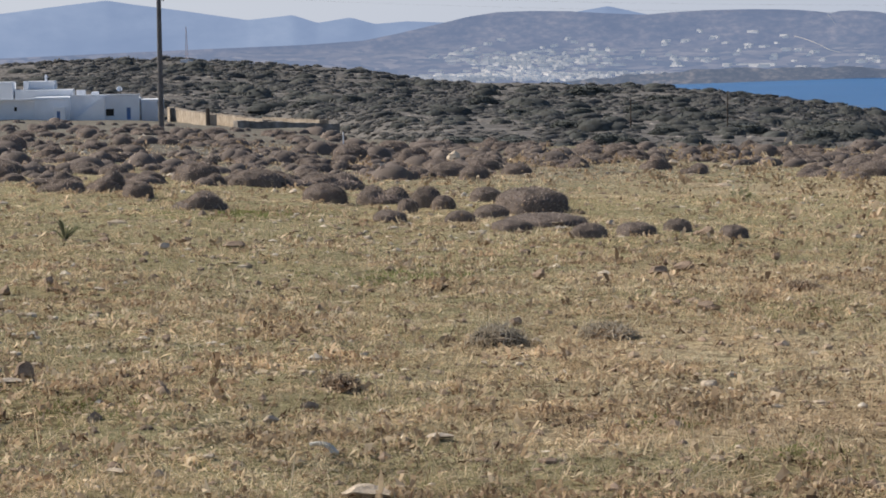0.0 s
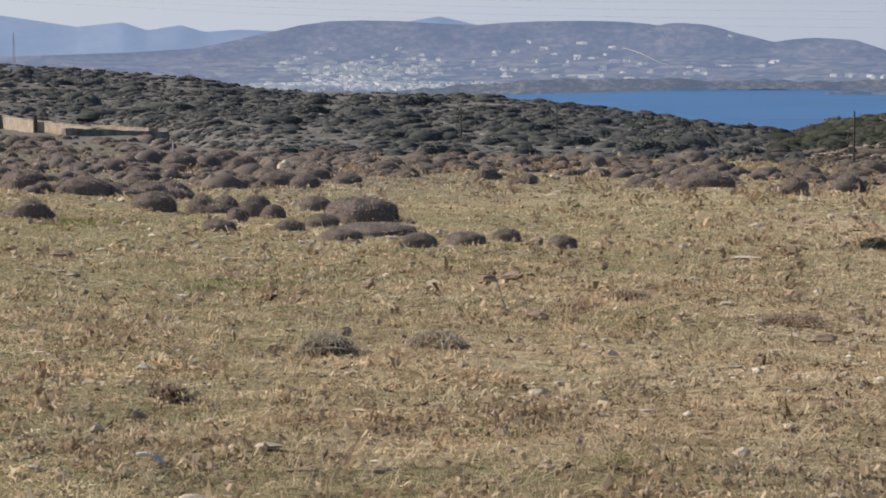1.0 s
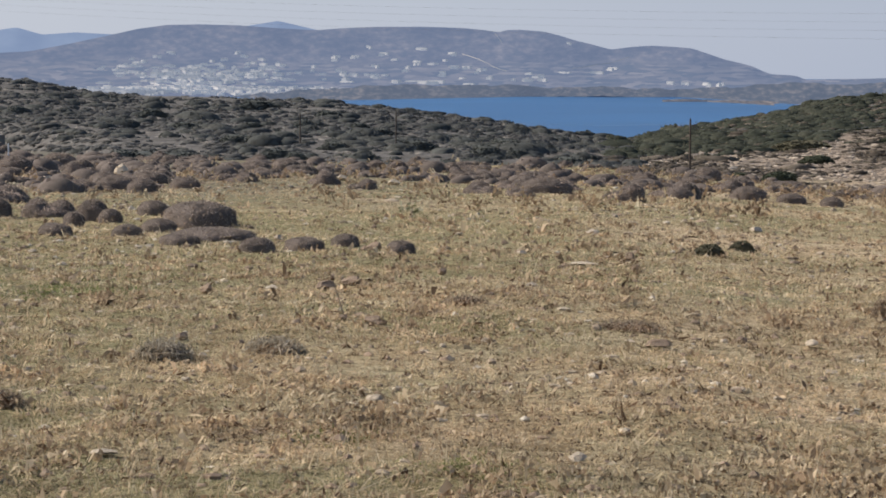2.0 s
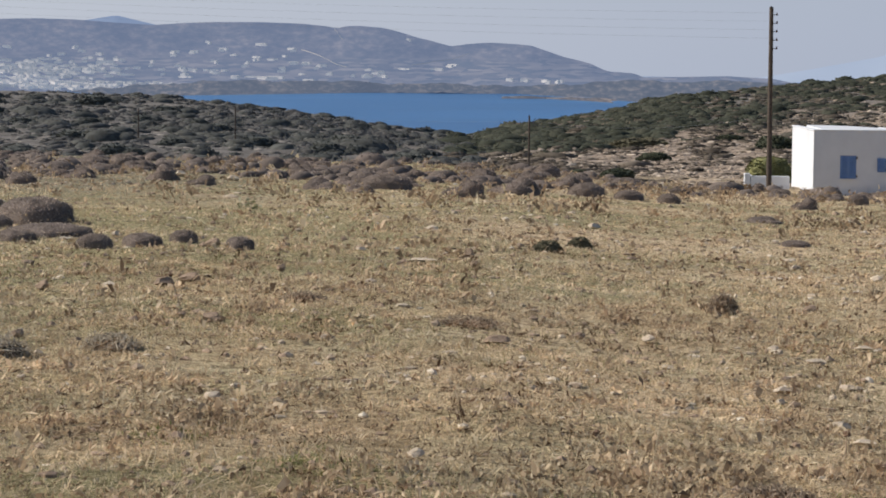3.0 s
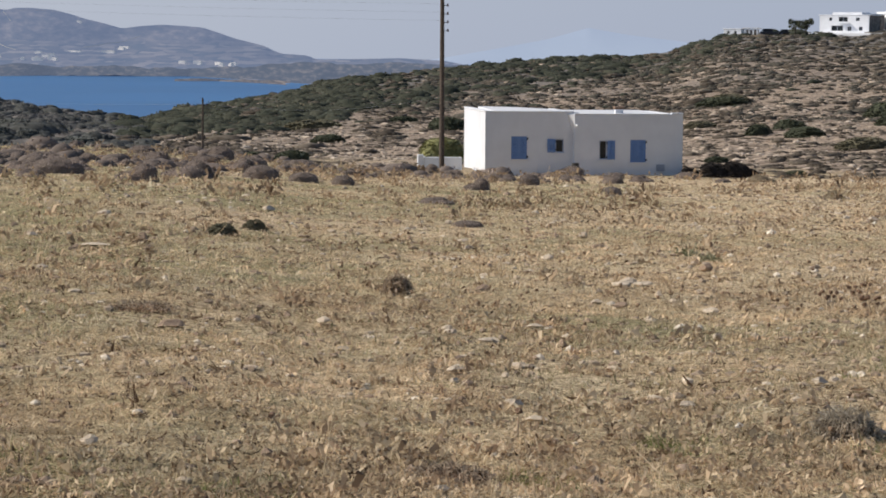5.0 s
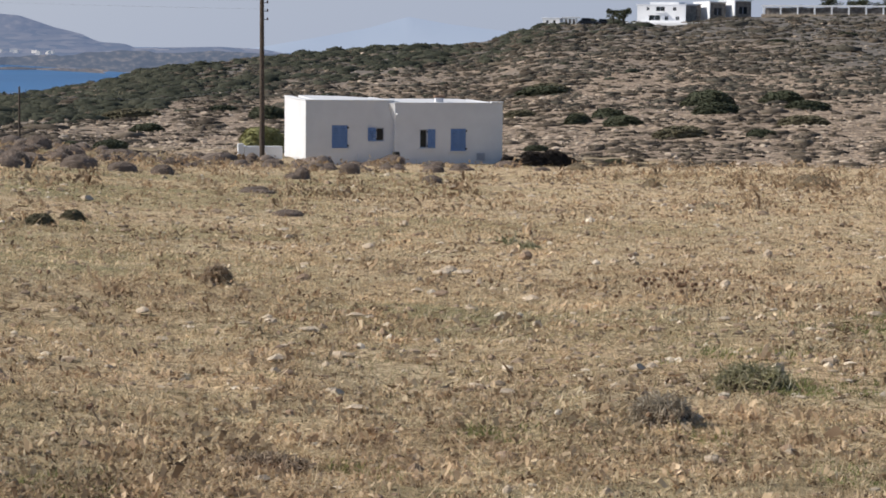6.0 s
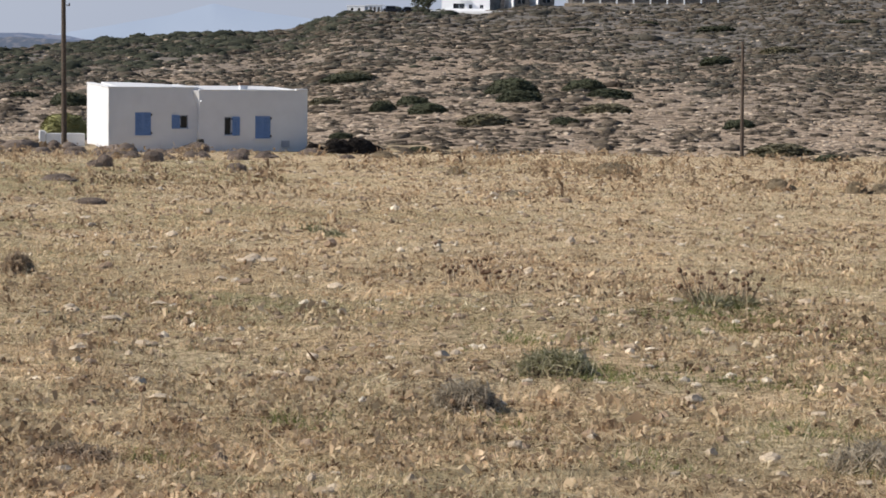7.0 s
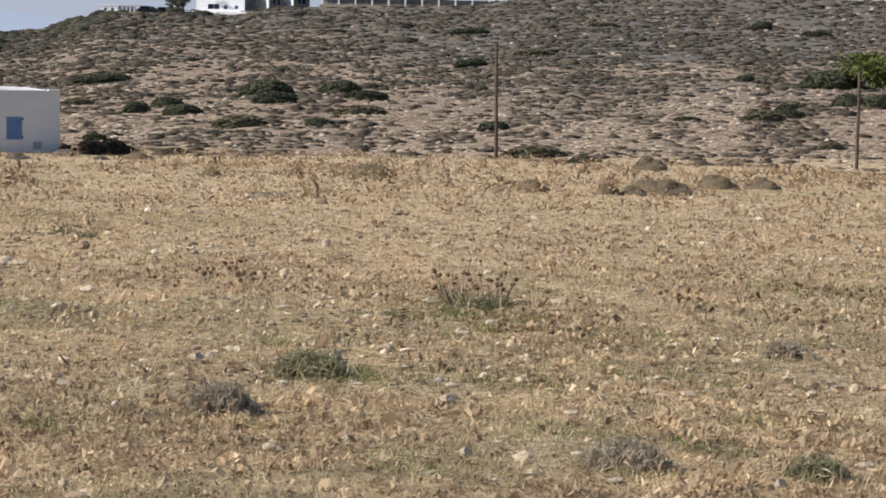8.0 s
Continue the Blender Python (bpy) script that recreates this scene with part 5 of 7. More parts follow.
for i, (ma, ml) in enumerate(((M_LEAF, M_LEAF), (M_LEAF, M_LEAF), (M_LEAF_OLIVE, M_LEAF_OLIVE), (M_GREEN_BUSH, M_GREEN_BUSH), (M_LEAF_BLACK, M_LEAF_BLACK), (M_LEAF_GREY, M_LEAF_GREY))):
    body, leaves = leafy_bush_meshes(40 + i)
    body.materials.append(ma)
    leaves.materials.append(ml)
    bush_kinds.append((body, leaves))


def mastic_bush(az, d, w, h, kind, turn, words=""):
    p = spot(az, d)
    ob = new("mastic_bush")
    ob.matrix_world = Matrix.Translation((p.x, p.y, p.z - 0.06 * h)) @ pose(0, 0, 0, 0, 0, turn) @ Matrix.Diagonal((w * 1.18, w * 0.9, h * 0.88, 1))
    part_mesh("bough_core", bush_kinds[kind][0], ob)
    part_mesh("leaf_coat", bush_kinds[kind][1], ob)
    return tagged(ob, words or ("dark green rounded mastic bush on the rocky slope", "dark green rounded mastic bush on the rocky slope", "olive-brown low wide shrub on the rocky slope", "yellow-green leafy bush behind the low terrace wall", "dense black-brown shrub beside the white house", "rounded mastic bush, greyed for haze, in the valley scrub")[kind], "bush", "mastic bushes")


SLOPE_A = [(13.38, 230, 5.0, 2.1), (13.52, 203, 4.2, 1.4), (15.16, 234, 4.3, 1.6), (15.72, 217, 4.7, 1.3), (12.7, 158, 4.0, 1.1), (10.89, 195, 2.8, 1.2), (11.31, 179, 3.0, 1.0), (10.13, 183, 2.0, 1.1), (15.66, 181, 4.2, 1.0), (14.63, 159, 2.1, 0.7), (18.35, 313, 4.9, 1.4), (15.0, 464, 4.5, 1.1), (18.93, 152, 2.2, 0.8), (9.43, 272, 5.3, 1.2), (8.77, 206, 3.0, 0.8), (2.53, 214, 3.6, 1.7), (-0.33, 173, 2.5, 0.8), (-1.21, 125, 1.8, 0.7), (19.85, 344, 6.3, 1.3), (25.46, 174, 3.6, 1.0)]
SLOPE_B = [(25.02, 256, 2.2, 1.0), (23.61, 172, 2.1, 0.5), (27.11, 134, 1.6, 0.6), (19.91, 121, 3.5, 0.8), (27.13, 251, 6.7, 2.7), (27.48, 203, 2.9, 1.5), (28.22, 198, 2.9, 1.7), (26.13, 194, 2.8, 0.8), (21.56, 468, 6.8, 1.1), (-1.31, 118, 2.0, 0.8), (-0.69, 228, 6.1, 1.2), (1.46, 242, 3.5, 0.9), (-2.22, 118, 1.4, 0.6), (10.18, 185, 2.2, 1.1), (9.35, 268, 5.9, 1.3)]
SLOPE_C = [(-16.66, 142, 5.5, 1.2), (-19.83, 265, 2.6, 1.3), (-17.35, 140, 2.3, 1.1), (-15.96, 147, 2.8, 0.9), (-20.94, 254, 3.1, 0.9), (-22.45, 318, 3.1, 0.9), (-12.92, 135, 2.2, 0.8), (-11.13, 204, 3.5, 0.9), (-14.57, 170, 2.9, 0.8), (-10.17, 165, 3.2, 0.9), (-8.0, 190, 3.5, 1.0), (-6.4, 150, 3.0, 0.9)]
SLOPE_D = [(-12.89, 227, 2.3, 1.15), (-12.17, 160, 2.3, 0.8), (-13.6, 147, 2.5, 0.8), (-13.12, 118, 1.3, 0.65), (-15.82, 217, 2.8, 0.8), (-14.16, 226, 2.2, 0.7), (-12.33, 296, 3.8, 1.1), (-11.53, 236, 2.0, 0.8), (-8.47, 155, 2.6, 1.1), (-7.66, 159, 2.0, 0.8), (-16.6, 256, 3.3, 1.4), (-14.08, 332, 6.5, 1.8), (9.15, 136, 1.5, 0.45), (11.11, 118.8, 1.2, 0.36), (16.64, 500, 4.2, 1.1), (25.38, 450, 4.4, 2.0), (26.67, 427, 6.5, 1.4), (21.1, 115.6, 1.3, 0.42), (26.03, 180, 2.8, 0.9), (18.32, 460, 8.0, 1.4)]
OLIVE = {4, 8, 13, 14, 18, 19, 22, 23, 30, 33}
bush_rng = random.Random(3)
for i, row in enumerate(SLOPE_A + SLOPE_B + SLOPE_C + SLOPE_D):
    mastic_bush(*row, 5 if row[0] < -5 else 2 if i in OLIVE else i % 2, bush_rng.uniform(-25, 25))
for az, d, w, h in ((8.5, 115.6, 0.9, 0.6), (9.12, 115.2, 1.6, 0.95), (9.6, 115.4, 1.5, 1.05), (9.95, 115.8, 0.9, 0.6)):
    mastic_bush(az, d, w, h, 4, 10)

mastic_bush(2.45, 129.0, 2.8, 1.75, 3, 20)
for az, d, w, h in ((-2.95, 35.3, 0.48, 0.24), (-2.16, 38.1, 0.40, 0.22)):
    mastic_bush(az, d, w, h, 2, 15, "low dark olive shrub alone on the pasture")


# ---- trees on the ridge and a pine at the foot of the hill ----
M_BARK = surface("grey_bark", [(0.3, (0.06, 0.05, 0.04)), (0.7, (0.13, 0.11, 0.09))], 6.0, bump=0.6, dist=0.03)


def tree(az, d, width, height, crown_low, mat, label, seed, lift=0.0, n=2600, leaf=1.0):
    r = np.random.default_rng(seed)
    p = spot(az, d)
    ob = new("tree")
    ob.location = (p.x, p.y, p.z + lift)
    bm = rod_bm((0, 0, -0.5), (0.1, 0, height * 0.6), 0.045 * height, 0.02 * height, 10)
    part("trunk", bm, M_BARK, ob)
    ends = []
    for i in range(7):
        a = i * 2.4 + r.uniform(0, 1)
        q = Vector((math.cos(a) * width * r.uniform(0.15, 0.36), math.sin(a) * width * r.uniform(0.15, 0.36), height * r.uniform(crown_low + 0.1, 0.9)))
        part("limb", rod_bm((0.05, 0, height * r.uniform(0.3, 0.55)), q, 0.02 * height, 0.008 * height, 6), M_BARK, ob)
        ends.append(q)
    vs = []
    for i in range(46):
        e = ends[i % 7]
        c = np.array(e) + r.normal(0, 1, 3) * np.array([width * 0.13, width * 0.13, height * 0.06])
        rad = r.uniform(0.08, 0.16) * width
        m = n // 46
        q = r.normal(0, 1, (m, 3))
        q /= np.linalg.norm(q, axis=1)[:, None]
        pos = c + q * rad * r.uniform(0.6, 1.0, (m, 1)) * np.array([1, 1, 0.6])
        t1 = np.cross(q, r.normal(0, 1, (m, 3)))
        t1 /= np.linalg.norm(t1, axis=1)[:, None]
        s = r.uniform(0.010, 0.022, (m, 1)) * width * leaf
        vs.append(np.stack([pos - t1 * s, pos + t1 * s, pos + (q + r.normal(0, 0.4, (m, 3))) * s * 1.6], 1).reshape(-1, 3))
    v = np.concatenate(vs)
    me = quick_mesh("crown", v, np.arange(len(v)).reshape(-1, 3), False)
    me.materials.append(mat)
    part_mesh("crown", me, ob)
    return tagged(ob, label, "tree")


tree(28.75, 245, 12.5, 5.2, 0.0, M_PINE, "bright yellow-green umbrella pine at the foot of the hill", 71, -0.5, 9200, 0.8)
tree(30.2, 240, 8.0, 4.8, 0.12, M_PINE, "bright yellow-green umbrella pine at the foot of the hill", 72, -1.0, 6000, 0.8)
for i, (az, d, w, h) in enumerate(((11.0, 632, 4.0, 4.6), (11.25, 630, 4.2, 4.4), (16.2, 664, 5.5, 5.0), (16.9, 666, 6.5, 5.6), (17.5, 668, 5.0, 4.6), (18.3, 660, 4.0, 4.8), (15.5, 666, 4.5, 4.2), (26.4, 655, 6.0, 4.2), (27.1, 655, 5.0, 3.9), (25.8, 655, 4.0, 3.2))):
    tree(az, d, w, h, 0.3, M_LEAF, "grey-green olive tree beside the hilltop villas", 80 + i, n=1100, leaf=2.4)


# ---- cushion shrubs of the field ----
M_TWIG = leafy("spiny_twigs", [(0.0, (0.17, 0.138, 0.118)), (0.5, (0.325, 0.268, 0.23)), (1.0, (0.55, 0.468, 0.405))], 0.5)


def cushion_meshes(seed, lobes, bark, coat):
    """A spiny cushion one metre wide and about half as high: rounded lobes that meet in creases, and a coat of short twigs."""
    r = np.random.default_rng(seed)
    nr, na = 13, 38
    rr, th = np.meshgrid(np.linspace(0, 1, nr) ** 0.8, np.linspace(0, 2 * np.pi, na, endpoint=False), indexing="ij")
    rim = 0.5 * (1 + 0.10 * value_noise(np.cos(th) * 1.7 + seed, np.sin(th) * 1.7, seed))
    x, y = rr * rim * np.cos(th), rr * rim * np.sin(th)
    if lobes == 1:
        heads = [(0.0, 0.0, 0.52, 0.5)]
    else:
        heads = [(r.uniform(-0.24, 0.24), r.uniform(-0.2, 0.2), r.uniform(0.22, 0.34), r.uniform(0.32, 0.5)) for _ in range(lobes)] + [(0.0, 0.0, 0.5, 0.24)]
    z = np.zeros_like(x)
    for lx, ly, lr, lh in heads:
        z = np.maximum(z, lh * np.clip(1 - ((x - lx) ** 2 + (y - ly) ** 2) / lr ** 2, 0, 1) ** 0.42)
    z += (0.030 * value_noise(x * 9 + seed, y * 9, seed) + 0.016 * value_noise(x * 24, y * 24 + seed, seed + 1)) * (z > 0.05)
    z[-1] = -0.16
    v = np.stack([x, y, z - 0.03], -1).reshape(-1, 3)
    i, j = np.meshgrid(np.arange(nr - 1), np.arange(na), indexing="ij")
    a, b, c, d = i * na + j, (i + 1) * na + j, (i + 1) * na + (j + 1) % na, i * na + (j + 1) % na
    tt = np.concatenate([np.stack([a, b, c], -1).reshape(-1, 3), np.stack([a, c, d], -1).reshape(-1, 3)])
    tt = tt[np.linalg.norm(np.cross(v[tt[:, 1]] - v[tt[:, 0]], v[tt[:, 2]] - v[tt[:, 0]]), axis=1) > 1e-9]
    body = quick_mesh("mound", v, tt)
    n = 2400
    p, nrm = on_faces(v, tt, n, r)
    nrm = nrm + np.array([0, 0, 0.25]) + r.normal(0, 0.28, (n, 3))
    nrm /= np.linalg.norm(nrm, axis=1)[:, None]
    side = np.cross(nrm, r.normal(0, 1, (n, 3)))
    side /= np.linalg.norm(side, axis=1)[:, None]
    w, l = r.uniform(0.004, 0.009, (n, 1)), r.uniform(0.02, 0.055, (n, 1))
    tw = np.stack([p - side * w, p + side * w, p + nrm * l], 1).reshape(-1, 3)
    twigs = quick_mesh("twig_coat", tw, np.arange(3 * n).reshape(-1, 3), False)
    twigs.attributes.new("tint", "FLOAT", "POINT").data.foreach_set("value", np.repeat(r.random(n), 3).astype(np.float32))
    # mound coloured darker than its spines, imitating shade among the sunlit twigs
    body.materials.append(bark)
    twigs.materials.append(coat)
    return body, twigs


M_SHRUB_BROWN = surface("olive_brown_twigs", [(0.25, (0.085, 0.066, 0.042)), (0.5, (0.165, 0.132, 0.088)), (0.75, (0.29, 0.235, 0.165))], 60.0, (0.9, 0.8, 1.15), bump=0.35, dist=0.02)
M_TWIG_BROWN = leafy("olive_brown_spines", [(0.0, (0.19, 0.15, 0.10)), (0.5, (0.33, 0.265, 0.18)), (1.0, (0.50, 0.42, 0.30))], 0.5)
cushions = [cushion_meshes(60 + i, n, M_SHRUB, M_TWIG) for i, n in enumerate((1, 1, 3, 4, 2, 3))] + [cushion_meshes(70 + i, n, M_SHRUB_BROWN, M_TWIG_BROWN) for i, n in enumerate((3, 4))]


def cushion(az, d, w, h, kind, turn):
    p = spot(az, d + w * 0.4)
    ob = new("cushion_shrub")
    ob.matrix_world = Matrix.Translation((p.x, p.y, p.z + 0.02 * h)) @ pose(0, 0, 0, 0, 0, turn) @ Matrix.Diagonal((w * 1.14, w * 1.05, h * 2.05, 1))
    body, twigs = cushions[kind]
    part_mesh("mound", body, ob)
    part_mesh("twig_coat", twigs, ob)
    words = ("single rounded grey-brown spiny cushion shrub on dry pasture", "lobed grey-brown spiny cushion shrub on dry pasture")[kind > 1]
    if kind > 5:
        words = "lobed olive-brown cushion shrub at the edge of the pasture"
    elif h / w < 0.3:
        words = "low flat grey cushion shrub spreading on dry pasture"
    return tagged(ob, words, "shrub", "cushion shrubs")


NEAR_A = [(-23.55, 38.4, 0.84, 0.35), (-26.91, 45, 0.87, 0.41), (-25.83, 46, 0.78, 0.47), (-25.05, 42.8, 0.57, 0.29), (-20.5, 43.6, 0.79, 0.34), (-19.04, 44, 0.96, 0.48), (-18, 42.6, 0.52, 0.39), (-20.36, 51.8, 1.38, 0.5), (-18.46, 40.6, 0.37, 0.26), (-16.54, 44.6, 0.59, 0.28), (-15.43, 39.5, 1.2, 0.42), (-16.4, 38, 0.55, 0.22), (-17.17, 36.3, 0.44, 0.19), (-16.81, 59.9, 0.73, 0.35), (-15.77, 64.7, 0.78, 0.31), (-18.26, 78, 1.32, 0.68), (-12.37, 70.9, 0.95, 0.48), (-14.02, 31.5, 0.46, 0.21), (-12.87, 32.2, 0.55, 0.19), (-11.86, 33.5, 0.37, 0.18), (-10.5, 32.2, 0.39, 0.19), (-18.91, 36.8, 0.49, 0.18), (-22.16, 50.6, 1.1, 0.39), (-23.6, 52.7, 1.02, 0.45)]
NEAR_B = [(-18.75, 96.8, 1.17, 0.59), (-11.48, 66.4, 0.8, 0.35), (-8.57, 65.5, 0.64, 0.32), (-7.46, 66.8, 0.97, 0.32), (-17.58, 41.4, 0.4, 0.24), (-15.15, 35.1, 0.77, 0.17), (-15.92, 33.8, 0.57, 0.15), (-6.93, 65.4, 1.43, 0.44), (-5.05, 62, 1.05, 0.53), (-3.8, 69.1, 1.51, 0.54), (-2.55, 84.5, 1.23, 0.53), (-8.52, 64.5, 0.94, 0.34), (-7.55, 62.1, 0.75, 0.3), (-4.5, 81.8, 0.79, 0.48), (-1.99, 75.4, 1.1, 0.44), (0.02, 77.5, 0.75, 0.34), (-2.97, 110, 1.17, 0.59), (3.28, 76.7, 0.78, 0.46), (0.01, 76.1, 0.65, 0.33), (5.42, 107, 1.73, 0.59)]
NEAR_C = [(-15.1, 34.4, 1.2, 0.2), (-19.0, 37.1, 0.34, 0.16), (-12.91, 32.3, 0.3, 0.14), (-28.06, 86.5, 1.05, 0.55), (-27.12, 73.5, 1.07, 0.43), (-28.21, 51.7, 0.5, 0.38), (-19.86, 85.5, 1.24, 0.58), (-16.46, 74.2, 1.08, 0.4), (-14.93, 74.2, 0.81, 0.32), (-8.96, 81.3, 1.18, 0.43), (-7.74, 70.3, 1.19, 0.34), (-20.9, 56.6, 0.55, 0.27), (-21.67, 52.2, 0.63, 0.33), (22.9, 63.6, 1.5, 0.4), (10.26, 99.6, 1.2, 0.34), (7.34, 98.6, 0.96, 0.33), (2.31, 59.4, 0.86, 0.2), (3.08, 44.6, 0.54, 0.13), (2.72, 97.5, 1.06, 0.43), (4.59, 86.2, 0.73, 0.42), (6.6, 74.8, 0.63, 0.25), (-0.96, 76.4, 0.93, 0.33), (2.16, 108, 0.89, 0.48), (3.9, 94.2, 1.14, 0.37), (19.93, 62.4, 0.76, 0.33), (21.73, 60.3, 0.58, 0.35), (23.32, 61.3, 1.19, 0.45), (22.75, 101, 1.47, 0.64), (24.42, 69.3, 1.18, 0.5), (25.51, 70.2, 1.02, 0.37), (15.95, 76.5, 1.48, 0.46), (22.36, 60.4, 0.73, 0.29), (12.01, 73.3, 0.71, 0.28)]
c_rng = random.Random(17)
for az, d, w, h in NEAR_A + NEAR_B + NEAR_C:
    cushion(az, d, w, h, c_rng.randrange(2) if w < 0.75 and az < 9 else c_rng.randrange(6, 8) if az > 9 else c_rng.randrange(6), c_rng.uniform(-40, 40))
# the belt of cushions between the pasture and the valley
made = 0
while made < 220:
    az = c_rng.uniform(-29.5, 9.5)
    far = float(np.interp(az, [-29, -21, -18, -12, -5, 2, 9], [170, 150, 122, 113, 113, 112, 112]))
    near = float(np.interp(az, [-29, -23, -19.5, -16.5, -12, -6, -1, 9], [47, 47, 52, 66, 76, 66, 84, 96]))
    if c_rng.random() > float(np.interp(az, [-29, -18, -10, -4, 0, 9], [1.0, 0.9, 0.5, 0.6, 0.3, 0.15])):
        continue
    d = near * (far / near) ** c_rng.random()
    w = c_rng.uniform(0.5, 1.15) * (0.75 + d / 260)
    cushion(az, d, w, w * c_rng.uniform(0.26, 0.40), c_rng.randrange(6), c_rng.uniform(-60, 60))
    made += 1
# more of the same belt, too many to count
b_rng = np.random.default_rng(23)
baz = b_rng.uniform(-30, 4, 3600)
bn = np.interp(baz, [-29, -23, -19.5, -16.5, -12, -6, -1, 9], [50, 50, 56, 70, 82, 72, 92, 100])
bf = np.interp(baz, [-29, -21, -18, -12, -5, 2, 9], [215, 165, 124, 116, 116, 114, 114])
bd = bn * (bf / bn) ** b_rng.random(3600)
ok = b_rng.random(3600) < np.interp(baz, [-29, -18, -12, -4, 4], [0.9, 0.75, 0.35, 0.4, 0.2]) * np.clip(0.62 + 1.3 * value_noise(bd * np.radians(baz) / 4, bd / 9, 87), 0.08, 1)
baz, bd = np.radians(baz[ok]), bd[ok]
bxy = np.stack([bd * np.sin(baz), bd * np.cos(baz)], -1)
bsize, bflat = np.minimum(0.40 * b_rng.lognormal(0, 0.42, len(bd)), 1.0) * (0.75 + bd / 220), b_rng.uniform(0.32, 0.48, len(bd))
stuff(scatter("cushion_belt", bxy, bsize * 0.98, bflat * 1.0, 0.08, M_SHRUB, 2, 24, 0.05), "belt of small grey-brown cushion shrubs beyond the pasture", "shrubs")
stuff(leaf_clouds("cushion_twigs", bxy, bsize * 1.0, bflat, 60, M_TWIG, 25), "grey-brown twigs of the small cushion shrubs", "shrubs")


# ---- stones ----
def stone_mesh(seed, mat):
    r = np.random.default_rng(seed)
    tv, tt = template(3, False)
    cut = tv.copy()
    for _ in range(13):
        n = r.normal(0, 1, 3) + np.array([-0.45, 0, 0.55])
        n /= np.linalg.norm(n)
        over = np.maximum(cut @ n - r.uniform(0.42, 0.78), 0)
        cut -= over[:, None] * n
    cut *= (1 + 0.05 * value_noise(cut[:, 0] * 5, cut[:, 1] * 5 + cut[:, 2] * 6, seed))[:, None]
    cut /= np.abs(cut).max(0)
    up = (cut[:, 2:] + 1) / 2
    cut[:, :1] *= 1.08 - 0.34 * up
    cut[:, 1:2] *= 1.1 - 0.6 * up
    me = quick_mesh("stone", cut * 0.52, tt, False)
    me.materials.append(mat)
    return me


M_CLOD = surface("tan_and_brown_stone", [(0.0, (0.19, 0.135, 0.095)), (0.35, (0.40, 0.31, 0.22)), (0.7, (0.58, 0.48, 0.36)), (1.0, (0.72, 0.64, 0.52))], 24.0, (1.5, 0.8, 1.1), bump=0.5, dist=0.02, pick="island")
stones = [stone_mesh(90 + i, M_ROCK) for i in range(4)] + [stone_mesh(95 + i, M_ROCK_RED) for i in range(3)]


def stone(az, d, w, h, kind, turn):
    p = spot(az, d)
    ob = new("stone", stones[kind])
    ob.matrix_world = Matrix.Translation((p.x, p.y, p.z + h * 0.40 + 0.012)) @ pose(0, 0, 0, 0, 0, turn) @ Matrix.Diagonal((w, w * 0.8, h, 1))
    pale = kind < 4
    return tagged(ob, "pale weathered limestone lying in the dry grass" if pale else "rusty brown weathered stone lying in the dry grass", "stone", "field stones")


STONES_A = [(-11.25, 20.3, 0.25, 0.11), (-15.88, 18.6, 0.13, 0.09), (-15.24, 23.7, 0.17, 0.13), (-11.7, 25.4, 0.25, 0.12), (-12.39, 24.8, 0.27, 0.1), (-27.9, 14.3, 0.15, 0.13), (-24.44, 16.7, 0.11, 0.08), (-28.24, 21.2, 0.13, 0.12), (-11.14, 32.9, 0.24, 0.16), (-9.5, 28.1, 0.14, 0.12), (-4.76, 29.8, 0.16, 0.12), (-4.9, 31.8, 0.18, 0.15), (3.45, 25.5, 0.17, 0.12), (8.92, 31.1, 0.21, 0.15), (-4.23, 19.3, 0.28, 0.08), (6.86, 23.7, 0.17, 0.07), (-11.02, 20.2, 0.10, 0.06)]
STONES_B = [(-28.21, 14, 0.2, 0.05), (-19.52, 10.2, 0.24, 0.09), (-17.36, 78.9, 0.61, 0.46), (-11.93, 76.8, 0.41, 0.3), (-19.1, 73.8, 0.5, 0.21), (-19.48, 31.7, 0.15, 0.06), (-21.26, 46.2, 0.28, 0.11), (-6.19, 11.9, 0.12, 0.06), (4.83, 13.8, 0.15, 0.05), (-6.01, 30.3, 0.44, 0.06), (-11.13, 14.4, 0.12, 0.08), (2.95, 38.1, 0.28, 0.09), (-7.54, 32.2, 0.19, 0.06), (15.1, 16.2, 0.13, 0.17), (13.17, 13.9, 0.09, 0.07), (13.56, 12.1, 0.09, 0.06), (14.8, 32.2, 0.19, 0.16), (2.46, 11, 0.09, 0.03), (9.06, 10.6, 0.08, 0.04), (11.68, 16.5, 0.15, 0.06), (8.46, 14.9, 0.13, 0.04), (12.94, 52, 0.28, 0.18)]
STONES_C = [(22.84, 15, 0.15, 0.04), (23.16, 14.8, 0.09, 0.04), (23.81, 14.9, 0.13, 0.04), (21.52, 14.3, 0.09, 0.06), (26.06, 11.1, 0.1, 0.05), (23.23, 17.1, 0.1, 0.06), (20.97, 13.7, 0.11, 0.04), (25.48, 14.5, 0.13, 0.04), (8.91, 10.5, 0.09, 0.04), (18.36, 11.9, 0.08, 0.05), (19.74, 11.7, 0.14, 0.06), (23.11, 16, 0.09, 0.04), (17.88, 14, 0.07, 0.04), (19.18, 18, 0.09, 0.05), (18.26, 19.2, 0.13, 0.05), (17.41, 21.9, 0.18, 0.06)]
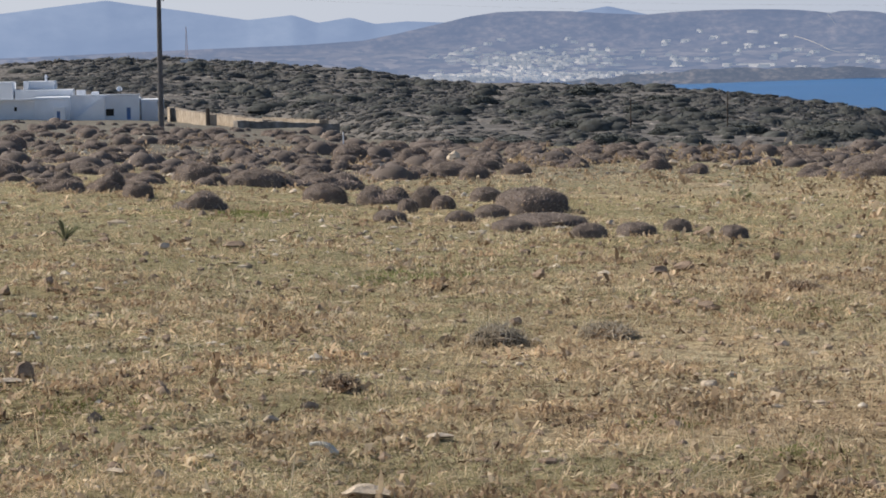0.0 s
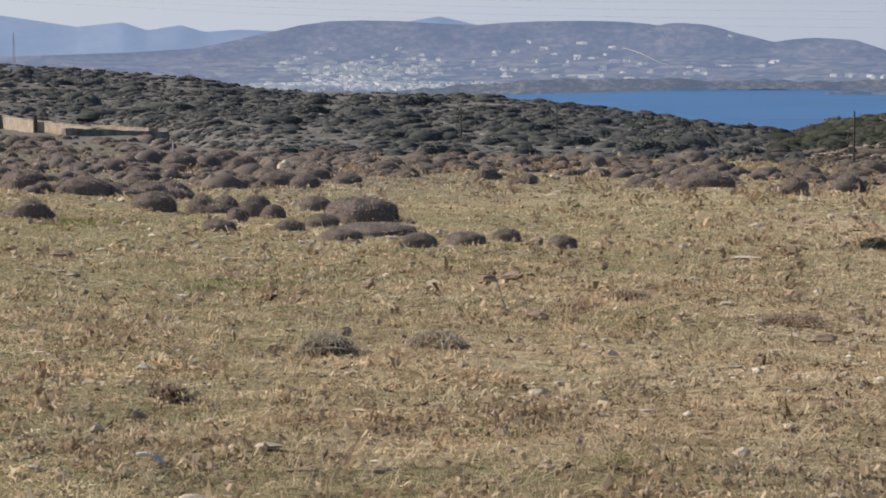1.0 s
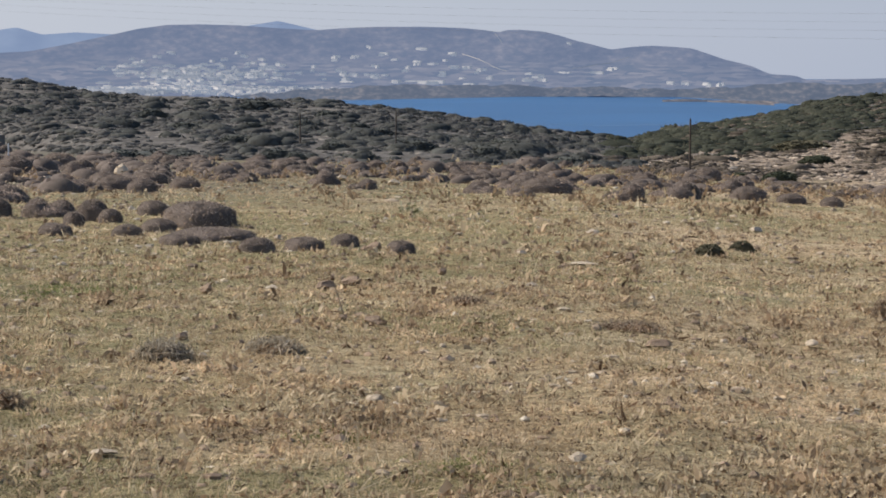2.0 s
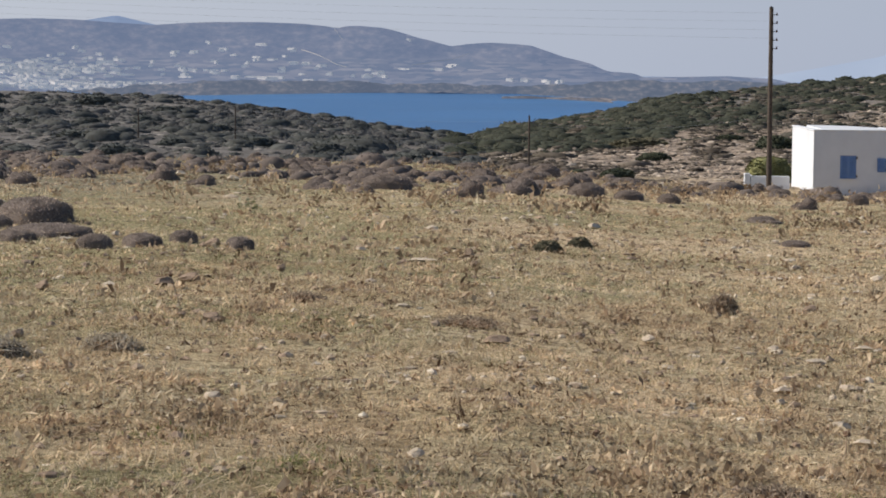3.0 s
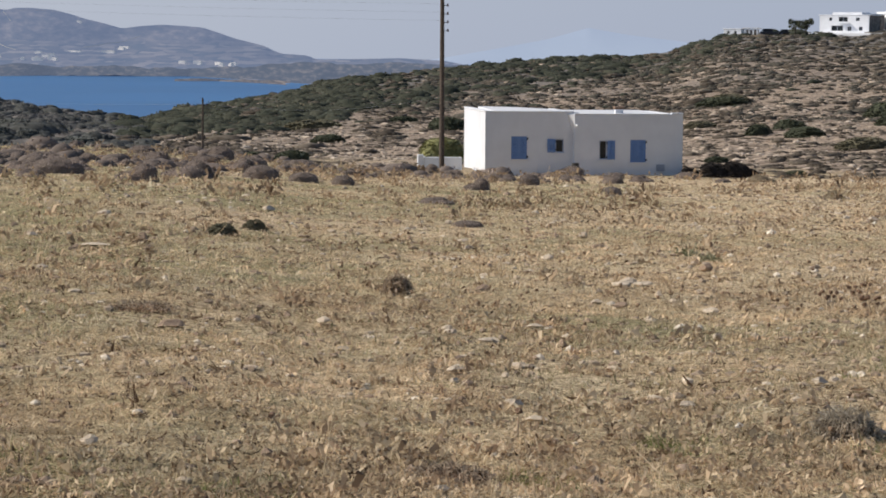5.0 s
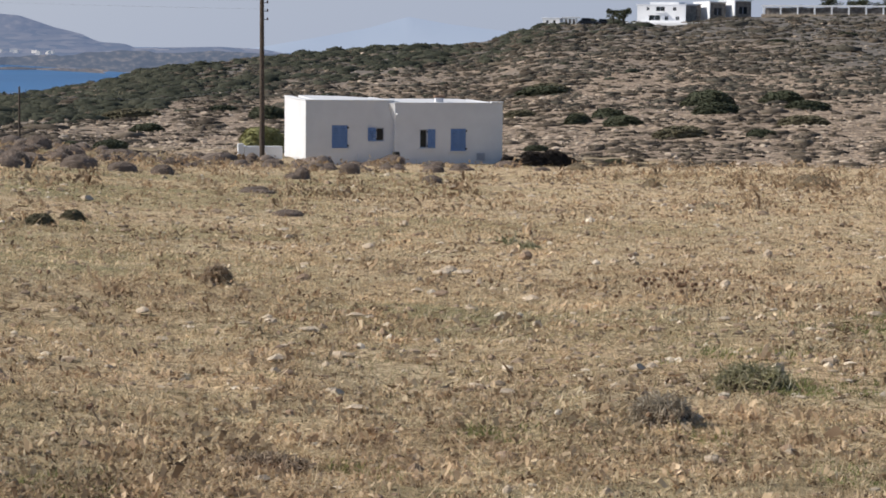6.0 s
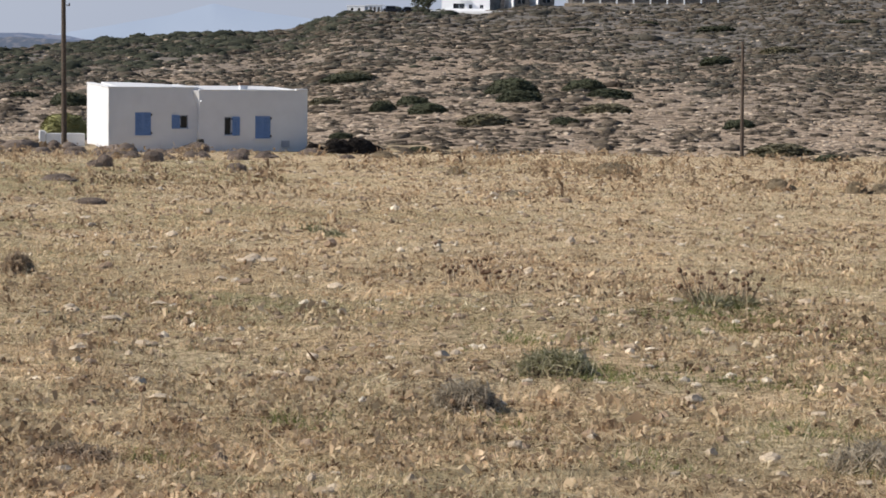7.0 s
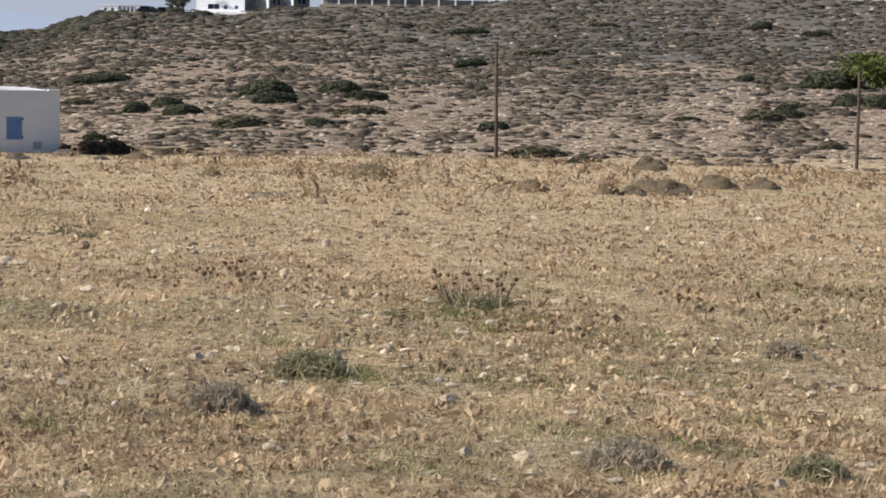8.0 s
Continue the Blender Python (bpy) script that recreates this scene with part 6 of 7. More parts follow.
STONES_D = [(-10.66, 72.6, 0.42, 0.25), (-24.44, 27.6, 0.16, 0.09), (-16.63, 15.6, 0.06, 0.04), (-15.76, 15.6, 0.07, 0.04), (-15.34, 17.2, 0.08, 0.06), (-22.85, 15.0, 0.07, 0.04), (-21.9, 12.7, 0.09, 0.06), (-17.74, 12.0, 0.15, 0.04), (-23.43, 11.3, 0.07, 0.03), (-25.7, 11.0, 0.12, 0.03), (-25.72, 15.5, 0.11, 0.04), (-13.5, 34.9, 0.17, 0.1), (-4.85, 19.3, 0.11, 0.05), (2.83, 16.6, 0.14, 0.06), (-8.4, 18.8, 0.1, 0.05), (-0.48, 20.5, 0.17, 0.07), (2.68, 20.1, 0.13, 0.07), (4.19, 15.0, 0.09, 0.05), (-1.82, 47.7, 0.3, 0.14), (-5.85, 38.9, 0.32, 0.11), (0.01, 18.5, 0.12, 0.04), (3.57, 19.3, 0.17, 0.05), (6.89, 27.0, 0.26, 0.09), (9.02, 23.5, 0.23, 0.07)]
STONES_E = [(5.02, 33.0, 0.24, 0.1), (6.28, 24.4, 0.14, 0.07), (2.77, 15.9, 0.08, 0.05), (3.08, 35.6, 0.22, 0.09), (15.44, 12.6, 0.1, 0.04), (4.3, 14.9, 0.11, 0.05), (5.92, 40.6, 0.18, 0.14), (9.22, 20.4, 0.1, 0.08), (12.01, 16.6, 0.1, 0.05), (2.56, 20.4, 0.13, 0.05), (13.79, 26.2, 0.15, 0.09), (6.98, 28.1, 0.27, 0.1), (4.77, 20.7, 0.17, 0.05), (8.5, 10.9, 0.06, 0.05), (17.89, 14.5, 0.14, 0.06), (4.02, 16.5, 0.08, 0.05), (22.1, 11.0, 0.09, 0.03), (26.23, 16.2, 0.09, 0.05), (28.12, 12.1, 0.13, 0.05), (13.8, 21.0, 0.15, 0.05), (26.74, 13.3, 0.08, 0.03), (20.08, 11.2, 0.07, 0.04), (7.42, 27.5, 0.27, 0.08), (27.8, 15.7, 0.1, 0.07)]
STONES_F = [(-25.87, 29.2, 0.18, 0.09), (-11.94, 20.7, 0.13, 0.07), (-27.25, 21.7, 0.12, 0.11), (-22.79, 28.6, 0.35, 0.08)]
s_rng = random.Random(29)
for rows, kinds in ((STONES_A, (4, 5, 6)), (STONES_B, (0, 1, 2, 3)), (STONES_C, (0, 1, 2, 3)), (STONES_D, (0, 1, 2, 3)), (STONES_E, (0, 1, 2, 3)), (STONES_F, (4, 5, 6))):
    for row in rows:
        stone(*row, s_rng.choice(kinds), s_rng.uniform(-30, 30))


def field_spots(rng, n, d0, d1, keep=None):
    az = np.radians(rng.uniform(-31, 31, n))
    _, _, de, _ = plan(np.sin(az) * 100, np.cos(az) * 100)
    d = d0 * (np.minimum(d1, de * 0.995) / d0) ** rng.random(n)
    x, y = d * np.sin(az), d * np.cos(az)
    if keep is not None:
        ok = rng.random(n) < keep(x, y, d)
        x, y, d = x[ok], y[ok], d[ok]
    return np.stack([x, y], -1), d


f_rng = np.random.default_rng(31)
xy, d = field_spots(f_rng, 3000, 8.0, 118)
stuff(scatter("small_stones", xy, f_rng.lognormal(-3.35, 0.5, len(d)) * (d / 14) ** 0.55, f_rng.uniform(0.18, 0.4, len(d)), 0.25, M_CLOD, 1, 32, 0.05, False, False), "small pale stones strewn through the dry grass", "stones")
xy, d = field_spots(f_rng, 11000, 15.0, 112, lambda x, y, q: np.clip(0.55 + 1.1 * value_noise(x / 5, y / 8, 57), 0.1, 1))
stuff(scatter("pasture_stones", xy, np.minimum(f_rng.lognormal(-2.70, 0.38, len(d)), 0.12) * (d / 30) ** 0.5, f_rng.uniform(0.22, 0.45, len(d)), 0.28, M_CLOD, 1, 34, -0.12, False, False), "tan and brown stones scattered over the middle pasture", "stones")
xy, d = field_spots(f_rng, 4200, 10.0, 100)
stuff(scatter("brown_clods", xy, f_rng.lognormal(-3.1, 0.35, len(d)) * (d / 14) ** 0.45, f_rng.uniform(0.25, 0.5, len(d)), 0.3, M_ROCK_RED, 1, 33, 0.05, False, False), "brown clods and stones strewn through the dry grass", "stones")


# ---- grass ----
def grass(name, xy, d, blades, height, spread, width, mat, seed, lean=0.5, lying=False, cap=1.7):
    """Tufts of pointed blades; each tuft has its own tint, and its blades vary a little round it."""
    r = np.random.default_rng(seed)
    n = len(xy)
    z = ground_z(xy[:, 0], xy[:, 1])
    wide = np.clip((d / 12) ** 0.5, 1, 3.2) * r.lognormal(0, 0.25, n)
    grow = np.minimum(wide, cap)
    base = np.repeat(np.stack([xy[:, 0], xy[:, 1], z - 0.008], -1), blades, 0)
    g, gw = np.repeat(grow, blades)[:, None], np.repeat(wide, blades)[:, None]
    m = n * blades
    ang = r.uniform(0, 2 * np.pi, m)
    base[:, :2] += r.normal(0, spread, (m, 2)) * gw
    h = height * r.lognormal(0, 0.4, (m, 1)) * g
    out = np.stack([np.cos(ang), np.sin(ang), np.zeros(m)], -1)
    face = ang + np.pi / 2 if lying else r.uniform(-1.5, 1.5, m)
    side = np.stack([np.cos(face), np.sin(face), r.normal(0, 0.25, m)], -1)
    w = width * gw * r.uniform(0.6, 1.4, (m, 1))
    tilt = r.uniform(0.1, 1, (m, 1)) * lean
    tip = base + out * h * tilt * 1.7 + np.array([0, 0, 1]) * h * (1 - 0.45 * tilt)
    v = np.stack([base - side * w, base + side * w, tip], 1).reshape(-1, 3)
    ob = solid(name, v, np.arange(3 * m).reshape(-1, 3), mat, False)
    tint = np.repeat(r.random(n), blades) * 0.65 + r.random(m) * 0.35
    ob.data.attributes.new("tint", "FLOAT", "POINT").data.foreach_set("value", np.repeat(tint, 3).astype(np.float32))
    return ob


M_STRAW = leafy("dry_straw", [(0.0, (0.225, 0.16, 0.10)), (0.25, (0.465, 0.367, 0.236)), (0.6, (0.68, 0.553, 0.375)), (1.0, (0.85, 0.735, 0.545))])
M_PALE_STRAW = leafy("pale_straw", [(0.0, (0.45, 0.35, 0.22)), (0.5, (0.60, 0.49, 0.33)), (1.0, (0.74, 0.65, 0.49))])
M_RUST = leafy("rusty_dry_plants", [(0.0, (0.21, 0.14, 0.092)), (0.5, (0.43, 0.318, 0.212)), (1.0, (0.66, 0.54, 0.39))])
M_FRESH = leafy("fresh_green_grass", [(0.0, (0.115, 0.138, 0.045)), (0.5, (0.215, 0.245, 0.088)), (1.0, (0.36, 0.37, 0.16))])
M_GREEN = leafy("green_grass", [(0.0, (0.15, 0.145, 0.066)), (0.5, (0.28, 0.256, 0.130)), (1.0, (0.45, 0.39, 0.225))])
M_GREYGRASS = leafy("grey_green_grass", [(0.0, (0.25, 0.215, 0.15)), (0.5, (0.41, 0.36, 0.26)), (1.0, (0.58, 0.52, 0.39))])
M_DEAD = leafy("dead_brown_leaves", [(0.0, (0.07, 0.044, 0.028)), (0.5, (0.16, 0.102, 0.063)), (1.0, (0.36, 0.235, 0.145))])
M_GREY = leafy("grey_dead_twigs", [(0.0, (0.30, 0.255, 0.195)), (0.5, (0.48, 0.42, 0.33)), (1.0, (0.68, 0.61, 0.50))])


def greenness(x, y):
    return np.clip(0.42 + 0.9 * np.interp(np.degrees(np.arctan2(x, y)), [-27, -22, -4, 3], [0.4, 1, 1, 0]) * np.clip((12.2 - np.hypot(x, y)) / 2, 0, 1) - 0.55 * np.interp(np.degrees(np.arctan2(x, y)), [-19, -13, 4, 10], [0, 1, 1, 0]) * np.clip((21 - np.hypot(x, y)) / 5, 0, 1) + np.interp(np.degrees(np.arctan2(x, y)), [-30, -10, 5, 30], [0.4, 0.3, 0.1, 0.05]) + 0.42 * np.interp(np.degrees(np.arctan2(x, y)), [0, 12], [0, 1]) * np.clip((26 - np.hypot(x, y)) / 6, 0, 1) + 1.4 * value_noise(x / 6, y / 9, 51) + 0.9 * value_noise(x / 2, y / 2.5, 52), 0, 1)


def thin(x, y, q):
    """Straw grows thinner far off, and thinnest in the belt of cushions."""
    return np.interp(q, [28, 75], [1, 0.6]) * (1 - np.interp(np.degrees(np.arctan2(x, y)), [-16, -6], [0.6, 0]) * np.clip((q - 48) / 18, 0, 1))


xy, d = field_spots(f_rng, 62000, 8.0, 118, lambda x, y, q: (1 - 0.45 * greenness(x, y)) * thin(x, y, q))
stuff(grass("dry_grass", xy, d, 6, 0.032, 0.038, 0.0029, M_STRAW, 61, 1.2, True), "short dry straw-coloured grass over the whole pasture", "grass")
xy, d = field_spots(f_rng, 80000, 8.0, 100, lambda x, y, q: 0.75 * greenness(x, y) * thin(x, y, q))
stuff(grass("green_grass", xy, d, 5, 0.028, 0.034, 0.0028, M_GREEN, 62, 1.1, True), "short green grass growing in patches through the straw", "grass")

def flakes(name, xy, d, per, size, spread, mat, seed):
    """Short curled leaves lying and standing at every slant, in clumps of one tint."""
    r = np.random.default_rng(seed)
    n = len(xy)
    m = n * per
    grow = np.repeat(np.clip((d / 11) ** 0.55, 0.9, 2.6) * r.lognormal(0, 0.2, n), per)[:, None]
    c = np.repeat(np.stack([xy[:, 0], xy[:, 1], ground_z(xy[:, 0], xy[:, 1])], -1), per, 0)
    c[:, :2] += r.normal(0, spread, (m, 2)) * grow
    s = size * grow * r.lognormal(0, 0.35, (m, 1))
    c[:, 2:] += s * r.uniform(0.1, 0.8, (m, 1)) * np.repeat(np.clip(20 / d, 0.35, 1), per)[:, None]
    nrm = r.normal(0, 1, (m, 3)) + np.array([-0.25, 0, 0.75])
    nrm /= np.linalg.norm(nrm, axis=1)[:, None]
    a = np.cross(nrm, r.normal(0, 1, (m, 3)))
    a /= np.linalg.norm(a, axis=1)[:, None]
    b = np.cross(nrm, a)
    v = np.stack([c - a * s, c + b * s * r.uniform(0.2, 0.5, (m, 1)) - a * s * 0.1, c + a * s + nrm * s * 0.25], 1).reshape(-1, 3)
    ob = solid(name, v, np.arange(3 * m).reshape(-1, 3), mat, False)
    tint = np.repeat(r.random(n), per) * 0.55 + r.random(m) * 0.45
    ob.data.attributes.new("tint", "FLOAT", "POINT").data.foreach_set("value", np.repeat(tint, 3).astype(np.float32))
    return ob


xy, d = field_spots(f_rng, 118000, 8.0, 118, lambda x, y, q: np.clip(0.85 + 0.8 * value_noise(x * 1.1, y * 0.8, 55) - 0.6 * greenness(x, y), 0.1, 1) * thin(x, y, q))
stuff(flakes("leaf_litter", xy, d, 8, 0.0145, 0.030, M_STRAW, 72), "curled tan dry leaves covering the pasture", "plants")
xy, d = field_spots(f_rng, 21000, 8.0, 118, lambda x, y, q: np.clip(0.5 + 0.3 * np.clip((q - 30) / 30, 0, 1) + 0.25 * np.clip((22 - q) / 5, 0, 1) + 1.2 * value_noise(x * 0.9, y * 0.6, 56), 0.05, 1))
stuff(flakes("brown_litter", xy, d, 8, 0.0135, 0.020, M_DEAD, 73), "curled dark brown dead leaves in small heaps", "plants")


def leaf_strips(name, c, run, drop, size, broad, mat, tint, r):
    """Curled leaves, each a short strip that rises from its foot and bends over at the tip."""
    m = len(c)
    a1 = c + run * size
    a2 = a1 + (run * 0.5 + drop) * size
    side = np.cross(run, r.normal(0, 1, (m, 3)))
    side *= broad * size / np.maximum(np.linalg.norm(side, axis=1), 1e-6)[:, None]
    v = np.stack([c - side * 0.6, c + side * 0.6, a1 - side, a1 + side, a2], 1).reshape(-1, 3)
    k = np.arange(m)[:, None] * 5
    me = quick_mesh(name, v, np.concatenate([k + z for z in ([0, 1, 3], [0, 3, 2], [2, 3, 4])], 0), False)
    me.materials.append(mat)
    me.attributes.new("tint", "FLOAT", "POINT").data.foreach_set("value", np.repeat(tint, 5).astype(np.float32))
    return me


def leaf_clumps(name, xy, per, spread, size, rise, mat, seed, broad=0.32):
    """Withered plants too many to count: a knot of curled leaves each."""
    r = np.random.default_rng(seed)
    n = len(xy)
    m = n * per
    scale = np.repeat(r.lognormal(0, 0.3, n), per)[:, None]
    c = np.repeat(np.stack([xy[:, 0], xy[:, 1], ground_z(xy[:, 0], xy[:, 1])], -1), per, 0)
    sp, sz, up = (np.repeat(q, per)[:, None] if isinstance(q, np.ndarray) else q for q in (spread, size, rise))
    c[:, :2] += r.normal(0, 1, (m, 2)) * sp * scale
    c[:, 2:] += r.uniform(0, 1, (m, 1)) ** 1.4 * up * scale
    run = r.normal(0, 1, (m, 3)) + np.array([0, 0, 0.7])
    run /= np.linalg.norm(run, axis=1)[:, None]
    drop = r.normal(0, 0.35, (m, 3)) + np.array([0, 0, -0.45])
    tint = np.repeat(r.random(n), per) * 0.5 + r.random(m) * 0.5
    ob = new(name, leaf_strips(name, c, run, drop, sz * scale * r.lognormal(0, 0.25, (m, 1)), broad, mat, tint, r))
    return ob


M_CURL = leafy("curled_rust_leaves", [(0.0, (0.13, 0.086, 0.056)), (0.3, (0.37, 0.27, 0.178)), (0.65, (0.61, 0.48, 0.325)), (1.0, (0.80, 0.67, 0.49))], 0.35)
M_WEED = leafy("dry_weeds", [(0.0, (0.17, 0.115, 0.078)), (0.4, (0.36, 0.265, 0.175)), (0.8, (0.55, 0.43, 0.29)), (1.0, (0.36, 0.33, 0.19))], 0.35)
xy, d = field_spots(f_rng, 17000, 8.0, 30.0, lambda x, y, q: np.clip(0.5 + 1.3 * value_noise(x * 0.7, y * 0.55, 58) + 0.5 * value_noise(x * 2.1, y * 1.6, 59), 0.06, 1))
stuff(leaf_clumps("withered_rosettes", xy, 9, 0.024 * (d / 12) ** 0.4, 0.021 * (d / 12) ** 0.4, 0.022, M_CURL, 66), "curled rust-brown thistle rosettes dotted over the pasture", "plants")
xy, d = field_spots(f_rng, 5200, 30.0, 100, lambda x, y, q: np.clip(0.45 + 1.2 * value_noise(x / 4, y / 7, 60), 0.08, 1))
stuff(leaf_clumps("withered_tufts", xy, 8, 0.055 * (d / 50) ** 0.5, 0.050 * (d / 50) ** 0.4, 0.05, M_CURL, 68), "withered brown tufts over the middle pasture", "plants")
xy, d = field_spots(f_rng, 9000, 46.0, 116, lambda x, y, q: np.clip((q - 46) / 50, 0, 1) ** 1.2 * np.clip(0.42 + 1.3 * value_noise(x / 6, y / 6, 77), 0.04, 1) * np.interp(np.degrees(np.arctan2(x, y)), [-22, -12, -4], [0.2, 0.7, 1.0]))
stuff(leaf_clumps("dry_weeds", xy, 13, 0.10, 0.075, 0.20, M_WEED, 67, 0.28), "rust-brown dry weeds standing along the far edge of the pasture", "plants")
xy, d = field_spots(f_rng, 5200, 8.0, 24.0, lambda x, y, q: np.clip(0.25 + 1.6 * value_noise(x * 0.8, y * 0.6, 61), 0.02, 1))
stuff(grass("grey_tufts", xy, d, 20, 0.040, 0.030, 0.0011, M_GREYGRASS, 70, 0.8), "thin grey-green grass in soft tufts", "grass")
xy, d = field_spots(f_rng, 24000, 8.0, 118)
stuff(grass("straw_litter", xy, d, 3, 0.075, 0.04, 0.0024, M_PALE_STRAW, 65, 1.9, True), "pale broken straw lying over the pasture", "grass")
xy, d = field_spots(f_rng, 5200, 9.0, 20.0, lambda x, y, q: np.interp(np.degrees(np.arctan2(x, y)), [-24, -15, -3, 6, 14], [0.15, 0.9, 0.9, 0.5, 0.2]) * np.clip(0.4 + 1.4 * value_noise(x * 0.5, y * 0.7, 63), 0.03, 1))
stuff(grass("long_straw", xy, d, 2, 0.13, 0.05, 0.0015, M_PALE_STRAW, 71, 1.0, True), "long pale straw stalks lying over the near pasture", "grass")
xy, d = field_spots(f_rng, 3200, 8.5, 110)
stuff(grass("straw_stalks", xy, d, 2, 0.12, 0.03, 0.0018, M_PALE_STRAW, 64, 0.35), "tall dry straw stalks standing in the grass", "grass")


def head_field(name, xy, d, seed):
    """Dry thistles too many to count: a leaning stem each, with a round head on it."""
    r = np.random.default_rng(seed)
    tv, tt = template(1, False)
    n = len(xy)
    foot = np.stack([xy[:, 0], xy[:, 1], ground_z(xy[:, 0], xy[:, 1]) - 0.01], -1)
    k = (d / 18)[:, None] ** 0.4
    top = foot + np.concatenate([r.normal(0, 0.05, (n, 2)), r.uniform(0.06, 0.19, (n, 1))], 1) * k
    rad = r.uniform(0.010, 0.020, (n, 1)) * k
    heads = (top[:, None] + tv[None] * rad[:, None] * r.uniform(0.75, 1.25, (n, len(tv), 1))).reshape(-1, 3)
    ht = (tt[None] + (np.arange(n) * len(tv))[:, None, None]).reshape(-1, 3)
    w = np.array([0.004, 0.0015, 0.0]) * k
    stems = np.stack([foot - w, foot + w, top], 1).reshape(-1, 3)
    st = np.arange(3 * n).reshape(-1, 3) + len(heads)
    return solid(name, np.concatenate([heads, stems]), np.concatenate([ht, st]), M_HEADS, False)


M_HEADS = surface("dry_thistle_heads", [(0.0, (0.18, 0.115, 0.075)), (0.5, (0.32, 0.22, 0.14)), (1.0, (0.52, 0.39, 0.26))], 40.0, bump=0.4, pick="island")
xy, d = field_spots(f_rng, 5600, 11.0, 80, lambda x, y, q: np.clip(np.interp(np.degrees(np.arctan2(x, y)), [-28, 0, 12, 30], [0.04, 0.08, 0.40, 0.55]) * np.interp(q, [11, 16, 22, 40, 80], [0, 0.2, 1, 1, 0.5]) * (1 + 2.2 * value_noise(x / 2.2, y / 4, 91)), 0, 1))
stuff(head_field("thistle_heads", xy, d, 93), "dead thistles with small brown heads scattered through the pasture", "plants")

# fresh green where the soil stays damp
PATCHES = [(18.5, 21.2, 0.9), (17.2, 20.6, 0.5), (15.6, 15.4, 0.45), (16.4, 15.9, 0.5), (18.9, 20.8, 0.7), (21.0, 12.9, 0.5), (13.4, 13.2, 0.3), (-2.3, 10.7, 0.45), (4.8, 11.6, 0.3), (-8.6, 11.7, 0.5), (-26.5, 13.1, 0.6), (-19.0, 24.0, 1.2), (-22.6, 37.0, 1.5), (24.5, 12.4, 0.4), (8.2, 13.1, 0.3), (22.0, 11.4, 0.3), (-12.5, 12.6, 0.4), (27.0, 25.0, 1.0), (19.6, 15.5, 0.8), (23.0, 15.8, 0.8), (16.6, 11.5, 0.5), (25.8, 13.6, 0.6), (22.4, 18.6, 1.0), (19.4, 19.6, 0.8), (14.2, 18.0, 0.8), (-10.2, 9.4, 0.6), (-11.4, 9.2, 0.4), (1.0, 9.4, 0.4), (-6.4, 9.6, 0.4)]
gp, gd2 = [], []
for az, q, rad in PATCHES:
    c = spot(az, q)
    m = int(760 * rad)
    o = f_rng.normal(0, 0.42, (m, 2)) * np.array([rad * 0.9, rad * 1.5])
    o = o[f_rng.random(m) < np.clip(0.35 + 1.2 * value_noise(o[:, 0] * 7 / rad ** 0.5, o[:, 1] * 4, 83), 0, 1)]
    m = len(o)
    gp.append(o + np.array([c.x, c.y]))
    gd2.append(np.full(m, q))
stuff(grass("green_tufts", np.concatenate(gp), np.concatenate(gd2), 9, 0.025, 0.032, 0.0034, M_FRESH, 69, 1.1, True), "fresh green grass tufts in damp spots of the pasture", "grass")


# ---- single plants near the standing place ----
def twig_heap(name, w, h, n, width, mat, seed, fan=0.6):
    """A low tangled dome of bent twigs; fan: how far they stand out from it."""
    r = np.random.default_rng(seed)
    q = r.normal(0, 1, (n, 3))
    q[:, 2] = np.abs(q[:, 2])
    q /= np.linalg.norm(q, axis=1)[:, None]
    c = q * r.uniform(0.55, 1.0, (n, 1)) * np.array([w / 2, w * 0.4, h])
    run = np.cross(q, r.normal(0, 1, (n, 3)))
    run /= np.linalg.norm(run, axis=1)[:, None]
    run = run * (1 - 0.5 * fan) + q * fan * np.array([0.7, 0.7, 1.0])
    length = (min(w, 3 * h) * r.uniform(0.10, 0.30, n))[:, None]
    a0, a1, a2 = c - run * length * 0.6, c + q * length * 0.12, c + run * length * 0.6 + r.normal(0, 0.15, (n, 3)) * length
    for p in (a0, a1, a2):
        p[:, 2] = np.maximum(p[:, 2], -0.01)
    side = np.cross(run, r.normal(0, 1, (n, 3)))
    side *= (width * r.uniform(0.6, 1.3, n) / np.linalg.norm(side, axis=1))[:, None]
    v = np.stack([a0 - side, a0 + side, a1 - side, a1 + side, a2], 1).reshape(-1, 3)
    k = np.arange(n)[:, None] * 5
    t = np.concatenate([k + z for z in ([0, 1, 3], [0, 3, 2], [2, 3, 4])], 0)
    me = quick_mesh(name, v, t, False)
    me.materials.append(mat)
    me.attributes.new("tint", "FLOAT", "POINT").data.foreach_set("value", np.repeat(r.random(n), 5).astype(np.float32))
    return me


M_SAGE = leafy("grey_green_sage", [(0.0, (0.17, 0.172, 0.085)), (0.5, (0.36, 0.345, 0.215)), (1.0, (0.60, 0.565, 0.42))])
M_BROWN_TWIG = leafy("brown_dry_twigs", [(0.0, (0.25, 0.19, 0.14)), (0.5, (0.43, 0.34, 0.25)), (1.0, (0.62, 0.51, 0.39))])
# inner twigs coloured dark to imitate the shade inside the pale heaps
M_INNER_SHADE = leafy("inner_shade_twigs", [(0.0, (0.06, 0.048, 0.036)), (0.5, (0.15, 0.118, 0.09)), (1.0, (0.36, 0.29, 0.225))])


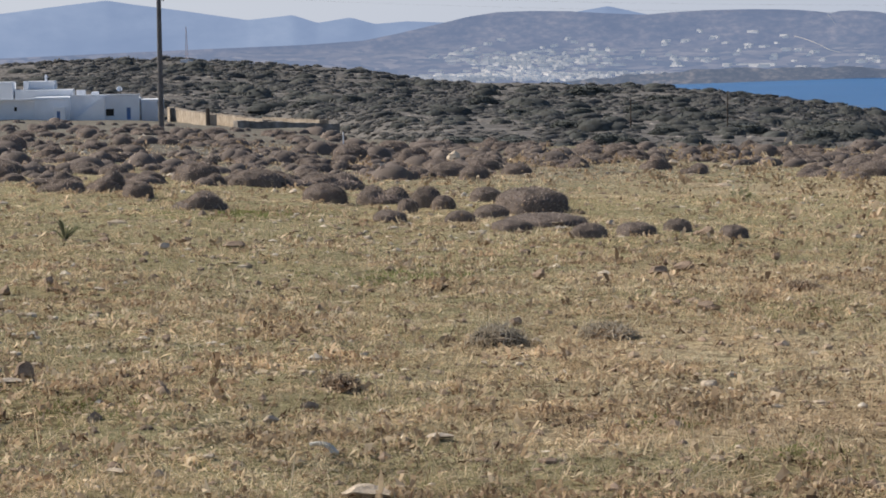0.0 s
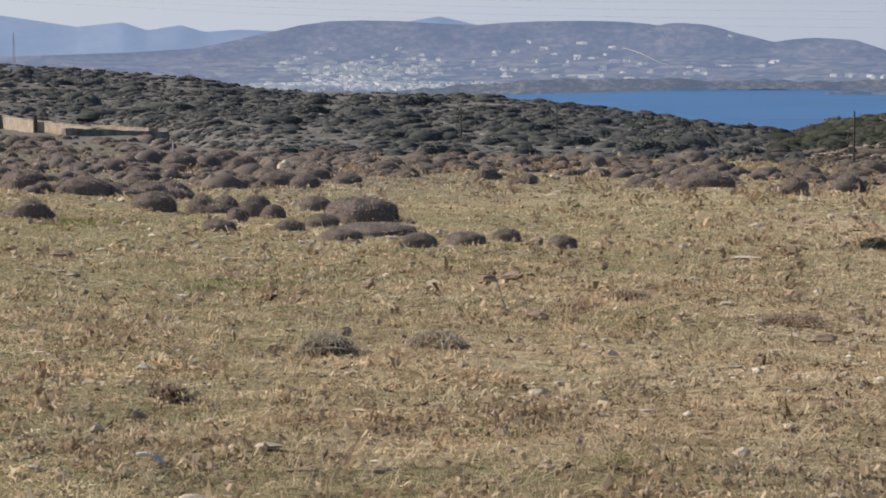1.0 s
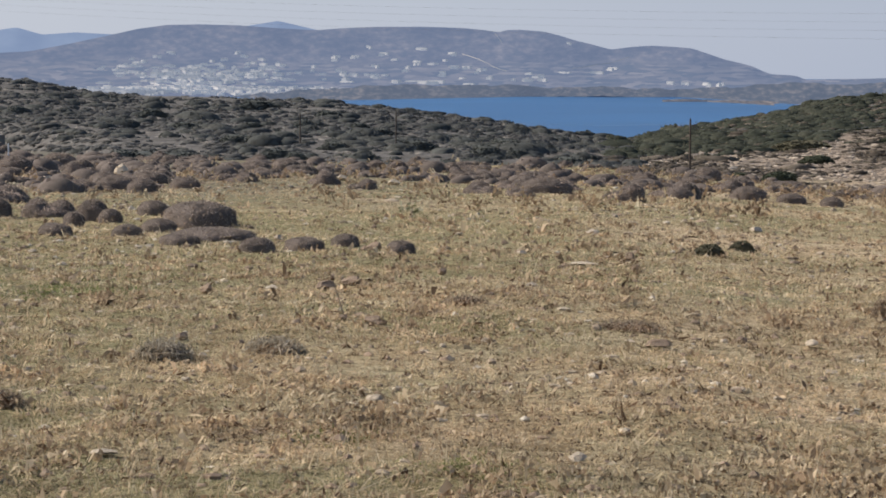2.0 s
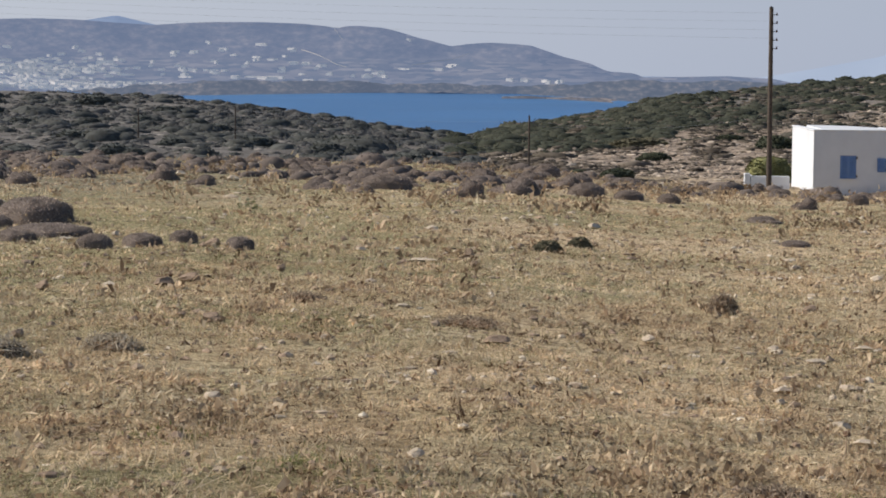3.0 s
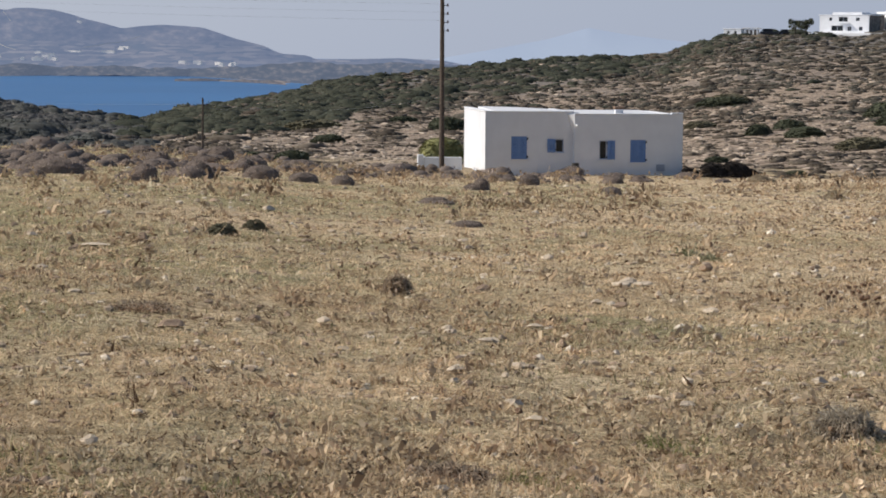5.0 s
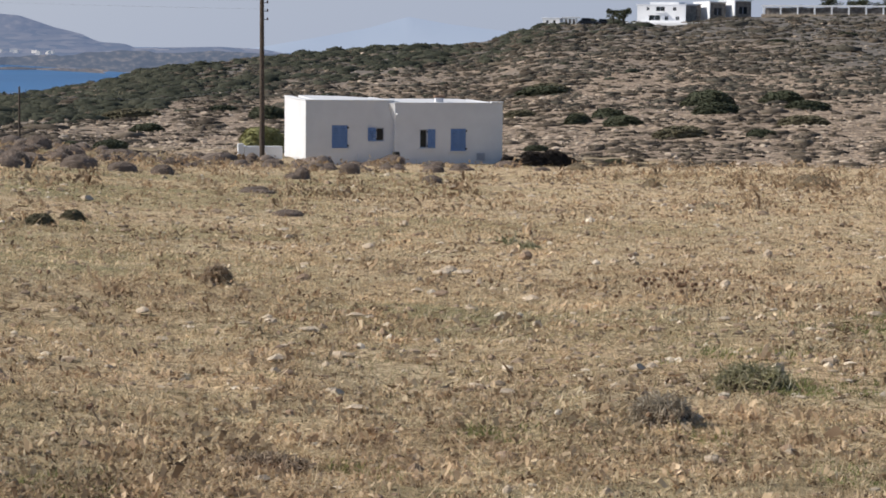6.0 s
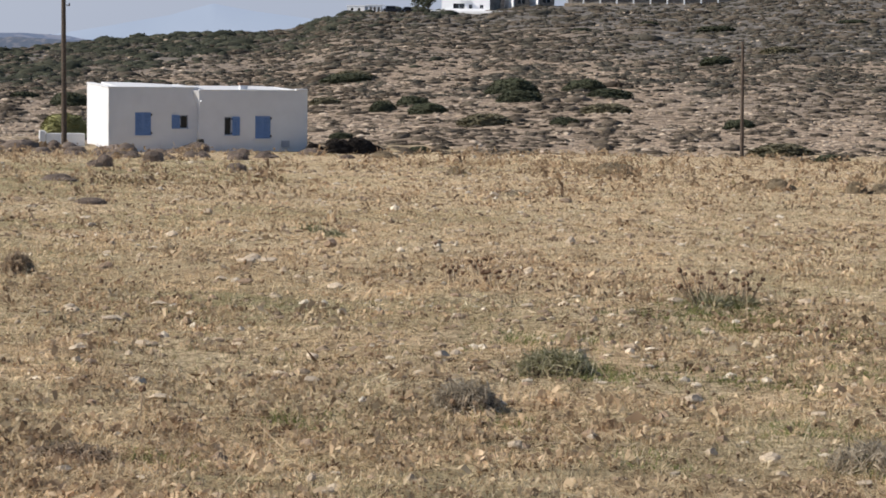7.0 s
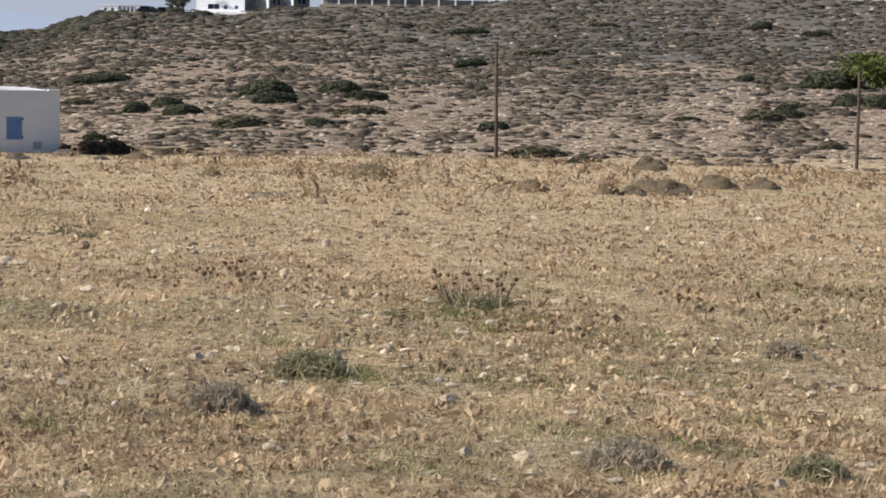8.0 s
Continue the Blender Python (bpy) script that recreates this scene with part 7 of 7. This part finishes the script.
def twig_bush(az, d, w, h, outer, inner, n, label, seed):
    p = spot(az, d)
    ob = new("twig_bush")
    ob.matrix_world = Matrix.Translation(p) @ pose(0, 0, 0, 0, 0, -az)
    part_mesh("twig_dome", twig_heap("twig_dome", w, h, n * 2, 0.0038, outer, seed), ob)
    part_mesh("inner_wood", twig_heap("inner_wood", w * 0.86, h * 0.72, n, 0.007, inner, seed + 1, 0.2), ob)
    return tagged(ob, label, "bush")


twig_bush(12.30, 13.75, 0.45, 0.19, M_GREY, M_INNER_SHADE, 520, "round heap of dead grey twigs on the pasture", 201)
twig_bush(14.55, 15.7, 0.60, 0.18, M_SAGE, M_INNER_SHADE, 620, "low grey-green shrublet beside a white stone", 203)
twig_bush(22.3, 11.45, 0.48, 0.15, M_GREY, M_SAGE, 620, "low silvery grey shrublet in the grass", 205)
twig_bush(27.0, 11.5, 0.34, 0.13, M_SAGE, M_INNER_SHADE, 420, "low grey-green shrublet in the grass", 207)
twig_bush(-16.3, 16.9, 0.46, 0.16, M_GREY, M_INNER_SHADE, 420, "wispy grey tuft of dead twigs", 209)
twig_bush(-13.58, 17.7, 0.50, 0.13, M_GREY, M_RUST, 380, "wispy grey tuft of dead twigs", 211)
twig_bush(1.36, 25.0, 0.36, 0.23, M_BROWN_TWIG, M_RUST, 520, "round brown twiggy bush standing alone on the pasture", 213)
twig_bush(-8.9, 23.0, 0.5, 0.09, M_BROWN_TWIG, M_DEAD, 300, "low dark patch of withered twigs", 215)
twig_bush(-4.9, 20.7, 0.75, 0.08, M_BROWN_TWIG, M_DEAD, 380, "long low row of withered dark plants", 217)
twig_bush(26.2, 17.6, 0.42, 0.12, M_GREY, M_INNER_SHADE, 380, "low grey twig tuft in dry grass", 219)
twig_bush(-20.2, 14.2, 0.3, 0.10, M_BROWN_TWIG, M_DEAD, 260, "low dark withered plant in the grass", 223)
twig_bush(2.6, 11.6, 0.5, 0.08, M_BROWN_TWIG, M_DEAD, 320, "low dark withered plant in the grass", 225)
twig_bush(9.0, 33.5, 0.42, 0.12, M_SAGE, M_GREEN, 320, "low grey-green plant on the pasture", 227)
twig_bush(13.6, 53.5, 0.75, 0.14, M_GREY, M_SAGE, 380, "flat grey shrublet on the far pasture", 229)


def thistle(az, d, height, heads, label, seed, leaves=True):
    """A dead thistle: branching stalks with round heads over a green rosette."""
    r = random.Random(seed)
    p = spot(az, d)
    ob = new("thistle")
    ob.matrix_world = Matrix.Translation(p) @ pose(0, 0, 0, 0, 0, -az)
    for i in range(heads):
        x, y = r.uniform(-0.5, 0.5) * height * 1.5, r.uniform(-0.3, 0.3) * height
        z = height * r.uniform(0.45, 1.0)
        stem = part("stem", rod_bm((x * 0.45, y * 0.45, -0.02), (x, y, z), 0.007, 0.005, 5), M_STEM, ob)
        bm = bmesh.new()
        bmesh.ops.create_icosphere(bm, subdivisions=2, radius=0.021)
        for v in bm.verts:
            v.co *= r.uniform(0.75, 1.35)
            v.co.z *= 0.85
        bmesh.ops.translate(bm, verts=bm.verts[:], vec=(x, y, z))
        part("flower_head", bm, M_HEAD, stem, "dry brown thistle head")
    if leaves:
        part_mesh("rosette", twig_heap("rosette", height * 1.5, height * 0.35, 240, 0.005, M_SAGE, seed, 1.0), ob)
    return tagged(ob, label, "thistle", "thistles")


def standing_weed(az, d, w, h, kind, seed):
    """One withered plant: a stem and knots of curled leaves round it."""
    r = np.random.default_rng(seed)
    ob = new("dry_weed")
    ob.matrix_world = Matrix.Translation(spot(az, d)) @ pose(0, 0, 0, 0, 0, -az)
    part("stem", rod_bm((0, 0, -0.03), (0.1 * w, 0, h * 0.8), 0.008, 0.004, 5), M_STEM, ob)
    m = int(26 + 60 * w)
    c = r.normal(0, 1, (m, 3)) * np.array([w * 0.26, w * 0.2, h * 0.22]) + np.array([0, 0, h * 0.5])
    c[:, 2] = np.clip(c[:, 2], 0, h * 0.95)
    run = r.normal(0, 1, (m, 3)) + np.array([0, 0, 0.5])
    run /= np.linalg.norm(run, axis=1)[:, None]
    size = r.uniform(0.10, 0.22, (m, 1)) * min(h, w)
    me = leaf_strips("foliage", c, run, r.normal(0, 0.35, (m, 3)) - np.array([0, 0, 0.4]), size, 0.42, (M_CURL, M_WEED, M_SAGE)[kind], r.random(m) * (0.7, 1, 1)[kind], r)
    part_mesh("foliage", me, ob)
    words = ("brown withered weed standing alone on the pasture", "rust-tan dry weed clump on the far pasture", "grey-green leafy plant on the pasture")[kind]
    return tagged(ob, words, "weed", "standing weeds")


M_HEAD = surface("dark_dry_heads", [(0.3, (0.13, 0.08, 0.052)), (0.7, (0.27, 0.175, 0.115))], 60.0, bump=0.5)
M_STEM = surface("pale_dry_stem", [(0.3, (0.36, 0.27, 0.19)), (0.7, (0.52, 0.42, 0.30))], 20.0, bump=0.0)
thistle(18.2, 21.6, 0.36, 15, "clump of dead thistles with brown heads over green leaves", 301)
thistle(18.95, 21.9, 0.32, 13, "clump of dead thistles with brown heads over green leaves", 302)
thistle(20.93, 17.9, 0.22, 5, "dead pale-stemmed thistle leaning in the grass", 303, False)
thistle(-11.54, 20.7, 0.42, 1, "single tall pale thistle stalk beside stones", 304, False)
thistle(12.6, 25.3, 0.20, 9, "low cluster of brown thistle heads", 305, False)
thistle(11.9, 24.6, 0.18, 9, "low cluster of brown thistle heads", 306, False)
thistle(13.0, 23.6, 0.20, 10, "low cluster of brown thistle heads", 307, False)
thistle(9.2, 37.0, 0.22, 3, "low cluster of brown thistle heads", 308, False)
thistle(-1.0, 13.0, 0.24, 1, "single dry thistle stalk in the grass", 309, False)
thistle(4.3, 13.4, 0.26, 1, "single dry thistle stalk in the grass", 310, False)
thistle(26.6, 19.0, 0.26, 5, "dead thistles with brown heads in dry grass", 311, False)
thistle(23.4, 22.0, 0.24, 9, "dead thistles with brown heads in dry grass", 312, False)
thistle(27.6, 22.4, 0.26, 10, "dead thistles with brown heads in dry grass", 313, False)

WEEDS = [(-9.52, 28.5, 0.14, 0.14, 0), (-10.07, 27.2, 0.12, 0.13, 0), (-9.17, 26.2, 0.10, 0.10, 0), (-11.16, 40.9, 0.19, 0.19, 0), (-10.83, 37.6, 0.16, 0.14, 0), (-5.08, 31.4, 0.19, 0.21, 0), (-4.8, 29.7, 0.17, 0.20, 0), (-0.64, 33.5, 0.21, 0.12, 0), (9.01, 41.3, 0.15, 0.21, 0), (10.72, 36.7, 0.18, 0.13, 0), (11.34, 39.4, 0.16, 0.12, 0), (16.4, 28.8, 0.17, 0.11, 0), (15.23, 28.1, 0.16, 0.11, 0)]
CLUMPS = [(-7.45, 53.6, 0.52, 0.34, 1), (-5.5, 50.9, 0.74, 0.37, 1), (-1.69, 64.8, 0.63, 0.35, 1), (3.39, 57.0, 0.55, 0.33, 1), (1.35, 55.4, 0.4, 0.24, 1), (-12.31, 56.3, 0.33, 0.33, 1), (-8.56, 50.1, 0.49, 0.32, 1), (3.78, 55.4, 0.81, 0.32, 1), (12.09, 72.6, 0.42, 0.32, 1), (-10.25, 46.2, 0.45, 0.35, 2), (8.57, 35.4, 0.52, 0.19, 2)]
for i, row in enumerate(WEEDS + CLUMPS):
    standing_weed(*row, 400 + i)



def squill(az, d, height, seed):
    """A rosette of strap leaves that arch outwards."""
    r = np.random.default_rng(seed)
    ob = new("squill")
    ob.matrix_world = Matrix.Translation(spot(az, d)) @ pose(0, 0, 0, 0, 0, -az)
    for i in range(15):
        a, tilt = i * 2.4, r.uniform(0.25, 1.0)
        run = np.array([[math.cos(a) * tilt, math.sin(a) * tilt, 1.0]])
        run /= np.linalg.norm(run)
        me = leaf_strips("leaf", np.array([[0.0, 0.0, -0.01]]), run, np.array([[0.15 * math.cos(a), 0.15 * math.sin(a), -0.35 * tilt]]), height * r.uniform(0.5, 0.75), 0.085, M_SQUILL, np.array([r.random()]), r)
        part_mesh("leaf", me, ob)
    return tagged(ob, "rosette of green strap-shaped squill leaves on the pasture", "plant")


M_SQUILL = leafy("squill_leaves", [(0.0, (0.12, 0.125, 0.07)), (0.5, (0.20, 0.205, 0.12)), (1.0, (0.31, 0.31, 0.20))])
squill(-26.81, 29.5, 0.30, 501)
squill(8.5, 35.2, 0.2, 502)

# a curved white stick in the grass
stick = bmesh.new()
for i in range(9):
    u0, u1 = i / 9, (i + 1) / 9
    rod_bm((0.10 * u0, 0, 0.035 + 0.03 * math.sin(u0 * 2.6)), (0.10 * u1, 0.004 * i, 0.035 + 0.03 * math.sin(u1 * 2.6)), 0.009, 0.008, 7, stick)
me = bpy.data.meshes.new("dry_stick")
stick.to_mesh(me)
stick.free()
me.materials.append(surface("bleached_wood", [(0.3, (0.60, 0.55, 0.46)), (0.7, (0.74, 0.70, 0.62))], 20.0, bump=0.2))
shard = new("dry_stick", me)
shard.matrix_world = Matrix.Translation(spot(-21.03, 11.3) + Vector((0, 0, 0.03))) @ pose(0, 0, 0, 0, 25, -10) @ Matrix.Diagonal((1.3, 1.3, 1.3, 1))
tagged(shard, "short curved bleached stick lying in the grass", "stick")
